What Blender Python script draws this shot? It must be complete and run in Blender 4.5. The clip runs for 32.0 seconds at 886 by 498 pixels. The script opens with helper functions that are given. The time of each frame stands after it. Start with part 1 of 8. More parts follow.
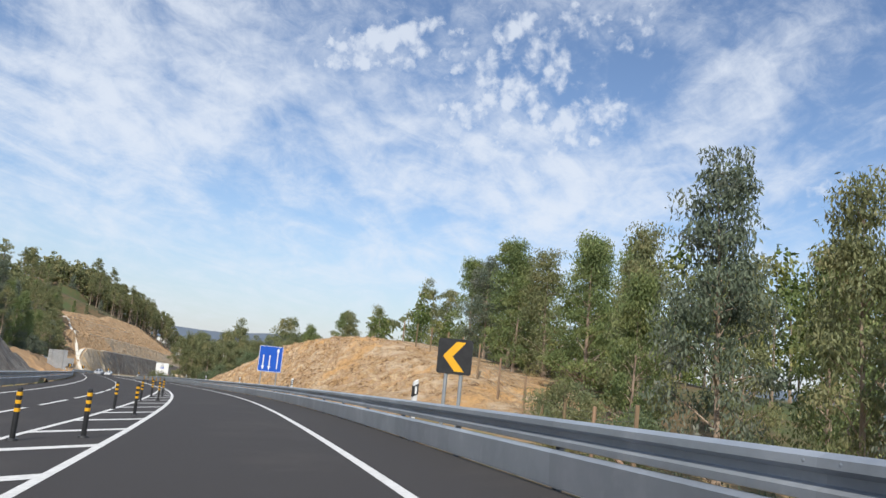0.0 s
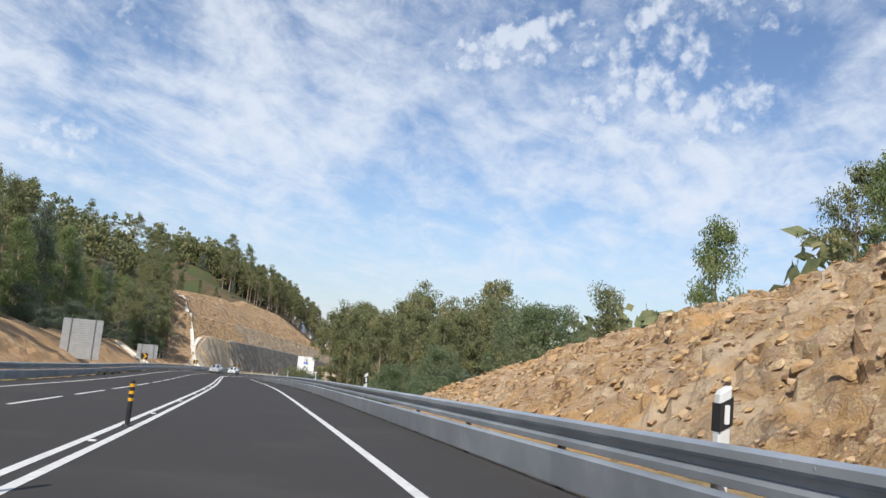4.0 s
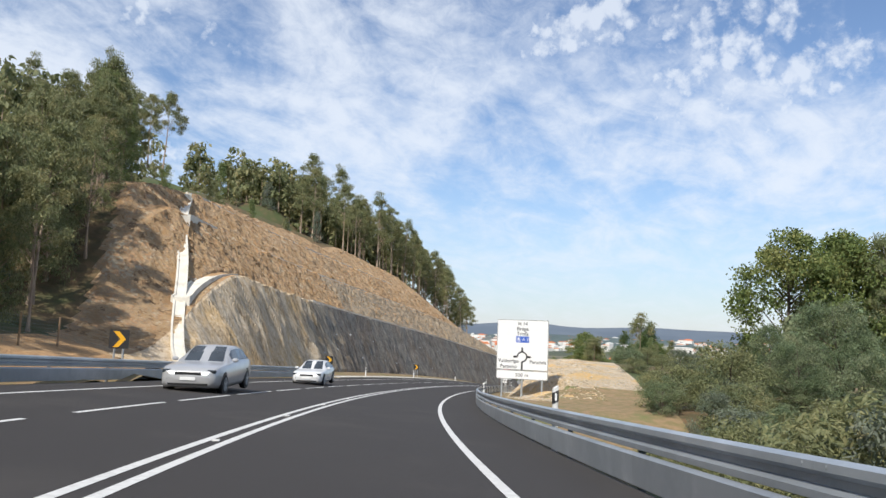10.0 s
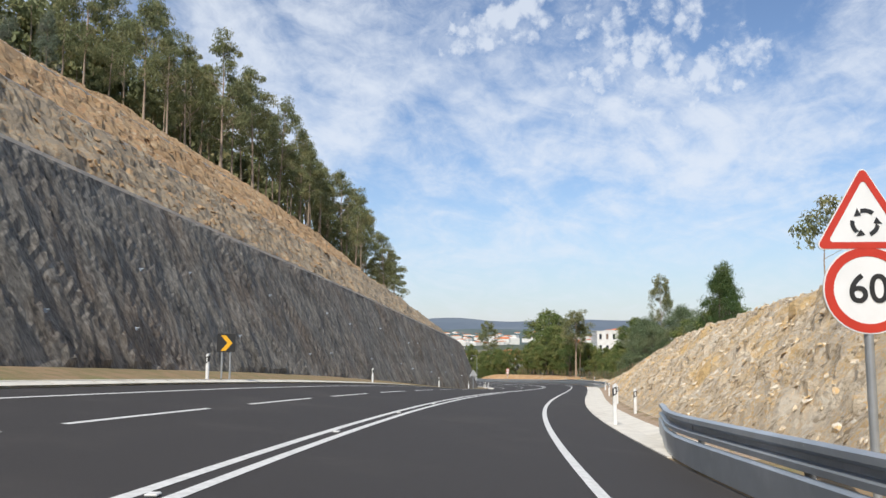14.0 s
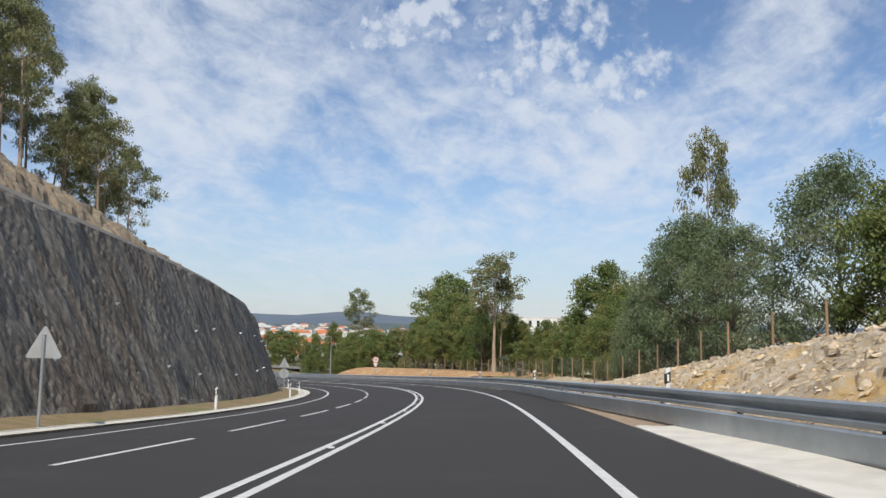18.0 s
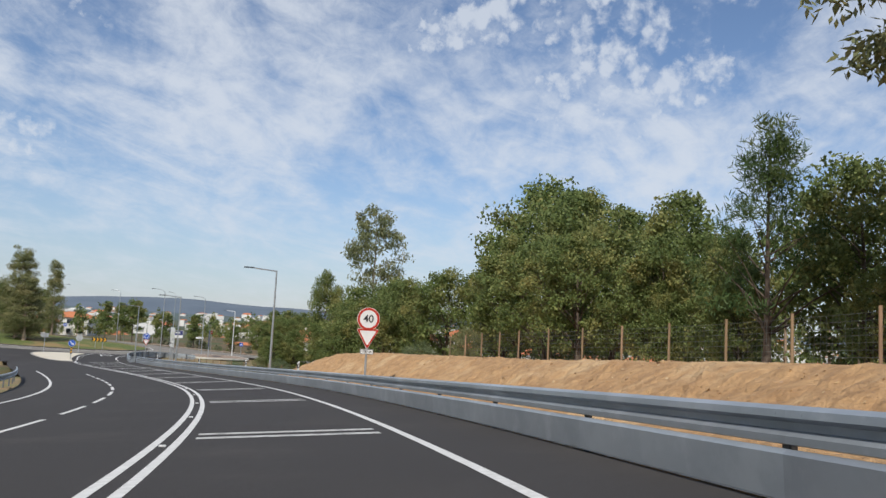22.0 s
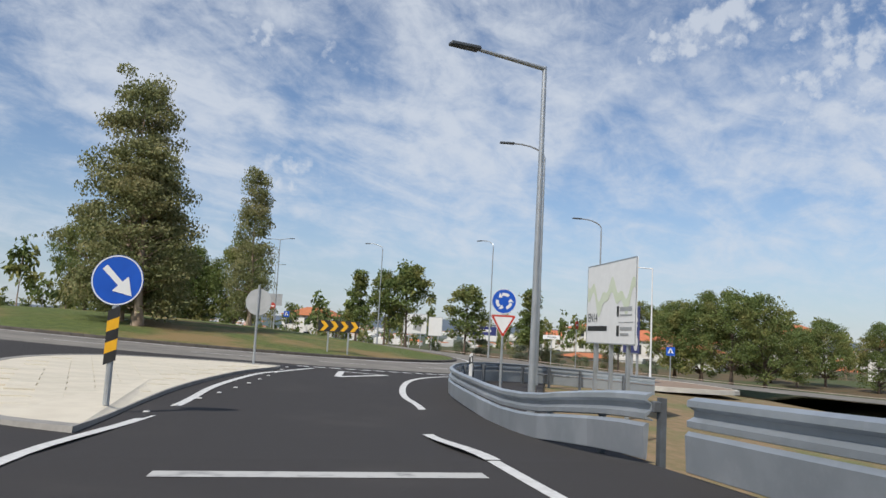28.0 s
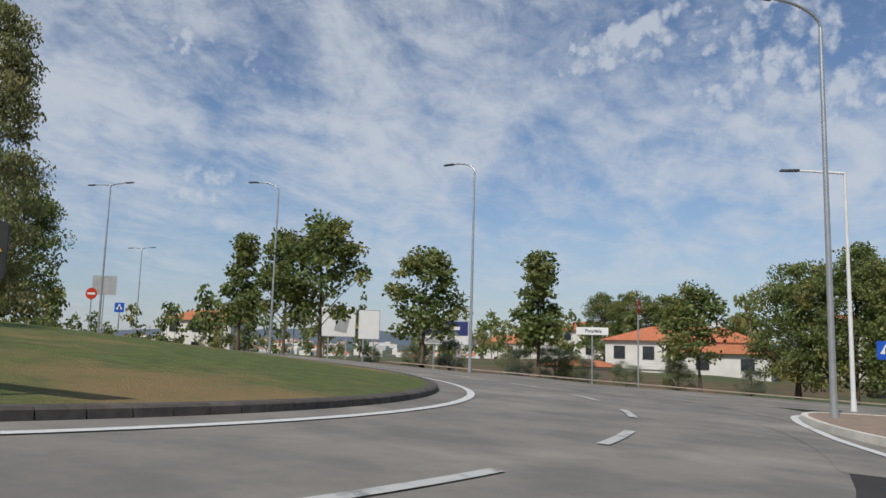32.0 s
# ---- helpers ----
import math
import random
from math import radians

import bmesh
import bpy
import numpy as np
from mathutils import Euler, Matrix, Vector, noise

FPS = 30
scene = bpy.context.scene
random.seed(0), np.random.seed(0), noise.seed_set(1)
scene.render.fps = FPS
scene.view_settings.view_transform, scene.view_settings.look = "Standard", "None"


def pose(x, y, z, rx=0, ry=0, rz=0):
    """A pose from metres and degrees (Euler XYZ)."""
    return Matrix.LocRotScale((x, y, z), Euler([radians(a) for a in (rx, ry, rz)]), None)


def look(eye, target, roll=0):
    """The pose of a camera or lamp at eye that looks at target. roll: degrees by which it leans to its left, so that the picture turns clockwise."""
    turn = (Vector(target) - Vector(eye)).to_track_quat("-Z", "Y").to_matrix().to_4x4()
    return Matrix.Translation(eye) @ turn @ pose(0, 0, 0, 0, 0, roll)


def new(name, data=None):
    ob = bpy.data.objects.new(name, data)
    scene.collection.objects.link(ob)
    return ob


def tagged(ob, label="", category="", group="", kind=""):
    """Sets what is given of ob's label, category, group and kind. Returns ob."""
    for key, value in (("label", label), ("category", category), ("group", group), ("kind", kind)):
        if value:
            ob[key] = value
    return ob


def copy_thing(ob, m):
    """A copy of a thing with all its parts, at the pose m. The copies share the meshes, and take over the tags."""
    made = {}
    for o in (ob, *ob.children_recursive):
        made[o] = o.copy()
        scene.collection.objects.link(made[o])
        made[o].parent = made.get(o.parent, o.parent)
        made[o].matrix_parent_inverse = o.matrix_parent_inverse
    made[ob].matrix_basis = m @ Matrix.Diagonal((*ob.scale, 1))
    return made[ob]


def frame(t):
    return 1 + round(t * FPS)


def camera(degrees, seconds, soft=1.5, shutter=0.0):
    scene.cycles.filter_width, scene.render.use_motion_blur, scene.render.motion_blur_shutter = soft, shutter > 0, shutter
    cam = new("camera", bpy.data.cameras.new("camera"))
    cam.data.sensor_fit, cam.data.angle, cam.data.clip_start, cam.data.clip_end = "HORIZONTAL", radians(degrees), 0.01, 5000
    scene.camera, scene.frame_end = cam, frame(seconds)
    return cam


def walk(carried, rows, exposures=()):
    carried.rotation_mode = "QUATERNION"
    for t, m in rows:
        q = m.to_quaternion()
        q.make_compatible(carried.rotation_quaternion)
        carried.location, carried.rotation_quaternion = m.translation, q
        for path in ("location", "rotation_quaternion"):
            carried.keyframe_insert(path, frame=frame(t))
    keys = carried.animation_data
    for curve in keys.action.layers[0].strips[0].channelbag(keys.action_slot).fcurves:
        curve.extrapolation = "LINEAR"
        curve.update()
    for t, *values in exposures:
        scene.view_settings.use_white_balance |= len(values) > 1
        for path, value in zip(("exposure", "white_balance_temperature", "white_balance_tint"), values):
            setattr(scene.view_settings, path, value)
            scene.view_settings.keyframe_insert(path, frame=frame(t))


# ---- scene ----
# ---- camera and its walk ----
cam = camera(60.25, 32.0)
PATH = [
    (0.0, 0.000, -0.000, 0.000, 98.16, -5.73, 0.45),
    (0.5, -2.647, 9.666, -0.480, 98.15, -5.55, 1.81),
    (1.0, -5.438, 19.280, -0.973, 97.83, -5.57, 2.97),
    (1.5, -8.386, 28.835, -1.479, 97.81, -5.59, 4.22),
    (2.0, -11.529, 38.315, -1.997, 97.80, -5.61, 5.48),
    (2.5, -14.924, 47.689, -2.527, 97.49, -5.62, 7.15),
    (3.0, -18.580, 56.944, -3.065, 97.39, -5.52, 8.43),
    (3.5, -22.439, 66.091, -3.611, 97.20, -5.61, 9.72),
    (4.0, -26.430, 75.159, -4.160, 97.02, -5.45, 10.78),
    (4.5, -30.511, 84.168, -4.710, 96.85, -5.28, 11.84),
    (5.0, -34.657, 93.128, -5.259, 96.68, -5.10, 12.92),
    (5.5, -38.849, 102.051, -5.807, 96.52, -4.93, 14.00),
    (6.0, -43.066, 110.955, -6.356, 96.65, -4.79, 14.54),
    (6.5, -47.300, 119.858, -6.909, 96.58, -4.56, 15.29),
    (7.0, -51.551, 128.774, -7.470, 96.41, -4.44, 16.05),
    (7.5, -55.813, 137.716, -8.044, 96.25, -4.12, 16.63),
    (8.0, -60.074, 146.687, -8.631, 96.28, -3.81, 17.22),
    (8.5, -64.328, 155.683, -9.233, 96.21, -3.30, 17.40),
    (9.0, -68.584, 164.704, -9.848, 96.04, -2.90, 17.88),
    (9.5, -72.802, 173.761, -10.474, 96.07, -2.50, 18.04),
    (10.0, -76.886, 182.880, -11.105, 95.99, -2.11, 17.88),
    (10.5, -80.711, 192.076, -11.737, 96.00, -1.73, 17.81),
    (11.0, -84.207, 201.332, -12.365, 96.01, -1.46, 17.42),
    (11.5, -87.380, 210.617, -12.985, 95.91, -1.19, 16.82),
    (12.0, -90.257, 219.917, -13.597, 95.63, -0.92, 16.34),
    (12.5, -92.847, 229.238, -14.204, 95.86, -0.74, 16.18),
    (13.0, -95.144, 238.576, -14.805, 95.81, -0.66, 14.85),
    (13.5, -97.142, 247.933, -15.404, 95.89, -0.38, 13.45),
    (14.0, -98.839, 257.333, -16.002, 95.99, -0.10, 12.27),
    (14.5, -100.245, 266.812, -16.603, 95.99, 0.08, 11.00),
    (15.0, -101.365, 276.414, -17.209, 95.94, -0.03, 10.13),
    (15.5, -102.188, 286.158, -17.824, 95.88, -0.14, 9.26),
    (16.0, -102.756, 296.035, -18.447, 95.79, -0.24, 8.36),
    (16.5, -103.164, 306.020, -19.077, 95.67, -0.34, 7.42),
    (17.0, -103.505, 316.114, -19.714, 95.68, -0.54, 6.57),
    (17.5, -103.844, 326.306, -20.359, 95.77, -0.74, 5.70),
    (18.0, -104.216, 336.563, -21.008, 95.76, -0.93, 5.14),
    (18.5, -104.641, 346.833, -21.659, 95.74, -1.21, 4.79),
    (19.0, -105.175, 357.072, -22.309, 95.82, -1.39, 4.57),
    (19.5, -105.928, 367.234, -22.956, 95.81, -1.75, 4.68),
    (20.0, -107.031, 377.265, -23.598, 95.88, -2.11, 5.03),
    (20.5, -108.568, 387.100, -24.236, 95.86, -2.35, 5.59),
    (21.0, -110.548, 396.670, -24.866, 95.83, -2.38, 6.57),
    (21.5, -112.969, 405.916, -25.484, 95.89, -2.63, 7.66),
    (22.0, -115.829, 414.794, -26.085, 95.86, -2.88, 8.85),
    (22.5, -119.079, 423.284, -26.665, 95.83, -3.06, 10.23),
    (23.0, -122.626, 431.379, -27.218, 95.90, -3.26, 11.71),
    (23.5, -126.399, 439.078, -27.737, 95.96, -3.28, 13.29),
    (24.0, -130.359, 446.380, -28.220, 95.92, -3.50, 14.78),
    (24.5, -134.492, 453.284, -28.666, 95.99, -3.53, 16.46),
    (25.0, -138.793, 459.799, -29.077, 96.06, -3.66, 18.24),
    (25.5, -143.215, 465.928, -29.453, 96.13, -3.59, 20.01),
    (26.0, -147.671, 471.666, -29.794, 96.21, -3.51, 21.67),
    (26.5, -152.072, 476.969, -30.096, 96.30, -3.54, 23.23),
    (27.0, -156.295, 481.816, -30.358, 96.35, -3.40, 24.26),
    (27.5, -160.211, 486.262, -30.581, 96.39, -3.25, 25.29),
    (28.0, -163.728, 490.410, -30.767, 96.43, -3.10, 26.30),
    (28.5, -166.825, 494.340, -30.923, 96.47, -2.93, 27.30),
    (29.0, -169.508, 498.059, -31.050, 96.54, -2.82, 27.51),
    (29.5, -171.822, 501.565, -31.154, 96.60, -2.60, 27.51),
    (30.0, -173.810, 504.903, -31.237, 96.75, -2.47, 27.09),
    (30.5, -175.495, 508.175, -31.305, 96.89, -2.32, 26.06),
    (31.0, -176.853, 511.498, -31.359, 97.03, -2.18, 24.52),
    (31.5, -177.831, 514.929, -31.401, 97.17, -1.93, 22.69),
    (32.0, -178.397, 518.439, -31.432, 97.42, -1.69, 20.96),
]
EXPOSURES = [(0.0, 0.15), (4.0, 0.16), (6.0, 0.24), (12.5, 0.22), (14.0, 0.14), (17.0, 0.0), (20.0, -0.05), (24.0, -0.12), (29.0, -0.16), (30.0, -0.28), (32.0, -0.38)]
walk(cam, [(t, pose(*r)) for t, *r in PATH], EXPOSURES)

# ---- world, sun, exposure ----
SUN_YAW, SUN_UP = 173.0, 46.0      # degrees to the left of +y, and above the horizon
world = bpy.data.worlds.new("world")
scene.world = world
world.use_nodes = True


# clouds over the view: bearing to the right of +y, height, half length, half width, tilt (degrees) and strength
VEILS = [(-23.8, 19.9, 18.6, 9.7, 13, 0.40), (-27.7, 12.3, 11.1, 5.6, 9, 0.40), (-24.5, 7.9, 11.7, 3.6, -0, 0.45), (-25.2, 15.2, 7.4, 4.8, -37, 0.25), (-17.9, 19.4, 8.0, 4.8, 39, 0.30), (-9.2, 18.8, 6.3, 4.8, 106, 0.35), (2.3, 13.1, 12.4, 6.0, 5, 0.55), (6.8, 13.0, 10.8, 4.4, -9, 0.35), (16.9, 19.3, 9.9, 3.4, 26, 0.65), (26.8, 23.9, 8.3, 4.8, 18, 0.50), (16.9, 22.1, 7.0, 1.3, 11, 0.35), (-13.3, 14.7, 6.1, 2.1, 20, 0.35), (21.2, 15.8, 4.1, 2.8, -16, 0.30), (-5.7, 7.7, 5.9, 3.2, 20, 0.25), (-14.5, 4.5, 13.8, 4.0, 5, 0.15)]
VEILS_LEFT = [(-46.9, 19.6, 13.0, 7.3, 12, 0.75), (-47.6, 14.4, 10.9, 4.8, 3, 0.35), (-40.2, 9.2, 12.0, 4.0, -5, 0.35), (-23.0, 22.6, 12.9, 4.8, 1, 0.12), (-22.2, 13.8, 9.8, 4.0, -6, 0.30), (-17.9, 15.6, 6.7, 3.2, 61, 0.20)]
GAPS = [(-23.3, 16.1, 4.2, 2.6, -72, -0.45), (-15.1, 16.9, 3.3, 3.6, -44, -0.50), (-16.8, 11.3, 3.3, 3.6, -13, -0.40), (5.1, 22.3, 10.4, 3.6, 3, -0.60), (13.0, 21.0, 5.0, 3.6, 28, -0.55), (26.6, 19.5, 6.4, 4.0, 14, -0.60), (26.7, 14.5, 6.7, 4.8, 8, -0.55), (-2.7, 9.9, 2.7, 2.4, 17, -0.45), (-9.5, 10.6, 3.4, 2.4, -7, -0.30), (12.2, 17.5, 3.8, 1.6, -7, -0.30), (-34.3, 21.1, 5.5, 2.4, -40, -0.50), (-52.7, 15.9, 3.2, 2.0, 16, -0.35), (-54.5, 11.5, 3.9, 2.4, 4, -0.50), (-21.1, 9.8, 12.2, 1.8, -10, -0.15), (-35.4, 19.1, 4.8, 1.9, 24, -0.20), (-40.6, 8.7, 7.5, 1.8, -16, -0.45), (-38.2, 4.8, 10.1, 3.2, -0, -0.20), (-13.7, 15.0, 4.4, 3.2, 16, -0.30)]
PUFFS = [(-7.0, 22.5, 6.9, 2.3, 12, 0.90), (-6.7, 23.3, 4.4, 2.4, 7, 0.60), (2.1, 18.5, 8.5, 6.8, -14, 1.00), (5.7, 23.8, 3.1, 3.2, -30, 0.70), (10.7, 26.0, 7.0, 3.6, 0, 0.65), (8.4, 18.0, 2.9, 2.4, 16, 0.80), (25.5, 13.5, 2.8, 2.0, 7, 0.60), (2.5, 24.8, 2.3, 2.3, 4, 0.90), (10.2, 19.6, 1.8, 1.8, 20, 0.80), (-41.6, 21.5, 5.2, 2.6, -16, 0.90), (-35.3, 20.1, 1.9, 1.8, -27, 0.60), (-44.3, 11.6, 3.1, 1.8, 7, 0.60), (-39.9, 10.9, 3.8, 2.3, 9, 0.50), (-39.1, 11.2, 3.8, 2.4, -6, 0.50), (-10.2, 21.3, 3.4, 2.1, -3, 0.60)]


def build_sky():
    nt = world.node_tree
    n, li = nt.nodes, nt.links
    n.clear()
    out, bg = n.new("ShaderNodeOutputWorld"), n.new("ShaderNodeBackground")
    sky = n.new("ShaderNodeTexSky")
    sky.sky_type, sky.sun_disc = 'NISHITA', False
    sky.sun_elevation, sky.sun_rotation = radians(SUN_UP), radians(-SUN_YAW)
    sky.air_density, sky.dust_density, sky.ozone_density = 1.0, 0.2, 3.0
    tc = n.new("ShaderNodeTexCoord")
    sep = n.new("ShaderNodeSeparateXYZ")
    li.new(tc.outputs["Generated"], sep.inputs[0])

    def m(op, a, b=None, c=None, clamp=False):
        k = n.new("ShaderNodeMath")
        k.operation, k.use_clamp = op, clamp
        for i, v in enumerate((a, b, c)):
            if v is None:
                continue
            if isinstance(v, (int, float)):
                k.inputs[i].default_value = v
            else:
                li.new(v, k.inputs[i])
        return k.outputs[0]

    def step(v, lo, hi, a=0.0, b=1.0):
        r = n.new("ShaderNodeMapRange")
        r.interpolation_type = 'SMOOTHSTEP'
        r.inputs[1].default_value, r.inputs[2].default_value, r.inputs[3].default_value, r.inputs[4].default_value = lo, hi, a, b
        li.new(v, r.inputs[0])
        return r.outputs[0]

    def join(x, y):
        c = n.new("ShaderNodeCombineXYZ")
        li.new(x, c.inputs[0]), li.new(y, c.inputs[1])
        return c.outputs[0]

    up = m('ADD', m('MAXIMUM', sep.outputs[2], 0.0), 0.16)
    flat = join(m('DIVIDE', sep.outputs[0], up), m('DIVIDE', sep.outputs[1], up))
    dome = join(m('MULTIPLY', m('ARCTAN2', sep.outputs[0], sep.outputs[1]), 57.2958), m('MULTIPLY', m('ARCSINE', sep.outputs[2]), 57.2958))

    def fbm(vec, scale, detail, rough, warp=0.0, shift=0.0, stretch=(1, 1, 1), turn=0.0):
        mp, sc, t = n.new("ShaderNodeMapping"), n.new("ShaderNodeMapping"), n.new("ShaderNodeTexNoise")
        mp.inputs["Location"].default_value = (shift, 1.7 * shift, 0)
        mp.inputs["Rotation"].default_value = (0, 0, radians(turn))
        sc.inputs["Scale"].default_value = stretch
        li.new(vec, mp.inputs[0]), li.new(mp.outputs[0], sc.inputs[0])
        t.inputs["Scale"].default_value, t.inputs["Detail"].default_value = scale, detail
        t.inputs["Roughness"].default_value, t.inputs["Distortion"].default_value = rough, warp
        li.new(sc.outputs[0], t.inputs["Vector"])
        return t

    # the outlines of all clouds are pulled about by a coarse and a fine noise
    pull = n.new("ShaderNodeMixRGB")
    pull.blend_type, pull.inputs[0].default_value = 'LINEAR_LIGHT', 3.4
    li.new(dome, pull.inputs[1]), li.new(fbm(dome, 0.16, 5, 0.6, 0.0, 3.0).outputs["Color"], pull.inputs[2])

    def spread(rows, vec):
        total = None
        for u, v, ru, rv, turn, w in rows:
            mp, ln = n.new("ShaderNodeMapping"), n.new("ShaderNodeVectorMath")
            mp.vector_type, ln.operation = 'TEXTURE', 'LENGTH'
            mp.inputs["Location"].default_value = (u, v, 0)
            mp.inputs["Rotation"].default_value = (0, 0, radians(turn))
            mp.inputs["Scale"].default_value = (ru, rv, 1000)
            li.new(vec, mp.inputs[0]), li.new(mp.outputs[0], ln.inputs[0])
            k = step(ln.outputs["Value"], 1.25, 0.0, 0.0, w)
            total = k if total is None else m('ADD', total, k)
        return total

    lie = m('ADD', m('ADD', spread(VEILS, pull.outputs[0]), spread(VEILS_LEFT, pull.outputs[0])), spread(GAPS, pull.outputs[0]))
    wisp = fbm(flat, 1.5, 12, 0.62, 0.9, 3.1, (1.5, 0.7, 1), -6).outputs["Fac"]
    fibre = fbm(flat, 2.0, 11, 0.60, 1.6, 7.4, (1.5, 0.8, 1), 14).outputs["Fac"]
    fleck = fbm(dome, 0.42, 9, 0.66, 0.5, 1.3, (1, 1.5, 1)).outputs["Fac"]
    rough = m('ADD', m('ADD', m('MULTIPLY', m('SUBTRACT', wisp, 0.5), 2.3), m('MULTIPLY', m('SUBTRACT', fibre, 0.5), 1.5)), m('MULTIPLY', m('SUBTRACT', fleck, 0.5), 1.3))
    body = m('ADD', m('ADD', m('MULTIPLY', lie, 0.66), 0.33), rough)
    veil = m('MULTIPLY', step(body, -0.15, 1.25), 0.84)
    # small heaped clouds
    cell = n.new("ShaderNodeTexVoronoi")
    cell.feature, cell.inputs["Scale"].default_value, cell.inputs["Smoothness"].default_value = 'SMOOTH_F1', 0.80, 0.45
    heap_at = n.new("ShaderNodeMixRGB")
    heap_at.blend_type, heap_at.inputs[0].default_value = 'LINEAR_LIGHT', 1.0
    li.new(dome, heap_at.inputs[1]), li.new(fbm(dome, 0.9, 6, 0.62, 0.0, 9.0).outputs["Color"], heap_at.inputs[2])
    li.new(heap_at.outputs[0], cell.inputs["Vector"])
    curd = fbm(dome, 0.75, 8, 0.60, 0.3, 5.5).outputs["Fac"]
    heap = m('ADD', m('SUBTRACT', 0.62, cell.outputs["Distance"]), m('MULTIPLY', m('SUBTRACT', curd, 0.5), 1.6))
    heap = m('MULTIPLY', step(m('ADD', heap, m('MULTIPLY', spread(PUFFS, pull.outputs[0]), 0.62)), 0.30, 1.10), 0.78)
    thick = m('MAXIMUM', veil, m('MULTIPLY', heap, step(spread(PUFFS, pull.outputs[0]), 0.0, 0.3)))
    haze = step(sep.outputs[2], 0.24, -0.02)
    white = n.new("ShaderNodeMixRGB")
    white.inputs[2].default_value = (7.2, 7.75, 8.6, 1)
    low = n.new("ShaderNodeMixRGB")
    low.inputs[2].default_value = (3.95, 4.8, 6.2, 1)
    li.new(m('MULTIPLY', haze, 0.62), low.inputs[0])
    blue = n.new("ShaderNodeMixRGB")
    blue.blend_type, blue.inputs[0].default_value, blue.inputs[2].default_value = 'MULTIPLY', 1.0, (1.15, 1.15, 1.20, 1)
    li.new(sky.outputs[0], blue.inputs[1])
    li.new(blue.outputs[0], low.inputs[1])
    li.new(m('MULTIPLY', thick, step(sep.outputs[2], -0.02, 0.20, 0.45, 1.0)), white.inputs[0]), li.new(low.outputs[0], white.inputs[1])
    li.new(white.outputs[0], bg.inputs[0])
    bg.inputs[1].default_value = 0.1
    li.new(bg.outputs[0], out.inputs[0])


build_sky()
sun_data = bpy.data.lights.new("sun", 'SUN')
sun_data.energy, sun_data.angle, sun_data.color = 4.2, radians(0.6), (1.0, 0.955, 0.88)
sun = new("sun", sun_data)
ya, el = radians(SUN_YAW), radians(SUN_UP)
sun.matrix_world = look((-math.sin(ya) * 300 * math.cos(el), math.cos(ya) * 300 * math.cos(el), 300 * math.sin(el)), (0, 0, 0))


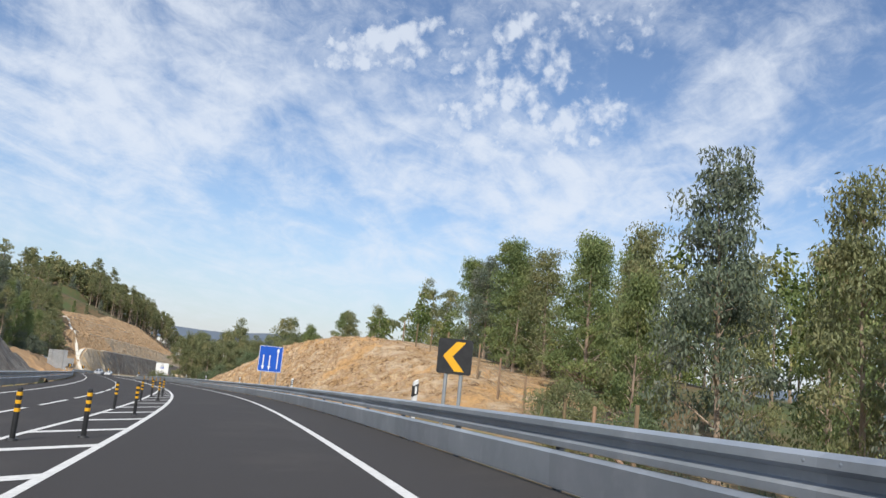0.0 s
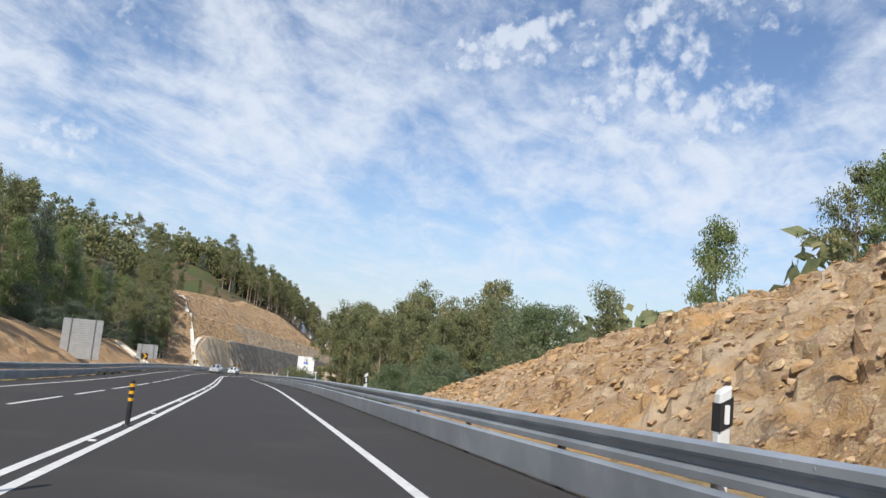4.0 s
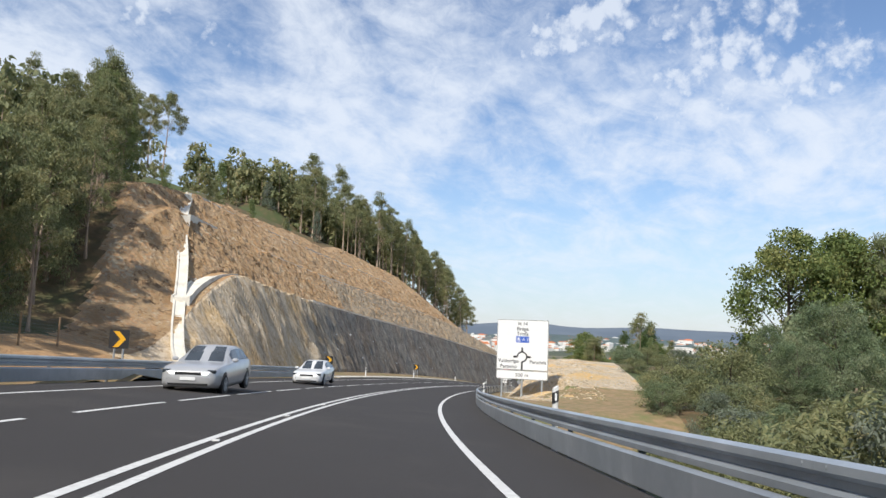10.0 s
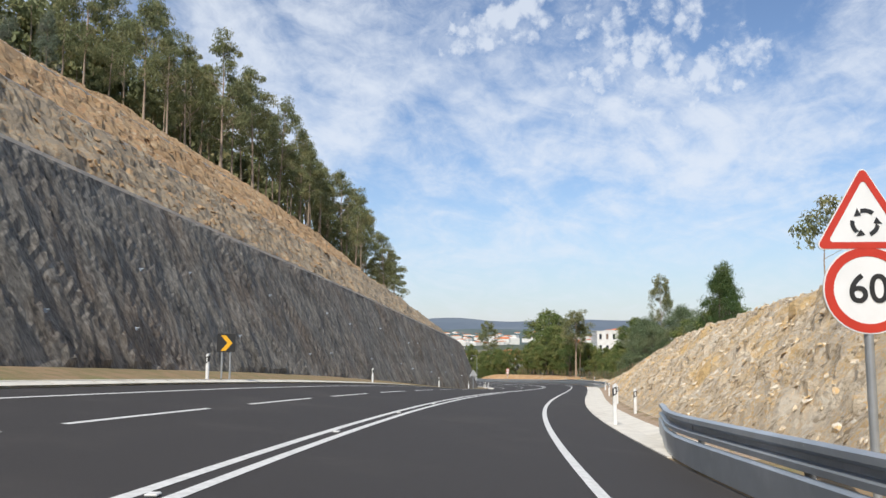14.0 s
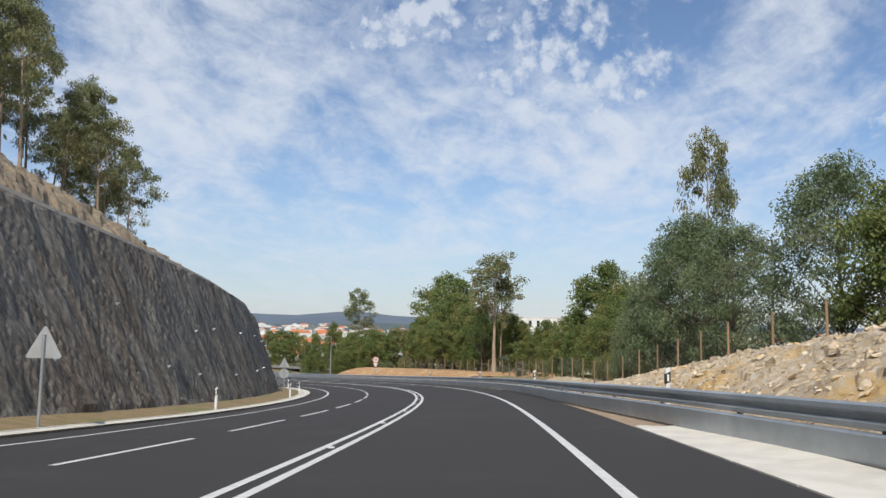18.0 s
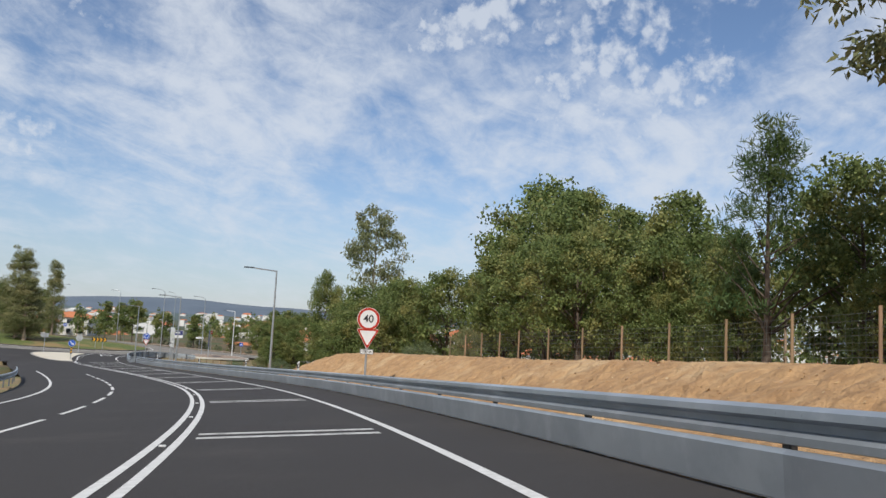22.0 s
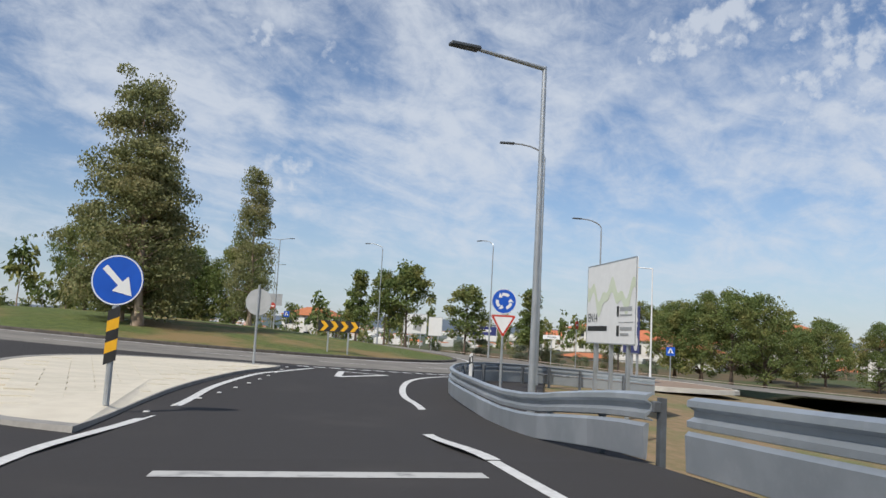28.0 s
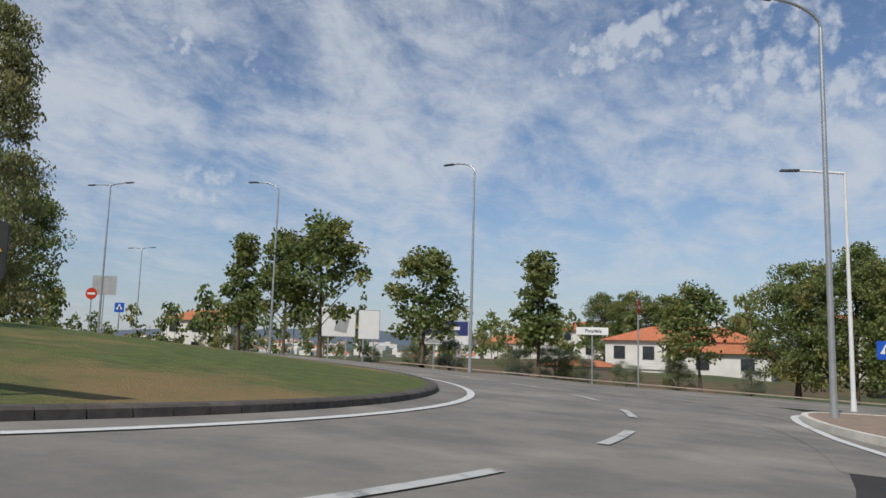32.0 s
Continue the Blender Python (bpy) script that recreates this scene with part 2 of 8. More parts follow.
# ---- materials ----
def mat(name, base, other=None, scale=1.0, rough=0.8, metal=0.0, bump=0.0, bump_scale=None, contrast=(0.35, 0.65), third=None,
        third_scale=0.15, third_range=(0.5, 0.7), per_object=0.0, per_island=0.0, spec=0.5, coat=0.0, stretch=(1, 1, 1), detail=6, translucent=0.0):
    mt = bpy.data.materials.new(name)
    mt.use_nodes = True
    nt = mt.node_tree
    n, li = nt.nodes, nt.links
    b = n["Principled BSDF"]
    b.inputs["Roughness"].default_value, b.inputs["Metallic"].default_value = rough, metal
    b.inputs["Specular IOR Level"].default_value = spec
    b.inputs["Coat Weight"].default_value = coat
    tc, mp = n.new("ShaderNodeTexCoord"), n.new("ShaderNodeMapping")
    mp.inputs["Scale"].default_value = stretch
    li.new(tc.outputs["Object"], mp.inputs[0])

    def nz(sc, det=detail):
        t = n.new("ShaderNodeTexNoise")
        t.inputs["Scale"].default_value, t.inputs["Detail"].default_value, t.inputs["Roughness"].default_value = sc, det, 0.62
        li.new(mp.outputs[0], t.inputs["Vector"])
        return t.outputs["Fac"]

    def ramp(f, lo, hi):
        r = n.new("ShaderNodeMapRange")
        r.interpolation_type = 'SMOOTHSTEP'
        r.inputs[1].default_value, r.inputs[2].default_value = lo, hi
        li.new(f, r.inputs[0])
        return r.outputs[0]

    def mixc(f, a, bb):
        x = n.new("ShaderNodeMixRGB")
        for i, v in ((0, f), (1, a), (2, bb)):
            if isinstance(v, (int, float)):
                x.inputs[i].default_value = v
            elif isinstance(v, tuple):
                x.inputs[i].default_value = (*v, 1)
            else:
                li.new(v, x.inputs[i])
        return x.outputs[0]

    col = mixc(ramp(nz(scale), *contrast), base, other or tuple(c * 0.8 for c in base))
    if third:
        col = mixc(ramp(nz(third_scale), *third_range), col, third)
    if per_object or per_island:
        src = n.new("ShaderNodeObjectInfo").outputs["Random"] if per_object else n.new("ShaderNodeNewGeometry").outputs["Random Per Island"]
        hsv = n.new("ShaderNodeHueSaturation")
        k = per_object or per_island
        r = n.new("ShaderNodeMapRange")
        r.inputs[3].default_value, r.inputs[4].default_value = 1 - k, 1 + k
        li.new(src, r.inputs[0]), li.new(r.outputs[0], hsv.inputs["Value"]), li.new(col, hsv.inputs["Color"])
        r2 = n.new("ShaderNodeMapRange")
        r2.inputs[3].default_value, r2.inputs[4].default_value = 0.5 + 0.05 * k, 0.5 - 0.05 * k
        li.new(src, r2.inputs[0]), li.new(r2.outputs[0], hsv.inputs["Hue"])
        col = hsv.outputs[0]
    li.new(col, b.inputs["Base Color"])
    if bump:
        bp = n.new("ShaderNodeBump")
        bp.inputs["Strength"].default_value, bp.inputs["Distance"].default_value = 0.8, bump
        li.new(nz(bump_scale or scale * 4, 8), bp.inputs["Height"])
        li.new(bp.outputs[0], b.inputs["Normal"])
    if translucent:
        tr, ms = n.new("ShaderNodeBsdfTranslucent"), n.new("ShaderNodeMixShader")
        li.new(col, tr.inputs[0])
        ms.inputs[0].default_value = translucent
        li.new(b.outputs[0], ms.inputs[1]), li.new(tr.outputs[0], ms.inputs[2])
        li.new(ms.outputs[0], n["Material Output"].inputs[0])
    return mt


def broken_rock(name, palette, cell, relief=0.12, stretch=(1, 1, 1), tilt=0.0, stain=None, island=False, rough=0.9, warp=0.35, grit=0.34, spread=(0.27, 0.73), stain_scale=0.35, pale=None):
    """Fractured stone: blocks of two sizes, each of its own tint, with stepped faces and fine grain."""
    mt = bpy.data.materials.new(name)
    mt.use_nodes = True
    n, li = mt.node_tree.nodes, mt.node_tree.links
    b = n["Principled BSDF"]
    b.inputs["Roughness"].default_value, b.inputs["Specular IOR Level"].default_value = rough, 0.3
    tc, m1, m2 = n.new("ShaderNodeTexCoord"), n.new("ShaderNodeMapping"), n.new("ShaderNodeMapping")
    m1.inputs["Rotation"].default_value = (radians(tilt), 0, 0)
    m2.inputs["Scale"].default_value = stretch
    li.new(tc.outputs["Object"], m1.inputs[0]), li.new(m1.outputs[0], m2.inputs[0])

    def tex(kind, scale, vec, detail=6):
        t = n.new(kind)
        t.inputs["Scale"].default_value = scale
        if "Detail" in t.inputs and kind.endswith("Noise"):
            t.inputs["Detail"].default_value, t.inputs["Roughness"].default_value = detail, 0.65
        li.new(vec, t.inputs["Vector"])
        return t

    def mix(mode, f, a, c):
        x = n.new("ShaderNodeMixRGB")
        x.blend_type = mode
        for k, v in ((0, f), (1, a), (2, c)):
            if isinstance(v, (int, float)):
                x.inputs[k].default_value = v if k == 0 else (v, v, v, 1)
            elif isinstance(v, tuple):
                x.inputs[k].default_value = (*v, 1)
            else:
                li.new(v, x.inputs[k])
        return x.outputs[0]

    wob = tex("ShaderNodeTexNoise", 1.2 / cell, m2.outputs[0], 4)
    vec = mix('LINEAR_LIGHT', warp * cell, m2.outputs[0], wob.outputs["Color"])
    v1, v2 = tex("ShaderNodeTexVoronoi", 1.0 / cell, vec), tex("ShaderNodeTexVoronoi", 3.3 / cell, vec)
    fine = tex("ShaderNodeTexNoise", 9.0 / cell, m2.outputs[0], 9)
    big = tex("ShaderNodeTexNoise", 0.13 / cell, m2.outputs[0], 4)

    def chan(t, k):
        s = n.new("ShaderNodeSeparateColor")
        li.new(t.outputs["Color"], s.inputs[0])
        return s.outputs[k]

    own = chan(v1, 0)
    if island:
        own = n.new("ShaderNodeNewGeometry").outputs["Random Per Island"]
    tone = mix('MIX', 0.42, own, chan(v2, 0))
    tone = mix('MIX', grit, tone, fine.outputs["Fac"])
    tone = mix('OVERLAY', 0.6, tone, big.outputs["Fac"])
    ramp = n.new("ShaderNodeValToRGB")
    el = ramp.color_ramp.elements
    while len(el) < len(palette):
        el.new(0.5)
    for k, c in enumerate(palette):
        el[k].position, el[k].color = spread[0] + (spread[1] - spread[0]) * k / (len(palette) - 1), (*c, 1)
    li.new(tone, ramp.inputs[0])
    col = ramp.outputs[0]
    if stain:
        r = n.new("ShaderNodeMapRange")
        r.interpolation_type = 'SMOOTHSTEP'
        r.inputs[1].default_value, r.inputs[2].default_value = 0.50, 0.64
        patch = tex("ShaderNodeTexNoise", stain_scale / cell, m2.outputs[0], 7)
        li.new(patch.outputs["Fac"], r.inputs[0])
        col = mix('MIX', r.outputs[0], col, mix('MULTIPLY', 0.75, stain, mix('MIX', 0.5, ramp.outputs[0], 1.0)))
    if pale:
        r = n.new("ShaderNodeMapRange")
        r.interpolation_type = 'SMOOTHSTEP'
        r.inputs[1].default_value, r.inputs[2].default_value = 0.52, 0.66
        spot = tex("ShaderNodeTexNoise", stain_scale * 1.7 / cell, m2.outputs[0], 6)
        sh = n.new("ShaderNodeVectorMath")
        sh.inputs[1].default_value = (31.0, 17.0, 5.0)
        li.new(m2.outputs[0], sh.inputs[0]), li.new(sh.outputs[0], spot.inputs["Vector"])
        li.new(spot.outputs["Fac"], r.inputs[0])
        col = mix('MIX', r.outputs[0], col, mix('MULTIPLY', 0.7, pale, mix('MIX', 0.5, ramp.outputs[0], 1.0)))
    li.new(col, b.inputs["Base Color"])
    bump = n.new("ShaderNodeBump")
    bump.inputs["Strength"].default_value, bump.inputs["Distance"].default_value = 1.0, relief
    hgt = mix('ADD', 0.6, mix('MIX', 0.4, chan(v1, 1), chan(v2, 1)), fine.outputs["Fac"])
    li.new(hgt, bump.inputs["Height"])
    li.new(bump.outputs[0], b.inputs["Normal"])
    return mt


def strata_rock(name, dark, mid, light, patch, tilt=-24, fine=1.0, relief=0.22):
    """A cut face whose thin steep beds run one way, with brown patches and pale streaks."""
    mt = bpy.data.materials.new(name)
    mt.use_nodes = True
    n, li = mt.node_tree.nodes, mt.node_tree.links
    b = n["Principled BSDF"]
    b.inputs["Roughness"].default_value, b.inputs["Specular IOR Level"].default_value = 0.85, 0.35
    tc, m1 = n.new("ShaderNodeTexCoord"), n.new("ShaderNodeMapping")
    m1.inputs["Rotation"].default_value = (radians(tilt), 0, 0)
    li.new(tc.outputs["Object"], m1.inputs[0])

    def noise_at(scale, stretch, detail, rough, warp=0.0):
        m2, t = n.new("ShaderNodeMapping"), n.new("ShaderNodeTexNoise")
        m2.inputs["Scale"].default_value = stretch
        li.new(m1.outputs[0], m2.inputs[0])
        t.inputs["Scale"].default_value, t.inputs["Detail"].default_value, t.inputs["Roughness"].default_value, t.inputs["Distortion"].default_value = scale, detail, rough, warp
        li.new(m2.outputs[0], t.inputs["Vector"])
        return t.outputs["Fac"]

    def ramp(f, stops):
        r = n.new("ShaderNodeValToRGB")
        e = r.color_ramp.elements
        while len(e) < len(stops):
            e.new(0.5)
        for k, (q, c) in enumerate(stops):
            e[k].position, e[k].color = q, (*c, 1)
        li.new(f, r.inputs[0])
        return r.outputs[0]

    def mix(f, a, c, mode='MIX'):
        x = n.new("ShaderNodeMixRGB")
        x.blend_type = mode
        for k, v in ((0, f), (1, a), (2, c)):
            if isinstance(v, float):
                x.inputs[k].default_value = v
            else:
                li.new(v, x.inputs[k])
        return x.outputs[0]

    beds = noise_at(1.5 * fine, (2.6, 2.6, 0.42), 12, 0.70, 0.5)
    grain = noise_at(6.0 * fine, (1.6, 1.6, 0.6), 9, 0.75)
    slabs = noise_at(0.55 * fine, (1.8, 1.8, 0.6), 5, 0.55, 0.8)
    tone = mix(0.40, mix(0.35, beds, slabs), grain)
    col = ramp(tone, ((0.40, dark), (0.475, mid), (0.53, tuple(0.6 * u + 0.4 * v for u, v in zip(mid, light))), (0.60, light)))
    where = ramp(noise_at(0.22 * fine, (1.2, 1.2, 0.7), 7, 0.65), ((0.46, (0, 0, 0)), (0.62, (1, 1, 1))))
    col = mix(where, col, ramp(tone, ((0.40, dark), (0.50, patch), (0.61, light))))
    li.new(col, b.inputs["Base Color"])
    bump = n.new("ShaderNodeBump")
    bump.inputs["Strength"].default_value, bump.inputs["Distance"].default_value = 1.0, relief
    li.new(mix(0.3, mix(0.5, beds, slabs), grain), bump.inputs["Height"])
    li.new(bump.outputs[0], b.inputs["Normal"])
    return mt


ASPHALT = mat("asphalt_new", (0.056, 0.0505, 0.048), (0.040, 0.0365, 0.035), 60, 0.85, bump=0.004, bump_scale=220, third=(0.060, 0.054, 0.050), third_scale=0.35, spec=0.3)
ASPHALT_OLD = mat("asphalt_old", (0.255, 0.233, 0.202), (0.185, 0.171, 0.152), 0.7, 0.9, bump=0.005, bump_scale=180, third=(0.315, 0.288, 0.248), third_scale=0.25, spec=0.3)
PAINT = mat("road_paint", (0.72, 0.71, 0.68), (0.58, 0.57, 0.54), 9, 0.7, bump=0.002, bump_scale=90, third=(0.66, 0.65, 0.62), third_scale=1.2)
PAINT_WORN = mat("worn_paint", (0.52, 0.51, 0.48), (0.20, 0.195, 0.19), 3.5, 0.75, contrast=(0.5, 0.72), bump=0.002, bump_scale=90)
GALV = mat("galvanised_steel", (0.405, 0.440, 0.470), (0.335, 0.368, 0.398), 1.6, 0.40, 0.50, bump=0.001, bump_scale=30, third=(0.47, 0.50, 0.53), third_scale=0.8, third_range=(0.48, 0.66), per_object=0.09)
STEEL_DARK = mat("weathered_steel", (0.22, 0.24, 0.26), (0.16, 0.17, 0.18), 3, 0.5, 0.6)
EARTH = mat("orange_earth", (0.50, 0.305, 0.145), (0.37, 0.215, 0.10), 2.6, 0.95, bump=0.22, bump_scale=3.5, third=(0.58, 0.40, 0.22), third_scale=0.5, detail=11)
VERGE = mat("dry_verge", (0.30, 0.20, 0.11), (0.20, 0.16, 0.07), 1.6, 0.95, bump=0.05, bump_scale=8, third=(0.16, 0.17, 0.06), third_scale=0.3)
FOREST_FLOOR = mat("forest_floor", (0.16, 0.10, 0.05), (0.08, 0.07, 0.03), 0.7, 0.95, bump=0.08, bump_scale=4, third=(0.07, 0.09, 0.03), third_scale=0.08, third_range=(0.45, 0.6))
FIELD = mat("far_fields", (0.085, 0.095, 0.055), (0.05, 0.065, 0.038), 0.03, 0.95, third=(0.17, 0.15, 0.095), third_scale=0.008, third_range=(0.50, 0.62))
GRAVEL = mat("stony_verge", (0.43, 0.32, 0.22), (0.31, 0.22, 0.145), 7, 0.95, bump=0.05, bump_scale=14, third=(0.60, 0.50, 0.38), third_scale=16, third_range=(0.60, 0.68), detail=9)
CONCRETE = mat("pale_concrete", (0.72, 0.68, 0.59), (0.62, 0.58, 0.50), 1.5, 0.85, bump=0.006, bump_scale=40, third=(0.45, 0.41, 0.34), third_scale=0.5, third_range=(0.55, 0.75))


# ---- helpers of this scene ----
def from_arrays(name, verts, faces, mats, index=None, smooth=False):
    me = bpy.data.meshes.new(name)
    me.from_pydata([tuple(v) for v in verts], [], [tuple(f) for f in faces])
    for k in (mats if isinstance(mats, (list, tuple)) else [mats]):
        me.materials.append(k)
    if index is not None:
        me.polygons.foreach_set("material_index", np.asarray(index, dtype=np.int32))
    if smooth:
        me.polygons.foreach_set("use_smooth", np.ones(len(me.polygons), dtype=bool))
    me.update()
    return me


def part(name, bm, material, parent, label=""):
    """Links a bmesh, or a mesh, as one mesh object under a thing or a part."""
    if isinstance(bm, bmesh.types.BMesh):
        me = bpy.data.meshes.new(name)
        bm.to_mesh(me)
        bm.free()
        me.materials.append(material)
    else:
        me = bm
    ob = new(name, me)
    ob.parent = parent
    return tagged(ob, label)


def thing(name, m, label, category, group="", kind=""):
    ob = new(name)
    ob.matrix_basis = m
    ob.empty_display_size = 0.2
    return tagged(ob, label, category, group, kind)


def shared(name, bm, material):
    me = bpy.data.meshes.new(name)
    bm.to_mesh(me)
    bm.free()
    me.materials.append(material)
    return me


def box(bm, size, at=(0, 0, 0), bevel=0.0, turn=None):
    m = Matrix.Translation(at) @ (turn or Matrix()) @ Matrix.Diagonal((*size, 1))
    g = bmesh.ops.create_cube(bm, size=1.0, matrix=m)
    if bevel:
        es = list({e for v in g["verts"] for e in v.link_edges})
        bmesh.ops.bevel(bm, geom=es, offset=bevel, segments=1, affect='EDGES')
    return bm


def cyl(bm, r1, r2, length, at=(0, 0, 0), turn=None, seg=12):
    """A tapered round bar whose foot is at the given place."""
    m = Matrix.Translation(at) @ (turn or Matrix()) @ Matrix.Translation((0, 0, length / 2))
    bmesh.ops.create_cone(bm, cap_ends=True, segments=seg, radius1=r1, radius2=r2, depth=length, matrix=m)
    return bm


def smooth(a, b, v):
    u = np.clip((np.asarray(v, float) - a) / (b - a), 0, 1)
    return u * u * (3 - 2 * u)


# ---- the plan: the road's axis by chainage ----
S0, DS = -48.0, 12.0
HEADING = [14.86, 14.86, 14.86, 14.86, 14.97, 15.98, 17.11, 18.77, 20.86, 22.48, 23.31, 23.91, 24.45, 24.6, 25.01, 25.7, 26.05, 25.92, 25.92, 25.73, 24.6, 22.5, 20.14, 17.92, 15.84, 14.19, 12.57, 10.29, 7.76, 5.35, 3.12, 1.64, 1.19, 1.51, 1.89, 2.56, 4.06, 6.71, 9.98, 13.41, 17.43, 21.45, 24.87, 28.77, 33.57, 37, 39.15, 41.37, 38.4, 33.28, 17.43, 3.9]
GRADE = [-0.0473, -0.0473, -0.0473, -0.0473, -0.0474, -0.0489, -0.0505, -0.0522, -0.0537, -0.0547, -0.0553, -0.0555, -0.0555, -0.0553, -0.0557, -0.0568, -0.058, -0.0594, -0.0607, -0.0618, -0.0628, -0.0633, -0.0632, -0.0631, -0.0629, -0.0622, -0.0613, -0.0612, -0.0618, -0.0623, -0.0634, -0.0648, -0.065, -0.0645, -0.0641, -0.0636, -0.0632, -0.0633, -0.0637, -0.064, -0.0638, -0.0628, -0.0604, -0.0575, -0.0543, -0.0496, -0.0442, -0.0388, -0.032, -0.0236, -0.0119, -0.0063]
BANK = [0.052, 0.052, 0.052, 0.052, 0.052, 0.046, 0.04, 0.033, 0.027, 0.023, 0.02, 0.02, 0.021, 0.021, 0.02, 0.015, 0.006, -0.006, -0.018, -0.029, -0.038, -0.046, -0.052, -0.058, -0.063, -0.067, -0.07, -0.074, -0.077, -0.077, -0.071, -0.057, -0.035, -0.008, 0.018, 0.04, 0.054, 0.059, 0.059, 0.055, 0.051, 0.048, 0.046, 0.045, 0.042, 0.039, 0.034, 0.027, 0.018, 0.01, 0.003, -0.001]
START = [12.33, -46.39, 1.19]


def ease(knots, v, s):
    d = knots[1] - knots[0]
    s = np.clip(s, knots[0], knots[-1])
    i = np.clip(((s - knots[0]) / d).astype(int), 0, len(knots) - 2)
    u, g = (s - knots[0]) / d - i, np.gradient(v)
    return (2*u**3 - 3*u**2 + 1)*v[i] + (u**3 - 2*u**2 + u)*g[i] + (-2*u**3 + 3*u**2)*v[i+1] + (u**3 - u**2)*g[i+1]


KNOTS = S0 + DS * np.arange(len(HEADING))
AX_S = np.arange(S0, KNOTS[-1] + 0.01, 1.0)
AX_H = np.radians(ease(KNOTS, np.array(HEADING), AX_S))
AX_G, AX_B = np.interp(AX_S, KNOTS, GRADE), np.interp(AX_S, KNOTS, BANK)
_d = np.stack([-np.sin(AX_H), np.cos(AX_H), AX_G], 1)
AX_P = np.array(START) + np.concatenate([[np.zeros(3)], np.cumsum((_d[1:] + _d[:-1]) / 2, 0)])


def on(s, d, z=0.0):
    """The place at chainage s, d metres to the right of our lane's middle and z over the carriageway. Takes arrays too."""
    s, d, z = np.broadcast_arrays(np.asarray(s, float), np.asarray(d, float), np.asarray(z, float))
    p = np.stack([np.interp(s, AX_S, AX_P[:, i]) for i in range(3)], -1)
    over = np.maximum(s - AX_S[-1], 0) + np.minimum(s - AX_S[0], 0)
    h, b = np.interp(s, AX_S, AX_H), np.interp(s, AX_S, AX_B)
    p[..., 0] += d * np.cos(h) - over * np.sin(h)
    p[..., 1] += d * np.sin(h) + over * np.cos(h)
    p[..., 2] += z + b * np.clip(d, -12, 4)
    return p


def heading(s):
    """Degrees by which the road at chainage s points to the left of +y."""
    return math.degrees(float(np.interp(s, AX_S, AX_H)))


def stand(s, d, z=0.0, turn=0.0):
    """The pose of a thing at a chainage: its own -y faces the traffic that comes along our lane."""
    return pose(*[float(v) for v in on(s, d, z)], 0, 0, heading(s) + turn)


# the roundabout
RX, RY, RI, RO = -203.0, 529.0, 19.0, 27.0


def plane_z(x, y):
    return -32.42 - 0.045 * (np.asarray(x) + 185) * np.exp(-((np.asarray(x) + 195) / 90) ** 2) - 0.02 * (np.asarray(y) - 535) * np.exp(-((np.asarray(y) - 535) / 90) ** 2)


# ---- the ground ----
def left_z(s, e):
    """Height over the road's edge, e metres to the left of our lane's middle."""
    hill = np.interp(e, [9.5, 10.5, 13, 20, 30, 60, 120, 200], [-0.05, 0.1, 0.4, 2.4, 5.5, 17, 36, 48])
    cut = np.interp(e, [9.5, 10.5, 12.3, 14.8, 16.3, 20.3, 21.6, 26.3, 27.6, 34.6, 60, 120, 200], [-0.05, 0.05, 0.3, 7.3, 7.5, 12.2, 12.5, 17.2, 17.5, 22.8, 32, 46, 52])
    low = np.interp(e, [9.5, 10.5, 12, 16.5, 20, 30, 60, 120, 200], [-0.05, 0.1, 0.4, 3.2, 3.7, 6.5, 17, 36, 48])
    out = np.interp(e, [9.5, 10.8, 11.6, 14, 17, 30, 60, 120, 200], [-0.05, 0.1, 0.4, 3.6, 4.2, 6.5, 17, 36, 48])
    hill = hill + (low - hill) * smooth(96, 112, s) * (1 - smooth(197, 207, s)) + (out - hill) * (1 - smooth(60, 98, s))
    cap = np.interp(s, [245, 262, 285, 310, 340, 368, 400, 420, 430, 440, 449, 456, 486], [11, 14.6, 18.0, 19.4, 16.0, 11, 8.5, 7.2, 6.2, 4.6, 2.4, 0.4, 0.2])
    rise = np.interp(s, [318, 348], [0.06, 0.75])
    cut = np.minimum(np.maximum(cut, np.interp(e, [34, 60, 120, 200], [0, 36, 46, 50]) * smooth(326, 352, s)), cap + 0.12 * np.clip(e - 14, 0, 7) + rise * np.maximum(e - 21, 0) + 0.36 * np.maximum(e - 43, 0))
    flat = np.interp(e, [9.5, 10.5, 14, 30, 200], [-0.05, 0.05, 0.15, -0.5, -2])
    far = smooth(18, 30, e)
    a, b = smooth(238, 256, s), smooth(446, 457, s) * (1 - far) + smooth(458, 486, s) * far
    return (hill * (1 - a) + cut * a) * (1 - b) + flat * b


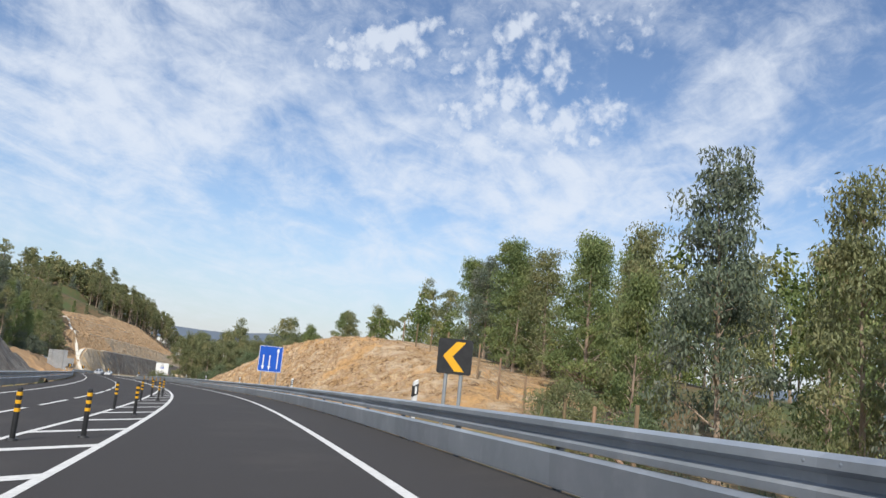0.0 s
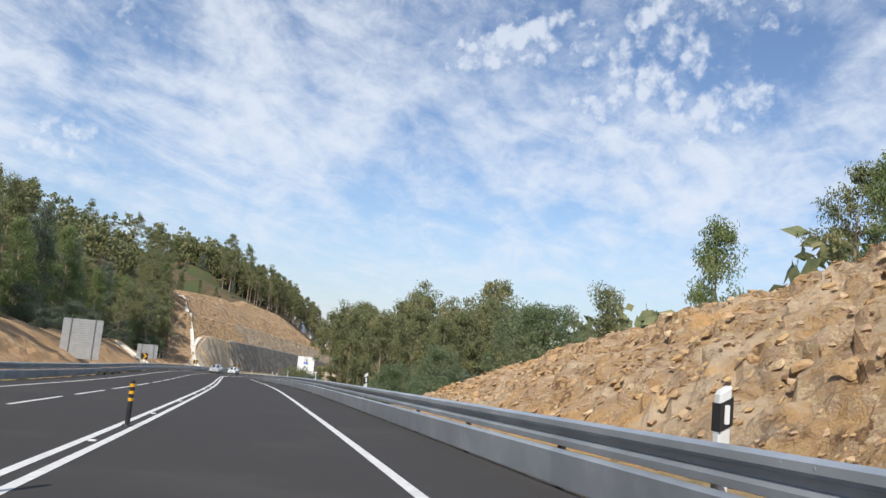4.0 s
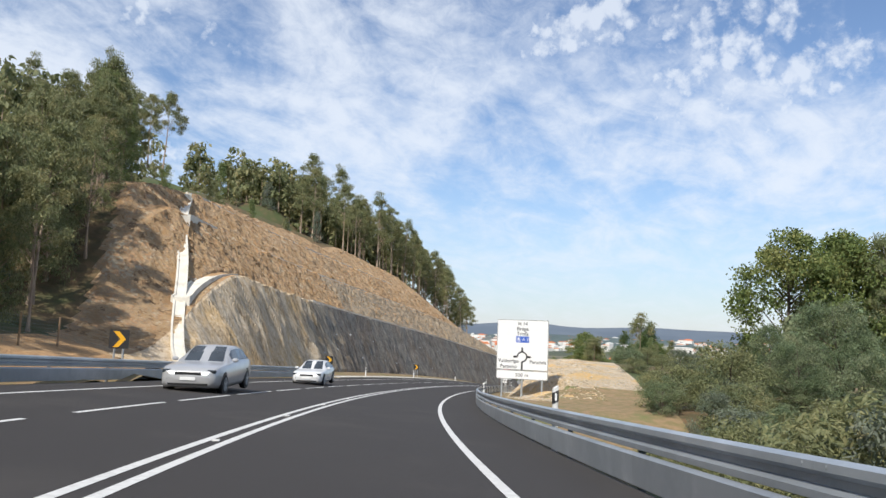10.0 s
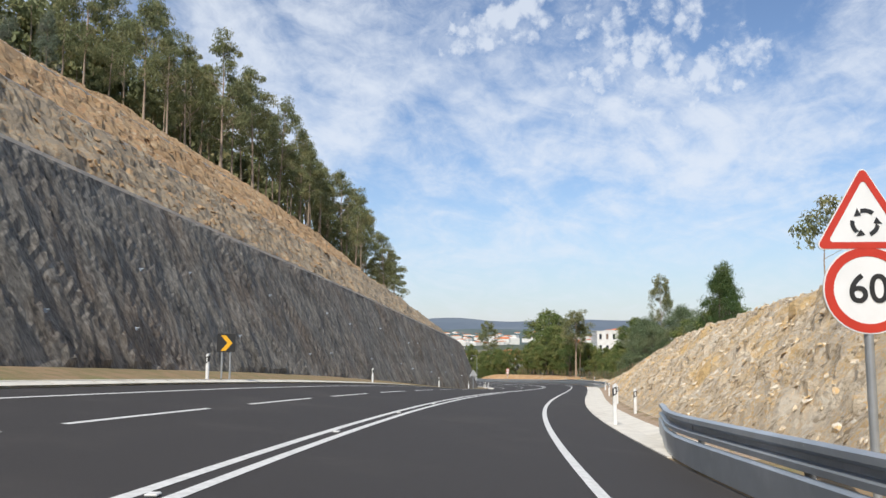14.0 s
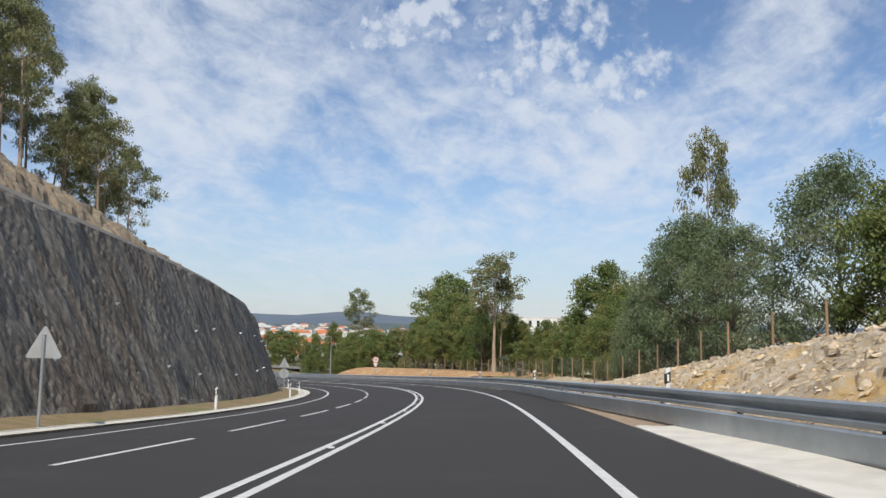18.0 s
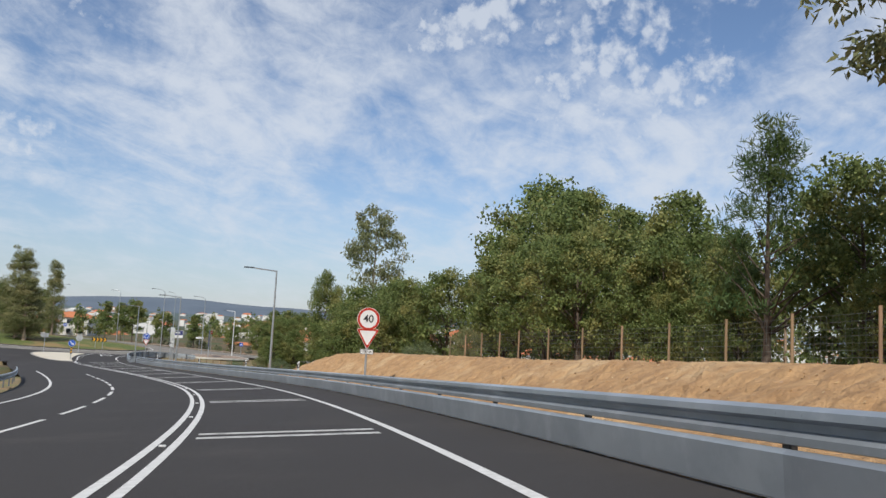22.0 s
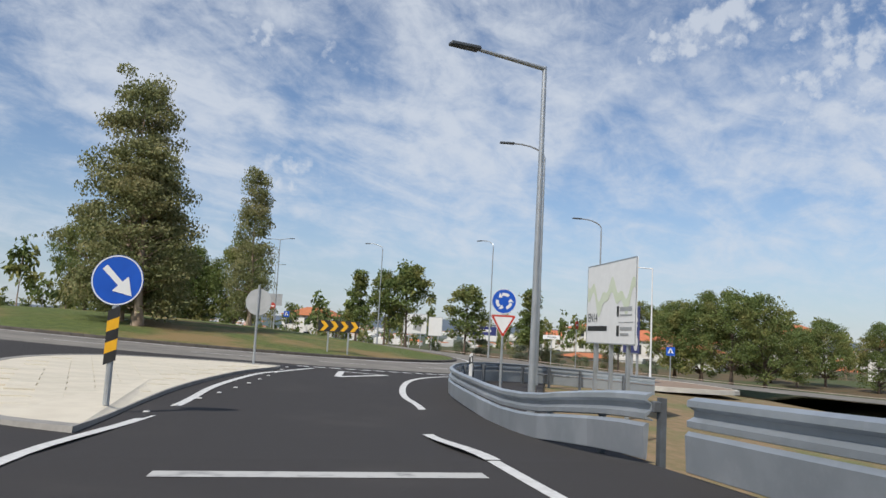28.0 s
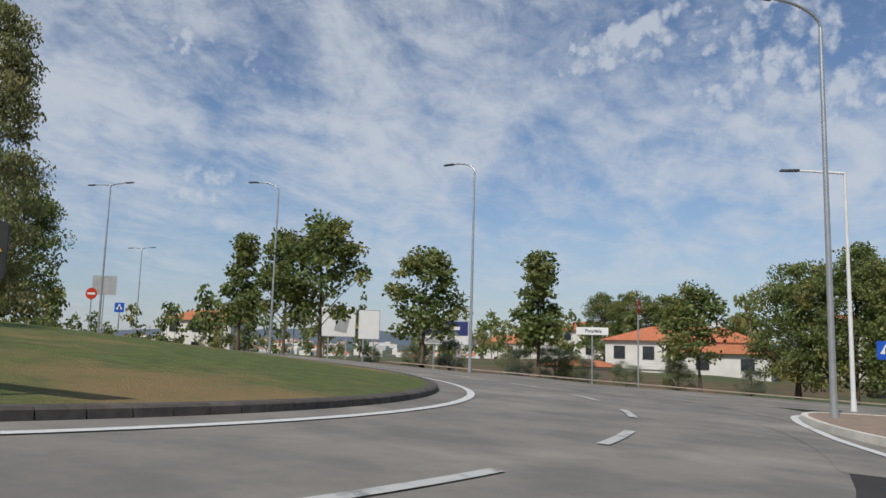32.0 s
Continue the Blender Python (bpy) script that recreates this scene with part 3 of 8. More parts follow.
def right_z(s, d):
    h1 = np.interp(s, [24, 34, 42, 55, 62, 77, 86, 95, 109, 118], [0, 2.1, 3.1, 4.6, 4.8, 4.8, 4.2, 3.4, 1.9, 0])
    h2 = np.interp(s, [250, 256, 264, 275, 283, 300, 325, 353, 367, 382, 400, 412], [0, 0.7, 2.2, 3.4, 3.9, 3.9, 3.9, 3.2, 2.5, 1.9, 0.8, 0])
    low = np.interp(d, [3.4, 4.4, 7, 14, 40, 120], [-0.05, -0.15, -0.5, -1.2, -3, -8])
    low = low + np.interp(s, [398, 408, 432, 440], [0, 1, 1, 0]) * np.interp(d, [4.4, 7, 10, 20, 60], [0, 0.7, 1.6, 1.8, 1.0])
    m1 = h1 * np.interp(d, [4.4, 5.0, 10, 12.5, 30, 60], [0, 0.02, 1, 1.06, 1.0, 0.3]) + np.interp(d, [3.4, 4.4], [-0.05, -0.1])
    dale = np.interp(d, [3.4, 4.4, 8, 14, 30, 80], [-0.05, -0.2, -1.6, -4.2, -7, -12])
    m2 = h2 * np.interp(d, [4.9, 5.6, 9.2, 12, 25, 60], [0, 0.03, 1, 1.05, 1.0, 0.4]) + np.interp(d, [3.4, 4.9, 60], [-0.03, 0.0, -1.5])
    niche = smooth(257.4, 257.9, s) * (1 - smooth(261.3, 261.8, s)) * smooth(4.6, 5.0, d) * (1 - smooth(9.6, 10.0, d))
    m2 = m2 * (1 - niche) + 0.10 * niche
    ramp = 0.40 * np.interp(s, [345, 352, 356.5, 362, 371], [0, 0.45, 1, 0.7, 0]) * smooth(4.7, 5.5, d)
    m2 = np.maximum(m2, ramp) + 0.15 * np.minimum(m2, ramp)
    bank = np.interp(d, [3.4, 4.4, 4.9, 7.4, 8.4, 11, 30, 80], [-0.05, -0.05, 0.05, 1.72, 1.80, 1.70, 1.1, -2]) * np.interp(s, [440, 458, 470, 478, 481.6, 483.5, 486, 490, 496], [0.66, 0.78, 0.90, 0.99, 0.95, 0.84, 0.70, 0.58, 0.5])
    plain = np.interp(d, [3.4, 4.4, 8, 20, 80], [-0.05, -0.15, -0.6, -1.0, -2.2])
    w1, w2 = smooth(16, 26, s) * (1 - smooth(108, 120, s)), smooth(120, 132, s) * (1 - smooth(236, 248, s))
    w3, w4, w5 = smooth(240, 252, s) * (1 - smooth(398, 414, s)), smooth(430, 440, s) * (1 - smooth(485, 495, s)), smooth(487, 497, s)
    rest = np.clip(1 - w1 - w2 - w3 - w4 - w5, 0, 1)
    return (low * rest + m1 * w1 + dale * w2 + m2 * w3 + bank * w4 + plain * w5) / (rest + w1 + w2 + w3 + w4 + w5)


def side_z(s, d):
    return np.where(d < 0, left_z(s, -d), right_z(s, d))


def chainage(x, y):
    """The chainage and the distance to the right of each place."""
    x, y = np.asarray(x, float).ravel(), np.asarray(y, float).ravel()
    best, idx = np.full(len(x), 1e18), np.zeros(len(x), int)
    for k in range(0, len(AX_S), 4):
        q = (AX_P[k, 0] - x) ** 2 + (AX_P[k, 1] - y) ** 2
        near = q < best
        best[near], idx[near] = q[near], k
    fx, fy = -np.sin(AX_H[idx]), np.cos(AX_H[idx])
    vx, vy = x - AX_P[idx, 0], y - AX_P[idx, 1]
    return AX_S[idx] + np.clip(vx * fx + vy * fy, -1e9, 1e9), vx * fy - vy * fx


def far_z(x, y):
    r = np.hypot(x + 190, y - 520)
    roll = 5 * np.sin(x / 130 + 1) * np.sin(y / 170 + 2) + 3 * np.sin(x / 57) * np.sin(y / 71 + 1)
    return -40 + roll - 12 * smooth(200, 700, r) + 26 * smooth(900, 2600, r)


def ground_z(x, y):
    """The height of the finished ground."""
    x, y = np.asarray(x, float), np.asarray(y, float)
    shape = x.shape
    x, y = x.ravel(), y.ravel()
    s, d = chainage(x, y)
    sc = np.clip(s, AX_S[0], AX_S[-1])
    base = np.interp(sc, AX_S, AX_P[:, 2]) + np.interp(sc, AX_S, AX_B) * np.clip(d, -12, 4)
    z = base + np.where(np.abs(d) < 3.4, -0.05, side_z(sc, d))
    w = smooth(110, 230, np.abs(d) + np.maximum(s - AX_S[-1] - 60, 0) + np.maximum(AX_S[0] - s - 40, 0))
    z = z * (1 - w) + far_z(x, y) * w
    r = np.hypot(x - RX, y - RY)
    k = 1 - smooth(36, 90, r)
    z = z * (1 - k) + (plane_z(x, y) - 0.05 - 0.4 * smooth(29, 38, r)) * k
    return z.reshape(shape)

def sheet(name, ss, ds, zfun, mats, label, category, index=None, lift=0.0, wobble=0.0, smooth_faces=False):
    """A ribbon of ground along the road, by chainages and distances."""
    S, Dd = np.meshgrid(np.asarray(ss, float), np.asarray(ds, float), indexing="ij")
    z = zfun(S, Dd) + lift
    v = on(S.ravel(), Dd.ravel(), z.ravel())
    if wobble:
        rough = np.array([noise.fractal(Vector(p) * 0.45, 0.9, 2.1, 5) for p in v])
        edge = np.clip((np.abs(Dd.ravel()) - 4.6) / 1.5, 0, 1)
        v[:, 2] += wobble * rough * edge
    nd = len(ds)
    f = [(i * nd + j, i * nd + j + 1, (i + 1) * nd + j + 1, (i + 1) * nd + j) for i in range(len(ss) - 1) for j in range(nd - 1)]
    ob = new(name, from_arrays(name, v, f, mats, index, smooth_faces))
    return tagged(ob, label, category, kind="structure")


def build_ground():
    def axis(lo, hi, step, far):
        core = np.arange(lo, hi + 0.1, step)
        out = step * 1.25 ** np.arange(1, 40)
        steps = np.cumsum(out)
        steps = steps[steps < far]
        return np.concatenate([(lo - steps)[::-1], core, hi + steps])
    xs, ys = axis(-330, 130, 5, 4300), axis(-90, 680, 5, 4300)
    X, Y = np.meshgrid(xs, ys, indexing="ij")
    s, d = chainage(X, Y)
    z = ground_z(X, Y).ravel()
    inside = ((d > -44) & (d < 40) & (s > -46) & (s < 520))
    z = np.where(inside, z - 1.2 - 7.0 * ((d > -38) & (d < 34)), z)
    r = np.hypot(X.ravel() - RX, Y.ravel() - RY)
    z = np.where(r < 46, z - 1.0, z)
    v = np.stack([X.ravel(), Y.ravel(), z], 1)
    n = len(ys)
    f = [(i * n + j, (i + 1) * n + j, (i + 1) * n + j + 1, i * n + j + 1) for i in range(len(xs) - 1) for j in range(n - 1)]
    cx, cy = X[:-1, :-1].ravel(), Y[:-1, :-1].ravel()
    rr = np.hypot(cx + 100, cy - 300)
    ob = new("ground", from_arrays("ground", v, f, [FOREST_FLOOR, FIELD], (rr > 420).astype(int), True))
    tagged(ob, "brown forest floor and fields reaching distant hills", "ground", kind="structure")


build_ground()


# ---- carriageway, verges, cuttings ----
ROAD_END = 534.0
road = sheet("road", np.arange(-48, ROAD_END + 0.1, 2.0), [-9.6, -8, -5, -2, 0, 1.75, 3.5], lambda s, d: 0 * s, ASPHALT,
             "fresh dark asphalt carriageway with white lines", "road")


def relief(p, size, sharp):
    """Broken rock: uneven ground with blocks that stand proud, each tilted its own way."""
    q = Vector(p) * size
    a = noise.hetero_terrain(q, 0.8, 2.1, 5, 0.6)
    out = 0.30 * (a - 0.6)
    for k, w in ((2.3, 0.62), (5.2, 0.42)):
        dist, cells = noise.voronoi(q * k)
        c = cells[0]
        r = [math.sin(c.x * f + c.y * g + c.z * h) for f, g, h in ((12.9, 78.2, 37.7), (39.3, 11.1, 83.1), (73.2, 52.2, 9.1), (26.6, 63.7, 44.9))]
        u = q * k - c
        out += w * sharp * (0.40 * r[0] + 0.55 * (r[1] * u.x + r[2] * u.y + r[3] * u.z) - 0.25 * math.exp(-(dist[1] - dist[0]) / 0.10))
    return out


def beds(s, z):
    """Steep thin beds that stand out as long ribs, one after another, each face turned a little down the road."""
    s, z = np.asarray(s, float), np.asarray(z, float)
    h = lambda a, b: np.modf(np.abs(np.sin(a * 12.9898 + b * 78.233)) * 43758.5453)[0]
    out = np.zeros(np.shape(s))
    for thick, k, lean, seed in ((2.6, 0.42, 0.30, 1.0), (1.15, 0.34, 0.42, 2.0), (0.62, 0.17, 0.36, 3.0)):
        u = s + lean * z + 0.30 * thick * np.sin(0.9 * z / thick + 0.5 * s + seed) + 0.12 * thick * np.sin(2.3 * z + 1.7 * s)
        b = np.floor(u / thick)
        f = u / thick - b
        rib = np.where(f < 0.78, f / 0.78, (1 - f) / 0.22)
        out += k * rib * (0.25 + 0.75 * h(b, seed)) * (0.72 + 0.28 * np.sin(0.8 * z + 6.3 * h(b, seed + 5.0)))
    return out


def pushed(s, d, z, amp, lean, grain):
    """Places on a cut face, moved out across the slope by its broken relief."""
    v = on(s, d, z)
    h = np.interp(s, AX_S, AX_H)
    push = np.zeros(len(v))
    for i in np.nonzero(amp > 0)[0]:
        x, y, k = v[i]
        push[i] = amp[i] * (relief((x, y + 0.44 * k, k * 0.28), 0.70, 0.62) if grain is True else relief((x, y, k), grain or 0.66, 0.62))
    if grain is True:
        face = (d < -12.35) & (d > -14.75)
        push = np.where(face, beds(s, z) * np.interp(s, [244, 252, 270, 284, 330, 456], [0.5, 1.15, 1.15, 0.62, 0.50, 0.45]) - 0.1, push)
    v[:, 0] += np.cos(h) * push * lean[0]
    v[:, 1] += np.sin(h) * push * lean[0]
    v[:, 2] += push * lean[1]
    return v


def rock_sheet(name, ss, ds, zfun, mats, pick, label, category, amount, lean=(0, 0), grain=False):
    """A cut face with real relief. pick gives each face's material from s, d, z."""
    S, Dd = np.meshgrid(np.asarray(ss, float), np.asarray(ds, float), indexing="ij")
    z = zfun(S, Dd)
    v = pushed(S.ravel(), Dd.ravel(), z.ravel(), amount(S, Dd, z).ravel(), lean, grain)
    nd = len(ds)
    f = [(i * nd + j, i * nd + j + 1, (i + 1) * nd + j + 1, (i + 1) * nd + j) for i in range(len(ss) - 1) for j in range(nd - 1)]
    mid = lambda a: (a[:-1, :-1] + a[1:, 1:]).ravel() / 2
    idx = pick(mid(S), mid(Dd), mid(z))
    return tagged(new(name, from_arrays(name, v, f, mats, idx)), label, category, kind="structure")


PAL_BRIGHT = ((0.20, 0.115, 0.058), (0.46, 0.285, 0.135), (0.54, 0.37, 0.19), (0.40, 0.235, 0.115), (0.52, 0.385, 0.235), (0.42, 0.265, 0.175), (0.62, 0.47, 0.28))
PAL_GREY = ((0.36, 0.27, 0.17), (0.62, 0.50, 0.35), (0.72, 0.59, 0.41), (0.56, 0.50, 0.42), (0.70, 0.46, 0.20), (0.66, 0.54, 0.38), (0.78, 0.70, 0.57))
PAL_TAN = ((0.15, 0.11, 0.075), (0.32, 0.235, 0.145), (0.25, 0.20, 0.145), (0.39, 0.30, 0.19), (0.34, 0.20, 0.10), (0.22, 0.19, 0.155), (0.44, 0.36, 0.25))
PAL_RED = ((0.20, 0.125, 0.07), (0.41, 0.255, 0.125), (0.35, 0.255, 0.155), (0.46, 0.31, 0.165), (0.29, 0.215, 0.145), (0.45, 0.25, 0.115), (0.46, 0.37, 0.25))
ROCK_DARK = strata_rock("dark_cut_rock", (0.060, 0.056, 0.050), (0.162, 0.149, 0.128), (0.39, 0.355, 0.30), (0.20, 0.158, 0.120))
ROCK_TAN = strata_rock("tan_cut_rock", (0.20, 0.145, 0.095), (0.50, 0.39, 0.265), (0.72, 0.62, 0.47), (0.62, 0.41, 0.19), relief=0.12)
ROCK_BROWN = strata_rock("brown_grey_cut_rock", (0.11, 0.092, 0.072), (0.27, 0.23, 0.18), (0.52, 0.46, 0.36), (0.36, 0.26, 0.15), relief=0.2)
ROCK_GRAVEL = broken_rock("grey_tan_slope_rock", ((0.20, 0.16, 0.115), (0.31, 0.25, 0.175), (0.26, 0.22, 0.17), (0.36, 0.29, 0.20), (0.33, 0.22, 0.12), (0.40, 0.34, 0.25)), 0.6, 0.12)
ROCK_RED = broken_rock("rusty_soil_rock", PAL_RED, 0.7, 0.14, stain=(0.42, 0.28, 0.15))
ROCK_BRIGHT = broken_rock("bright_broken_rock", PAL_BRIGHT, 0.36, 0.14, warp=0.6, stain=(0.78, 0.50, 0.23), stain_scale=0.09, pale=(0.76, 0.62, 0.44))
ROCK_GREY = broken_rock("grey_yellow_broken_rock", PAL_GREY, 0.27, 0.13, warp=0.6, stain=(0.86, 0.62, 0.30), stain_scale=0.075, pale=(0.88, 0.80, 0.66))
STONE_BRIGHT = broken_rock("loose_bright_stone", PAL_BRIGHT, 0.5, 0.03, island=True)
STONE_GREY = broken_rock("loose_grey_stone", PAL_GREY, 0.5, 0.03, island=True)
STONE_RED = broken_rock("loose_rusty_stone", PAL_RED, 0.5, 0.03, island=True)

# the terraced cutting beside the climbing lanes
cut_d = [-9.5, -10.1, -10.8, -11.6, -12.1] + list(-np.linspace(12.3, 14.8, 34)) + [-15.4, -16.2] + list(-np.linspace(16.4, 20.3, 13)) + [-20.9, -21.5] \
    + list(-np.linspace(21.7, 26.3, 13)) + [-26.9, -27.5] + list(-np.linspace(27.8, 34.6, 13)) + [-36, -38, -41, -45]


def cut_pick(s, d, z):
    e = -d
    ids = np.full(len(s), 1)
    ids[e < 12.25] = 0
    wall = (e >= 12.25) & (e < 15.1)
    edge = s[wall] + 2.0 * np.sin(s[wall] * 1.7 + z[wall]) + 1.5 * np.sin(3.1 * z[wall] + 0.6 * s[wall])
    ids[wall] = np.where(edge < 272, 2, np.where(edge < 280, 7, 3))
    ids[(e >= 15.1) & (e < 21)] = np.where(s[(e >= 15.1) & (e < 21)] < 292, 4, 6)
    ids[(e >= 21)] = 4
    ids[(e >= 15.1) & (e < 16.25) | (e >= 20.4) & (e < 21.6) | (e >= 26.4) & (e < 27.6)] = 1
    ids[(e >= 35.5)] = 5
    ids[(s < 247 + 0.3 * e) & (e > 12.25)] = np.where(e[(s < 247 + 0.3 * e) & (e > 12.25)] < 15.1, 2, 4)
    ids[(e > 17) & (s < np.interp(e, [17, 20, 23, 26, 31, 35, 45], [233, 244, 252, 259, 266, 272, 290]))] = 5
    return ids


cutting = rock_sheet("rock_cutting", np.concatenate([np.arange(236, 248, 0.3), np.arange(248, 290, 0.15), np.arange(290, 458.1, 0.24)]), cut_d, lambda s, d: left_z(s, -d), [VERGE, EARTH, ROCK_TAN, ROCK_DARK, ROCK_RED, FOREST_FLOOR, ROCK_GRAVEL, ROCK_BROWN], cut_pick,
           "terraced rock cutting, dark lower face under orange benches", "rock cutting",
           lambda s, d, z: np.where((d < -12.4) & (d > -14.7), 0.22, np.where((d < -16.3) & (d > -35), 0.42, 0.0)) * smooth(244, 252, s), (1.0, 0.45), True)
sheet("verge_left", np.arange(-48, 236.1, 2.0), list(-np.arange(9.5, 15, 0.6)) + list(-np.arange(15, 46, 2.0)), lambda s, d: left_z(s, -d), [VERGE, EARTH, FOREST_FLOOR, ROCK_DARK],
      "bare orange earth bank below the wooded hill", "verge", wobble=0.35,
      index=[0 if d < 2 else (3 if d < 11 and s < 70 else (1 if d < 11 else 2)) for s in range(142) for d in range(25)])
sheet("verge_left_end", np.arange(458, 500.1, 2.0), list(-np.arange(9.5, 15, 0.6)) + list(-np.arange(15, 46, 3.0)), lambda s, d: left_z(s, -d), VERGE,
      "dry grassy verge past the end of the cutting", "verge", wobble=0.2)

# verges and mounds beside our lane
mound_d = list(np.arange(3.4, 5.0, 0.4)) + list(np.arange(5.0, 13.1, 0.22)) + [13.6, 14.5, 16, 18, 21, 25, 30, 35, 40]
steep = lambda s, d, z: np.where((d > 5.0) & (d < 12.5), 0.5, np.where((d >= 12.5) & (d < 30), 0.15, 0.0)) * np.clip(z / 1.2, 0, 1)
steep_fine = lambda s, d, z: 0.75 * steep(s, d, z)
mound_first = rock_sheet("rock_mound_first", np.arange(14, 122.1, 0.25), mound_d, right_z, [VERGE, ROCK_BRIGHT, FOREST_FLOOR],
           lambda s, d, z: np.where(d > 16, 2, np.where((d < 4.9) | (z < 0.1), 0, 1)), "bright orange broken rock mound behind the guardrail", "rock mound", steep, (-0.8, 0.6))
mound_second = rock_sheet("rock_mound_second", np.arange(240, 416.1, 0.30), mound_d, right_z, [VERGE, ROCK_GREY, FOREST_FLOOR, GRAVEL],
           lambda s, d, z: np.where(d > 16, 2, np.where((s > 290) & (d < np.interp(s, [290, 340, 350, 358, 372, 384], [5.3, 5.3, 6.2, 6.4, 5.5, 5.2]) + 0.2 * np.sin(2.3 * s)), 3, np.where((d < 5.4) | (z < 0.1) | (s < 259) & (d > 8.5 + 2.0 * np.sin(1.3 * s) * np.sin(1.7 * d)), 0, 1))), "pale grey and yellow broken rock mound behind the guardrail", "rock mound", steep_fine, (-0.8, 0.6), 0.9)
for lo, hi, m1, words in ((-48, 14, VERGE, "weedy ground below the guardrail"), (122, 240, FOREST_FLOOR, "wooded slope falling away behind the guardrail"),
                          (416, 436, VERGE, "dry verge before a wire fence"), (496, 532, VERGE, "flat dry field edge behind the guardrail")):
    sheet("verge_right", np.arange(lo, hi + 0.1, 2.0), mound_d, right_z, m1, words, "verge", wobble=0.18)

bank_amp = lambda s, d, z: np.where((d > 4.8) & (d < 20), 0.17, 0.0)
earth_bank = rock_sheet("earth_bank", np.arange(436, 496.1, 0.22), mound_d, right_z, [VERGE, EARTH], lambda s, d, z: np.where(d < 4.8, 0, 1), "orange earth bank behind the guardrail", "earth bank",
           bank_amp, (-0.5, 0.6), 1.3)

# loose stones and blocks on the mounds and the cut slopes
def block_shape(seed):
    """A broken stone about one metre long: its corners and triangles."""
    g = np.random.default_rng(seed)
    bm = bmesh.new()
    for c in g.uniform(-0.5, 0.5, (11, 3)):
        c = c / max(abs(c)) * g.uniform(0.38, 0.5)
        bm.verts.new((c[0], c[1] * 0.8, c[2] * 0.34))
    bmesh.ops.convex_hull(bm, input=bm.verts)
    bmesh.ops.delete(bm, geom=[v for v in bm.verts if not v.link_faces], context='VERTS')
    bm.verts.index_update()
    v, f = np.array([tuple(q.co) for q in bm.verts]), np.array([[q.index for q in k.verts] for k in bm.faces])
    bm.free()
    return v, f


BLOCKS = [block_shape(300 + k) for k in range(8)]


def stones(host, name, n, parts, s_range, d_range, size, zfun, amount, lean, material, label, seed, grain=False):
    """The larger blocks as pieces of the slope, the smaller ones joined."""
    g = np.random.default_rng(seed)
    s, d = g.uniform(*s_range, n), g.uniform(*d_range, n)
    z = zfun(s, d)
    fall = (zfun(s, d + 0.2) - zfun(s, d - 0.2)) / 0.4
    keep = z > 0.25
    s, d, z, fall = s[keep], d[keep], z[keep], fall[keep]
    at = pushed(s, d, z, amount(s, d, z), lean, grain)
    shared_blocks = [from_arrays("stone", v, f.tolist(), material) for v, f in BLOCKS]
    V, F, off = [], [], 0
    for k in range(len(s)):
        w = size[1] * g.uniform(0.55, 1.0) if k < parts else size[0] + (size[1] - size[0]) * 0.5 * g.random() ** 2.5
        h = heading(s[k])
        m = Matrix.Translation(at[k]) @ pose(0, 0, 0, 0, 0, h) @ Matrix.Rotation(-math.atan(fall[k]), 4, 'Y') @ pose(0, 0, 0, g.normal(0, 16), g.normal(0, 16), g.uniform(0, 360)) @ Matrix.Diagonal((w, w, w, 1))
        if k < parts:
            o = new("stone", shared_blocks[k % len(BLOCKS)])
            o.parent = host
            o.matrix_basis = m
        else:
            v, f = BLOCKS[int(g.integers(len(BLOCKS)))]
            V.append(v @ np.array(m.to_3x3()).T + np.array(m.translation))
            F.append(f + off)
            off += len(v)
    tagged(new(name, from_arrays(name, np.concatenate(V), np.concatenate(F).tolist(), material)), label, "stones", kind="stuff")


stones(mound_first, "loose_stones", 9000, 150, (50, 112), (5.3, 12.6), (0.06, 0.44), right_z, steep, (-0.8, 0.6), STONE_BRIGHT, "loose orange and tan stones on the mound", 51)
stones(mound_second, "loose_stones", 15000, 240, (252, 408), (5.6, 12.6), (0.06, 0.42), right_z, steep_fine, (-0.8, 0.6), STONE_GREY, "loose grey and yellow stones on the mound", 52, 0.9)
cut_amp = lambda s, d, z: np.full(np.shape(s), 0.42)
stones(cutting, "slope_stones", 1500, 60, (252, 345), (-20.2, -16.5), (0.15, 0.8), lambda s, d: left_z(s, -d), cut_amp, (1.0, 0.45), STONE_RED, "rusty stones on the lower bench slope", 53, True)
stones(cutting, "slope_stones", 1600, 60, (258, 350), (-34.0, -21.8), (0.15, 0.8), lambda s, d: left_z(s, -d), cut_amp, (1.0, 0.45), STONE_RED, "rusty stones on the upper slopes", 54, True)
stones(earth_bank, "loose_stones", 2600, 60, (440, 492), (5.2, 9.4), (0.03, 0.16), right_z, bank_amp, (-0.5, 0.6), STONE_BRIGHT, "small tan stones on the earth bank", 55, 1.3)
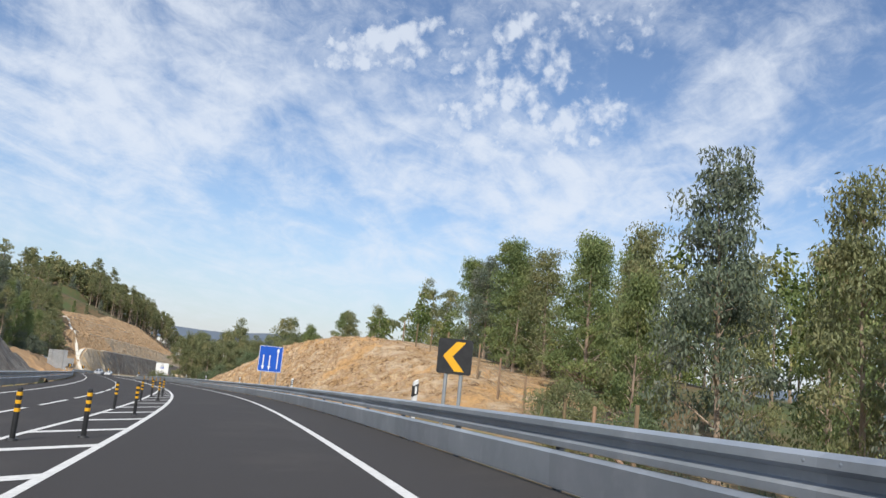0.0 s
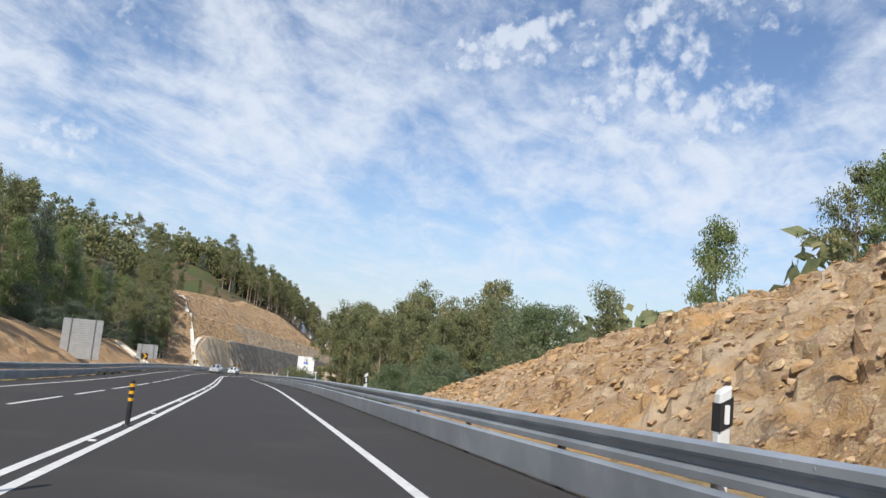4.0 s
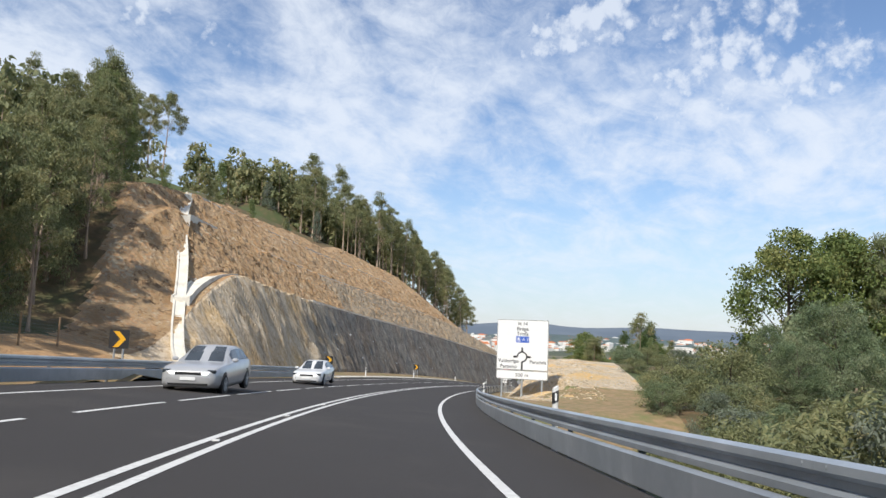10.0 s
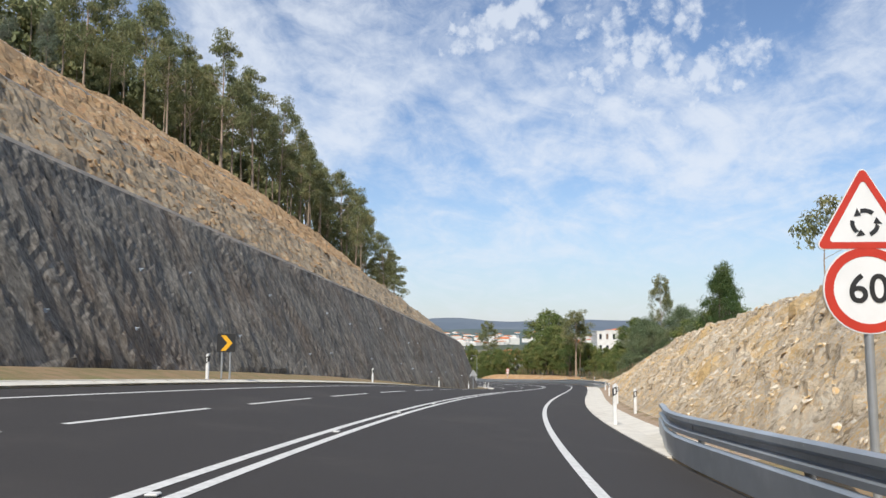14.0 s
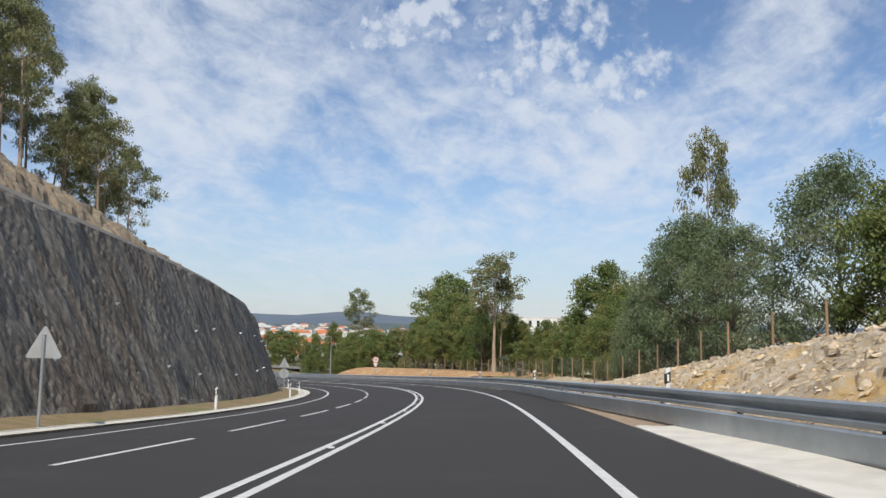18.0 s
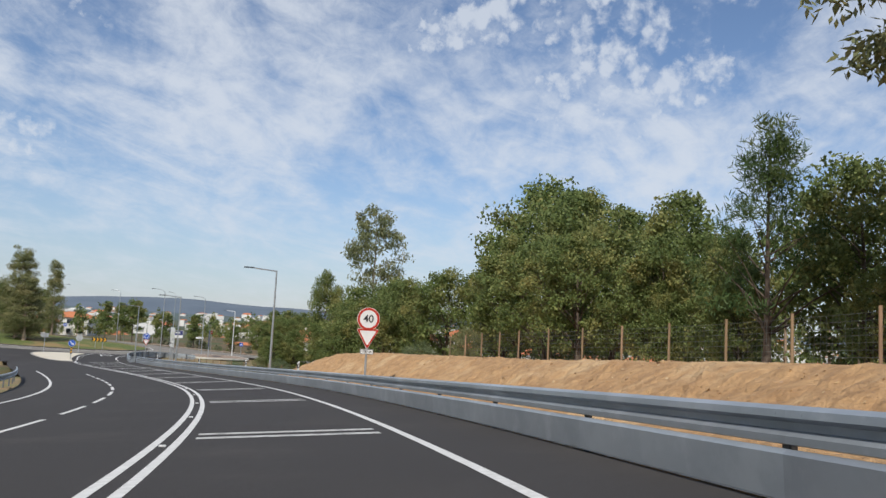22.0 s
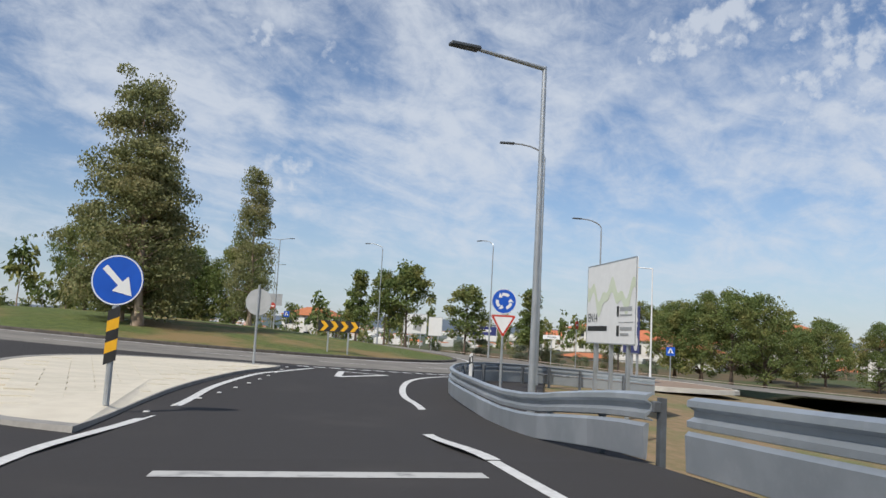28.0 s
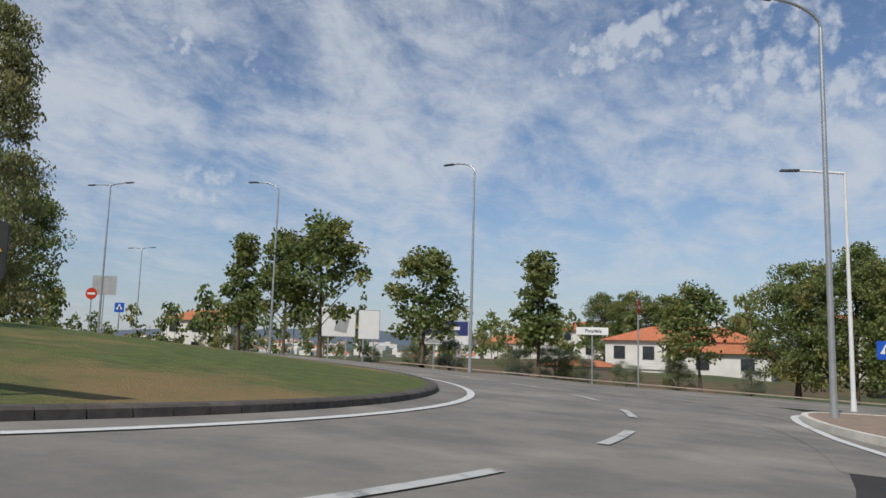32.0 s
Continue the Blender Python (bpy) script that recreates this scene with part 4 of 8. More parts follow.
# anchor plates that hold the net on the lower face
anchor_bm = bmesh.new()
box(anchor_bm, (0.04, 0.13, 0.13), (0, 0, 0), 0.01)
cyl(anchor_bm, 0.035, 0.03, 0.10, (0.02, 0, 0), Matrix.Rotation(radians(90), 4, 'Y'), 8)
anchor_me = bpy.data.meshes.new("anchor_plate")
anchor_bm.to_mesh(anchor_me)
anchor_bm.free()
anchor_me.materials.append(GALV)
g = np.random.default_rng(61)
for k in range(36):
    for q in range(2):
        s, e = 270 + k * 4.6 + g.normal(0, 0.4) + 1.5 * (q % 2), 12.9 + 0.85 * q + g.normal(0, 0.08)
        z = float(left_z(np.array(s), np.array(e)))
        if (k * 7 + q * 3) % 5 < 2 or z < 0.35 + 2.8 * (e - 12.3) - 0.3:
            continue
        a = pushed(np.array([s]), np.array([-e]), np.array([z]), np.array([0.22]), (1.0, 0.45), True)[0]
        o = new("anchor_plate", anchor_me)
        o.parent = cutting
        o.matrix_basis = pose(float(a[0]) + 0.05, float(a[1]), float(a[2]), 0, -19, heading(s))


# ---- road markings ----
def line(name, s0, s1, d, w, label, step=1.5, material=None, lift=0.006, parent=None):
    ss = np.linspace(s0, s1, max(2, int((s1 - s0) / step) + 1))
    dd = d(ss) if callable(d) else np.full(len(ss), d)
    v = np.concatenate([on(ss, dd - w / 2, lift), on(ss, dd + w / 2, lift)])
    n = len(ss)
    f = [(i, n + i, n + i + 1, i + 1) for i in range(n - 1)]
    ob = new(name, from_arrays(name, v, f, material or PAINT))
    if parent:
        ob.parent = parent
        return ob
    return tagged(ob, label, "road marking", kind="structure")


left_of = lambda s: np.interp(s, [-48, 8, 20, 40, 62, 500, 520, 534], [-4.6, -3.4, -3.05, -2.75, -2.05, -2.05, -2.3, -2.9])
right_of = lambda s: np.interp(s, [-48, 500, 517, 526, 534], [-1.75, -1.75, -1.95, -2.35, -2.9])
line("edge_line", -48, 534, 1.75, 0.14, "solid white edge line on dark asphalt")
line("edge_line", -48, 512, -8.0, 0.14, "solid white edge line on dark asphalt")
line("centre_line", -48, 528, right_of, 0.125, "solid white line of the double centre marking")
line("centre_line", -48, 534, lambda s: left_of(s) - 0.25 * smooth(500, 534, s), 0.125, "solid white line of the double centre marking")
dashes = tagged(new("lane_dashes"), "dashed white line between the climbing lanes", "road marking", kind="structure")
dash_at = lambda k: float(np.interp(k, [-28, 0, 5, 11, 17, 23, 34, 40, 42, 47, 52, 57], [-48.8, 138.8, 172.4, 212.7, 249.1, 286.6, 365.9, 408.6, 421.7, 450.6, 481.0, 500.0]))
for k in range(-27, 58):
    line("dash", dash_at(k), dash_at(k) + (4.9 if k < 43 else 4.1 if k < 52 else 2.6), -5.05, 0.13, "", parent=dashes)
hatch = tagged(new("hatching"), "white hatched strip between opposing lanes", "road marking", kind="structure")
for k in range(-14, 16):
    s = k * 3.6
    a, b = float(left_of(s)) + 0.05, float(right_of(s)) - 0.05
    if b - a > 0.35:
        v = np.concatenate([on([s, s + 0.45], [a, a], 0.006), on([s + 1.3, s + 1.75], [b, b], 0.006)])
        o = new("bar", from_arrays("bar", v, [(0, 2, 3, 1)], PAINT))
        o.parent = hatch
rumble = tagged(new("rumble_bars"), "worn white transverse bars across the braking lane", "road marking", kind="structure")
for k, s in enumerate((436.0, 448.6, 460.9, 471.8, 482.5, 491.8, 500.2, 507.6, 514.2, 521.4, 528.2, 533.0)):
    for q in ((0.0, 0.75) if 0 < k < 11 else (0.0,)):
        line("bar", s + q - 0.16, s + q + 0.16, -0.05, 2.95, "", step=0.2, material=PAINT_WORN, parent=rumble)
studs = tagged(new("road_studs"), "small pale reflective studs between the centre lines", "road stud", kind="structure")
stud_mesh = bmesh.new()
box(stud_mesh, (0.10, 0.10, 0.022), (0, 0, 0.011), 0.008)
stud_me = bpy.data.meshes.new("stud")
stud_mesh.to_mesh(stud_me)
stud_mesh.free()
stud_me.materials.append(PAINT)
for k in range(0, 70):
    s = 58 + k * 6.6
    o = new("stud", stud_me)
    o.parent = studs
    o.matrix_basis = stand(s, float((left_of(s) + right_of(s)) / 2) - 0.005, 0.003)

# pale strips laid to imitate sunlight showing in the gap below the lower panel
line("guardrail_footing", -44, 112, 3.62, 0.2, "pale strip painted in for the sunlit gap under the guardrail", 3, CONCRETE, 0.012)
line("guardrail_footing", 412, 505, 3.62, 0.2, "pale strip painted in for the sunlit gap under the guardrail", 3, CONCRETE, 0.012)

# concrete gutter at the foot of the second mound
def gutter(name, s0, s1, d0, d1, z0, label, step=2.0):
    ob = tagged(new(name), label, "gutter", kind="structure")
    n = int((s1 - s0) / step)
    for k in range(n):
        a, b = s0 + k * step + 0.012, s0 + (k + 1) * step - 0.012
        pr = [(d0, -0.06), (d0, z0), (d0 + 0.12, z0 + 0.015), ((d0 + d1) / 2, z0 - 0.012), (d1 - 0.12, z0 + 0.05), (d1, z0 + 0.05), (d1, -0.06)]
        v = np.concatenate([on(a, [p[0] for p in pr], [p[1] for p in pr]), on(b, [p[0] for p in pr], [p[1] for p in pr])])
        m = len(pr)
        f = [(i, i + 1, m + i + 1, m + i) for i in range(m - 1)] + [tuple(range(m))[::-1], tuple(range(m, 2 * m))]
        o = new("slab", from_arrays("slab", v, f, CONCRETE))
        o.parent = ob
    return ob


gutter("concrete_gutter", 290, 372, 3.50, 4.74, 0.02, "pale concrete drainage gutter along the asphalt edge")
gutter("concrete_gutter", 268, 456, -9.62, -10.2, 0.05, "pale concrete kerb gutter below the cutting", 2.0)

# ---- the roundabout ----
GRASS = mat("mown_grass", (0.150, 0.185, 0.042), (0.090, 0.120, 0.026), 2.6, 0.95, bump=0.10, bump_scale=26, third=(0.30, 0.205, 0.085), third_scale=0.13, third_range=(0.47, 0.62), detail=10)
KERB = mat("dark_granite_kerb", (0.115, 0.098, 0.082), (0.075, 0.065, 0.055), 5, 0.85, bump=0.004, bump_scale=60, per_object=0.15)
KERB_GREY = mat("grey_granite_kerb", (0.34, 0.32, 0.29), (0.27, 0.255, 0.23), 4, 0.85, bump=0.003, bump_scale=60)
PAVER = mat("beige_paving", (0.66, 0.60, 0.48), (0.60, 0.54, 0.43), 2.0, 0.85, per_object=0.05, bump=0.003, bump_scale=60)
BRICK_PAVE = mat("brown_paving", (0.33, 0.24, 0.17), (0.26, 0.19, 0.14), 3.0, 0.9, per_object=0.12)


def polar(a, r, z=0.0):
    a, r = np.broadcast_arrays(np.radians(np.asarray(a, float)), np.asarray(r, float))
    x, y = RX + r * np.cos(a), RY + r * np.sin(a)
    return np.stack([x, y, plane_z(x, y) + z], -1)


def ring(name, a0, a1, radii, material, label, category, lift=0.0, rise=None, step=2.0, parent=None):
    aa = np.linspace(a0, a1, max(2, int(abs(a1 - a0) / step) + 1))
    A, Rr = np.meshgrid(aa, np.asarray(radii, float), indexing="ij")
    v = polar(A.ravel(), Rr.ravel(), lift)
    if rise:
        v[:, 2] += rise(A.ravel(), Rr.ravel())
    n = len(radii)
    f = [(i * n + j, i * n + j + 1, (i + 1) * n + j + 1, (i + 1) * n + j) for i in range(len(aa) - 1) for j in range(n - 1)]
    ob = new(name, from_arrays(name, v, f, material, None, True))
    if parent:
        ob.parent = parent
        return ob
    return tagged(ob, label, category, kind="structure")


ring("roundabout_road", -180, 180, [19.0, 21, 23, 25, 25.7], ASPHALT_OLD, "worn grey asphalt of the circulating roundabout lanes", "road", step=3)
ring("roundabout_rim", 14, 290, [25.7, 27.0], ASPHALT_OLD, "worn grey asphalt rim of the roundabout", "road", step=3)
ring("roundabout_surround", -180, 180, [26.6, 28, 30, 34, 40, 52], VERGE, "dry grassy ground round the roundabout", "ground", -0.07,
     lambda a, r: np.interp(r, [27, 30, 40, 52], [0, -0.05, -0.5, -1.6]))
ring("roundabout_island", -180, 180, [0.5, 4, 8, 11, 13, 15, 16.5, 17.8, 18.5, 18.86], GRASS, "mown green and dry yellow grass dome of the roundabout island", "grass", 0.10,
     lambda a, r: np.interp(r, [0, 8, 15, 19], [0.82, 0.66, 0.26, 0.0]), step=4)

# the fan of new asphalt from the road's end to the circulating lanes
fan = []
for v in np.linspace(0, 1, 13):
    dd = np.linspace(-10.5, 3.6, 15)
    p0, aa = on(ROAD_END, dd), np.linspace(-62, 12, 15)
    p1 = polar(aa, 25.7)
    bend = on(ROAD_END + 14 * v, dd)
    q = p0 * (1 - v) ** 2 + bend * (2 * v * (1 - v)) + p1 * v * v
    k = smooth(0, 0.5, v)
    q[:, 2] = p0[:, 2] * (1 - k) + plane_z(q[:, 0], q[:, 1]) * k
    fan.append(q)
fan = np.array(fan)
fan_f = [(i * 15 + j, i * 15 + j + 1, (i + 1) * 15 + j + 1, (i + 1) * 15 + j) for i in range(12) for j in range(14)]
tagged(new("entry_road", from_arrays("entry_road", fan.reshape(-1, 3), fan_f, ASPHALT, None, True)), "fresh dark asphalt of the roundabout entry", "road", kind="structure")


def strip(name, pts, w, material, label, category, lift=0.012, parent=None, z=None):
    """A painted or paved band along a line of places."""
    p = np.array(pts, float)
    t = np.gradient(p, axis=0)
    t /= np.linalg.norm(t, axis=1, keepdims=True)
    nrm = np.stack([-t[:, 1], t[:, 0]], 1)
    a, b = p + nrm * w / 2, p - nrm * w / 2
    q = np.concatenate([a, b])
    v = np.column_stack([q, (plane_z(q[:, 0], q[:, 1]) if z is None else z(q)) + lift])
    n = len(p)
    ob = new(name, from_arrays(name, v, [(i, i + 1, n + i + 1, n + i) for i in range(n - 1)], material))
    if parent:
        ob.parent = parent
        return ob
    return tagged(ob, label, category, kind="structure")


def entry_z(q):
    """The height of the entry's asphalt."""
    s, d = chainage(q[:, 0], q[:, 1])
    k = smooth(0, 0.5, np.clip((s - ROAD_END) / 16, 0, 1))
    return (np.interp(s, AX_S, AX_P[:, 2]) + np.interp(s, AX_S, AX_B) * np.clip(d, -12, 4)) * (1 - k) + plane_z(q[:, 0], q[:, 1]) * k + 0.012


def curve(pts, n=8):
    """A smooth line through places."""
    p = np.array(pts, float)
    g = np.gradient(p, axis=0)
    out = []
    for i in range(len(p) - 1):
        for u in np.linspace(0, 1, n, endpoint=i == len(p) - 2):
            out.append((2*u**3 - 3*u**2 + 1)*p[i] + (u**3 - 2*u**2 + u)*g[i] + (-2*u**3 + 3*u**2)*p[i+1] + (u**3 - u**2)*g[i+1])
    return np.array(out)


e0, e1 = on(534, 1.75)[:2], on(538, 1.65)[:2]
strip("edge_line", curve([e0, e1, (-171.7, 505.7), (-173.5, 508.1), (-175.2, 511.1), (-176.4, 513.8), (-177.05, 516.3), (-177.2, 518.9), (-176.9, 522.6), (-176.5, 525.3), (-176.3, 527.4), (-176.45, 529.6), (-176.9, 532.4), (-177.1, 534.8)]), 0.18, PAINT, "solid white edge line curving into the roundabout", "road marking", 0.004, z=entry_z)
l0, l1 = on(530, -2.55)[:2], on(534, -2.9)[:2]
strip("edge_line", curve([l0, l1, (-174.3, 501.1), (-176.5, 504.4), (-178.6, 508.3), (-179.3, 510.4), (-180.2, 513.3)]), 0.16, PAINT, "solid white line along the splitter island", "road marking", 0.004, z=entry_z)
give = tagged(new("give_way_line"), "broken white give-way line at the roundabout", "road marking", kind="structure")
for k in range(15):
    a = -35.2 + k * 1.36
    ring("dash", a, a + 0.94, [26.73, 27.03], PAINT, "", "", 0.014, step=0.4, parent=give)
tri = [(-179.15, 513.6), (-177.85, 514.55), (-177.7, 511.2)]
for k in range(3):
    a, b = np.array(tri[k]), np.array(tri[(k + 1) % 3])
    strip("bar", [a, (a + b) / 2, b], 0.22, PAINT, "", "", 0.006 + 0.001 * k, parent=give, z=entry_z)
lane = tagged(new("roundabout_lane_dashes"), "worn white dashes between the circulating lanes", "road marking", kind="structure")
for k in range(-7, 19):
    a = k * 13.2 - 3.3
    ring("dash", a, a + 5.7, [23.06, 23.22], PAINT_WORN, "", "", 0.014, step=0.9, parent=lane)
ring("inner_edge_line", -150, 120, [19.80, 19.98], PAINT, "white line along the island kerb", "road marking", 0.014)

ring("exit_apron", -4, 62, [26.8, 28.2, 30.0], ASPHALT_OLD, "worn grey asphalt between the roundabout and its exit", "road", 0.006)

ring("exit_apron_edge", -3, 15, [25.6, 26.2, 26.9], ASPHALT_OLD, "worn grey asphalt beside the paved corner", "road", 0.004)

# island kerb, stone by stone
kerb = tagged(new("island_kerb"), "dark granite kerb round the grass island", "kerb", kind="structure")
for k in range(130):
    a0, a1 = -110 + k * 1.55 + 0.03, -110 + (k + 1) * 1.55 - 0.03
    pr = [(18.84, -0.1), (18.84, 0.11), (18.87, 0.13), (19.05, 0.13), (19.10, 0.10), (19.12, -0.1)]
    v = np.concatenate([polar(a0, [p[0] for p in pr]), polar(a1, [p[0] for p in pr])])
    v[:, 2] += np.array([p[1] for p in pr] * 2)
    m = len(pr)
    o = new("kerb_stone", from_arrays("kerb_stone", v, [(i, m + i, m + i + 1, i + 1) for i in range(m - 1)] + [tuple(range(m)), tuple(range(2 * m - 1, m - 1, -1))], KERB))
    o.parent = kerb


def slab(name, outline, height, top, side, label, category, zf=None):
    """A raised paved island with a kerb."""
    p = np.array(outline, float)
    c = p.mean(0)
    inner = c + (p - c) * 0.955
    z = (zf(p) if zf else plane_z(p[:, 0], p[:, 1]))
    zi = (zf(inner) if zf else plane_z(inner[:, 0], inner[:, 1]))
    n = len(p)
    v = np.concatenate([np.column_stack([p, z - 0.1]), np.column_stack([c + (p - c) * 0.995, z + height]), np.column_stack([inner, zi + height]),
                        np.column_stack([inner, zi + height - 0.012]), np.array([[*c, float((zi + height - 0.012).mean())]])])
    f, ids = [], []
    for i in range(n):
        j = (i + 1) % n
        for r in range(3):
            f.append((r * n + i, r * n + j, (r + 1) * n + j, (r + 1) * n + i)), ids.append(1)
        f.append((3 * n + i, 3 * n + j, 4 * n)), ids.append(0)
    return tagged(new(name, from_arrays(name, v, f, [top, side], ids)), label, category, kind="structure")


split = curve([(-172.0, 497.0), (-174.6, 500.5), (-176.7, 503.8), (-178.9, 508.0), (-180.1, 511.2), (-180.7, 511.7), (-182.0, 510.2), (-183.4, 506.8), (-182.0, 502.8), (-177.6, 498.8), (-174.0, 497.0), (-172.0, 497.0)], 5)[:-1]
splitter = slab("splitter_island", split, 0.065, PAVER, KERB_GREY, "low splitter island paved in cream slabs with a grey kerb", "traffic island", entry_z)
inner = split.mean(0) + (split - split.mean(0)) * 0.925
paver_me = shared("paving_slab", box(bmesh.new(), (0.985, 0.49, 0.04), (0, 0, -0.012), 0.006), PAVER)
for i in range(-14, 15):
    for j in range(-22, 23):
        c = split.mean(0) + np.array([math.cos(0.9), math.sin(0.9)]) * (i + 0.5 * (j % 2)) + np.array([-math.sin(0.9), math.cos(0.9)]) * j * 0.5
        inside = True
        for q in ((0.5, 0.25), (0.5, -0.25), (-0.5, 0.25), (-0.5, -0.25)):
            x, y = c + np.array([math.cos(0.9), math.sin(0.9)]) * q[0] + np.array([-math.sin(0.9), math.cos(0.9)]) * q[1]
            a, d = inner, np.roll(inner, -1, 0)
            hits = ((a[:, 1] > y) != (d[:, 1] > y)) & (x < (d[:, 0] - a[:, 0]) * (y - a[:, 1]) / (d[:, 1] - a[:, 1] + 1e-9) + a[:, 0])
            inside = inside and hits.sum() % 2 == 1
        if inside:
            slope = [(float(entry_z(np.array([c + d]))[0]) - float(entry_z(np.array([c - d]))[0])) / 0.6 for d in (np.array([0.3, 0.0]), np.array([0.0, 0.3]))]
            n = Vector((-slope[0], -slope[1], 1)).normalized()
            o = new("paving_slab", paver_me)
            o.parent = splitter
            o.matrix_basis = Matrix.Translation((c[0], c[1], float(entry_z(np.array([c]))[0]) + 0.066)) @ n.to_track_quat('Z', 'Y').to_matrix().to_4x4() @ pose(0, 0, 0, 0, 0, math.degrees(0.9) - math.degrees((n.to_track_quat('Z', 'Y').to_matrix().col[0].xy).angle_signed(Vector((1, 0)))))
for k in range(11):
    x, y = np.array([-173.4, 499.6]) * (1 - k / 10) + np.array([-180.35, 512.2]) * k / 10
    o = new("stud", stud_me)
    o.parent = studs
    o.matrix_basis = pose(float(x) - 0.15 + 0.9 * math.sin(math.pi * k / 10) * 0.5, float(y) - 0.28 * math.sin(math.pi * k / 10), float(entry_z(np.array([[x, y]]))[0]) + 0.006, 0, 0, 35)
corner = slab("corner_island", curve([(-175.9, 530.6), (-176.9, 534.5), (-177.0, 539.0), (-175.6, 541.6), (-171.5, 543.0), (-168.0, 538.0), (-171.0, 531.0), (-174.6, 529.2), (-175.9, 530.6)], 5)[:-1], 0.14,
              BRICK_PAVE, CONCRETE, "paved corner with a pale kerb beside the exit", "pavement")
strip("edge_line", curve([(-177.12, 535.0), (-177.2, 537.6), (-176.9, 540.4), (-175.2, 543.0)]), 0.18, PAINT, "white line along the paved corner", "road marking")
strip("exit_road", curve([(-184.5, 547.0), (-178.0, 549.5), (-165.0, 551.0), (-140.0, 553.0), (-110.0, 556.0)]), 9.5, ASPHALT_OLD, "worn grey asphalt road leaving the roundabout", "road", 0.005)
strip("exit_road", curve([(-222.0, 548.0), (-232.0, 562.0), (-246.0, 584.0), (-262.0, 612.0)]), 9.0, ASPHALT_OLD, "worn grey asphalt road leaving the roundabout", "road", 0.005)
strip("exit_road", curve([(-225.0, 515.0), (-240.0, 505.0), (-262.0, 494.0), (-300.0, 482.0)]), 9.0, ASPHALT_OLD, "worn grey asphalt road leaving the roundabout", "road", 0.005)
strip("exit_kerb", curve([(-196.0, 556.2), (-188.0, 554.8), (-178.0, 555.2), (-160.0, 556.6), (-130.0, 559.0)]), 0.25, CONCRETE, "pale kerb along the exit road", "kerb", 0.10)
strip("exit_pavement", curve([(-196.5, 557.4), (-188.0, 556.0), (-178.0, 556.4), (-160.0, 557.8), (-130.0, 560.2)]), 2.2, BRICK_PAVE, "brown paved footway along the exit road", "pavement", 0.09)


# ---- guardrails ----
def rail_section(parent, s0, s1, d, side, bend=None, low=True):
    """One steel section: the wave beam, the lower panel, its post and bolts. side +1 when the road lies on the left of it."""
    k = np.linspace(s0, s1, 4)
    off = lambda x: d + (bend(x) if bend else 0.0)
    wave = [(0.085, 0.455), (0.0, 0.475), (-0.004, 0.535), (0.075, 0.575), (0.075, 0.635), (-0.004, 0.675), (0.0, 0.735), (0.085, 0.765), (0.105, 0.755), (0.02, 0.72), (0.02, 0.69), (0.095, 0.63), (0.095, 0.58), (0.02, 0.52), (0.02, 0.49), (0.105, 0.465)]
    panel = [(0.02, 0.035), (0.0, 0.045), (-0.02, 0.395), (0.02, 0.435), (0.05, 0.43), (0.04, 0.415), (0.0, 0.38), (0.03, 0.05)]
    for name, prof, mt in (("beam", wave, GALV), ("lower_panel", panel, GALV)):
        if name == "lower_panel" and not low:
            continue
        v = np.concatenate([on(x, [off(x) + side * p[0] for p in prof], [p[1] for p in prof]) for x in k])
        n = len(prof)
        f = [(i * n + j, i * n + (j + 1) % n, (i + 1) * n + (j + 1) % n, (i + 1) * n + j) for i in range(3) for j in range(n)] + [tuple(range(n))[::-1], tuple(range(3 * n, 4 * n))]
        o = new(name, from_arrays(name, v, f, mt))
        o.parent = parent
    post = new("post", POST_ME)
    post.parent = parent
    post.matrix_basis = stand(s0 + 0.25, off(s0 + 0.25) + side * 0.17, -0.15)
    for q in (0.16, s1 - s0 - 0.2):
        o = new("bolt", BOLT_ME)
        o.parent = parent
        o.matrix_basis = stand(s0 + q, off(s0 + q) + side * 0.004, 0.705, 0 if side > 0 else 180)


b = bmesh.new()
box(b, (0.012, 0.10, 0.86), (0, 0, 0.43))
box(b, (0.06, 0.012, 0.86), (0.03, 0.05, 0.43))
box(b, (0.06, 0.012, 0.86), (0.03, -0.05, 0.43))
box(b, (0.10, 0.08, 0.12), (-0.04, 0, 0.76), 0.01)
POST_ME = shared("post", b, STEEL_DARK)
b = bmesh.new()
bmesh.ops.create_uvsphere(b, u_segments=8, v_segments=5, radius=0.02, matrix=Matrix.Diagonal((0.5, 1, 1, 1)))
BOLT_ME = shared("bolt", b, GALV)


def guardrail(s0, s1, d, side, label, bend=None, step=4.0, low=True):
    g = thing("guardrail", pose(0, 0, 0), label, "guardrail", "guardrails along the road")
    n = max(1, round((s1 - s0) / step))
    for k in range(n):
        a = s0 + (s1 - s0) * k / n
        rail_section(g, a, s0 + (s1 - s0) * (k + 1) / n + 0.05, d, side, bend, low if low in (True, False) else a > low)
    return g


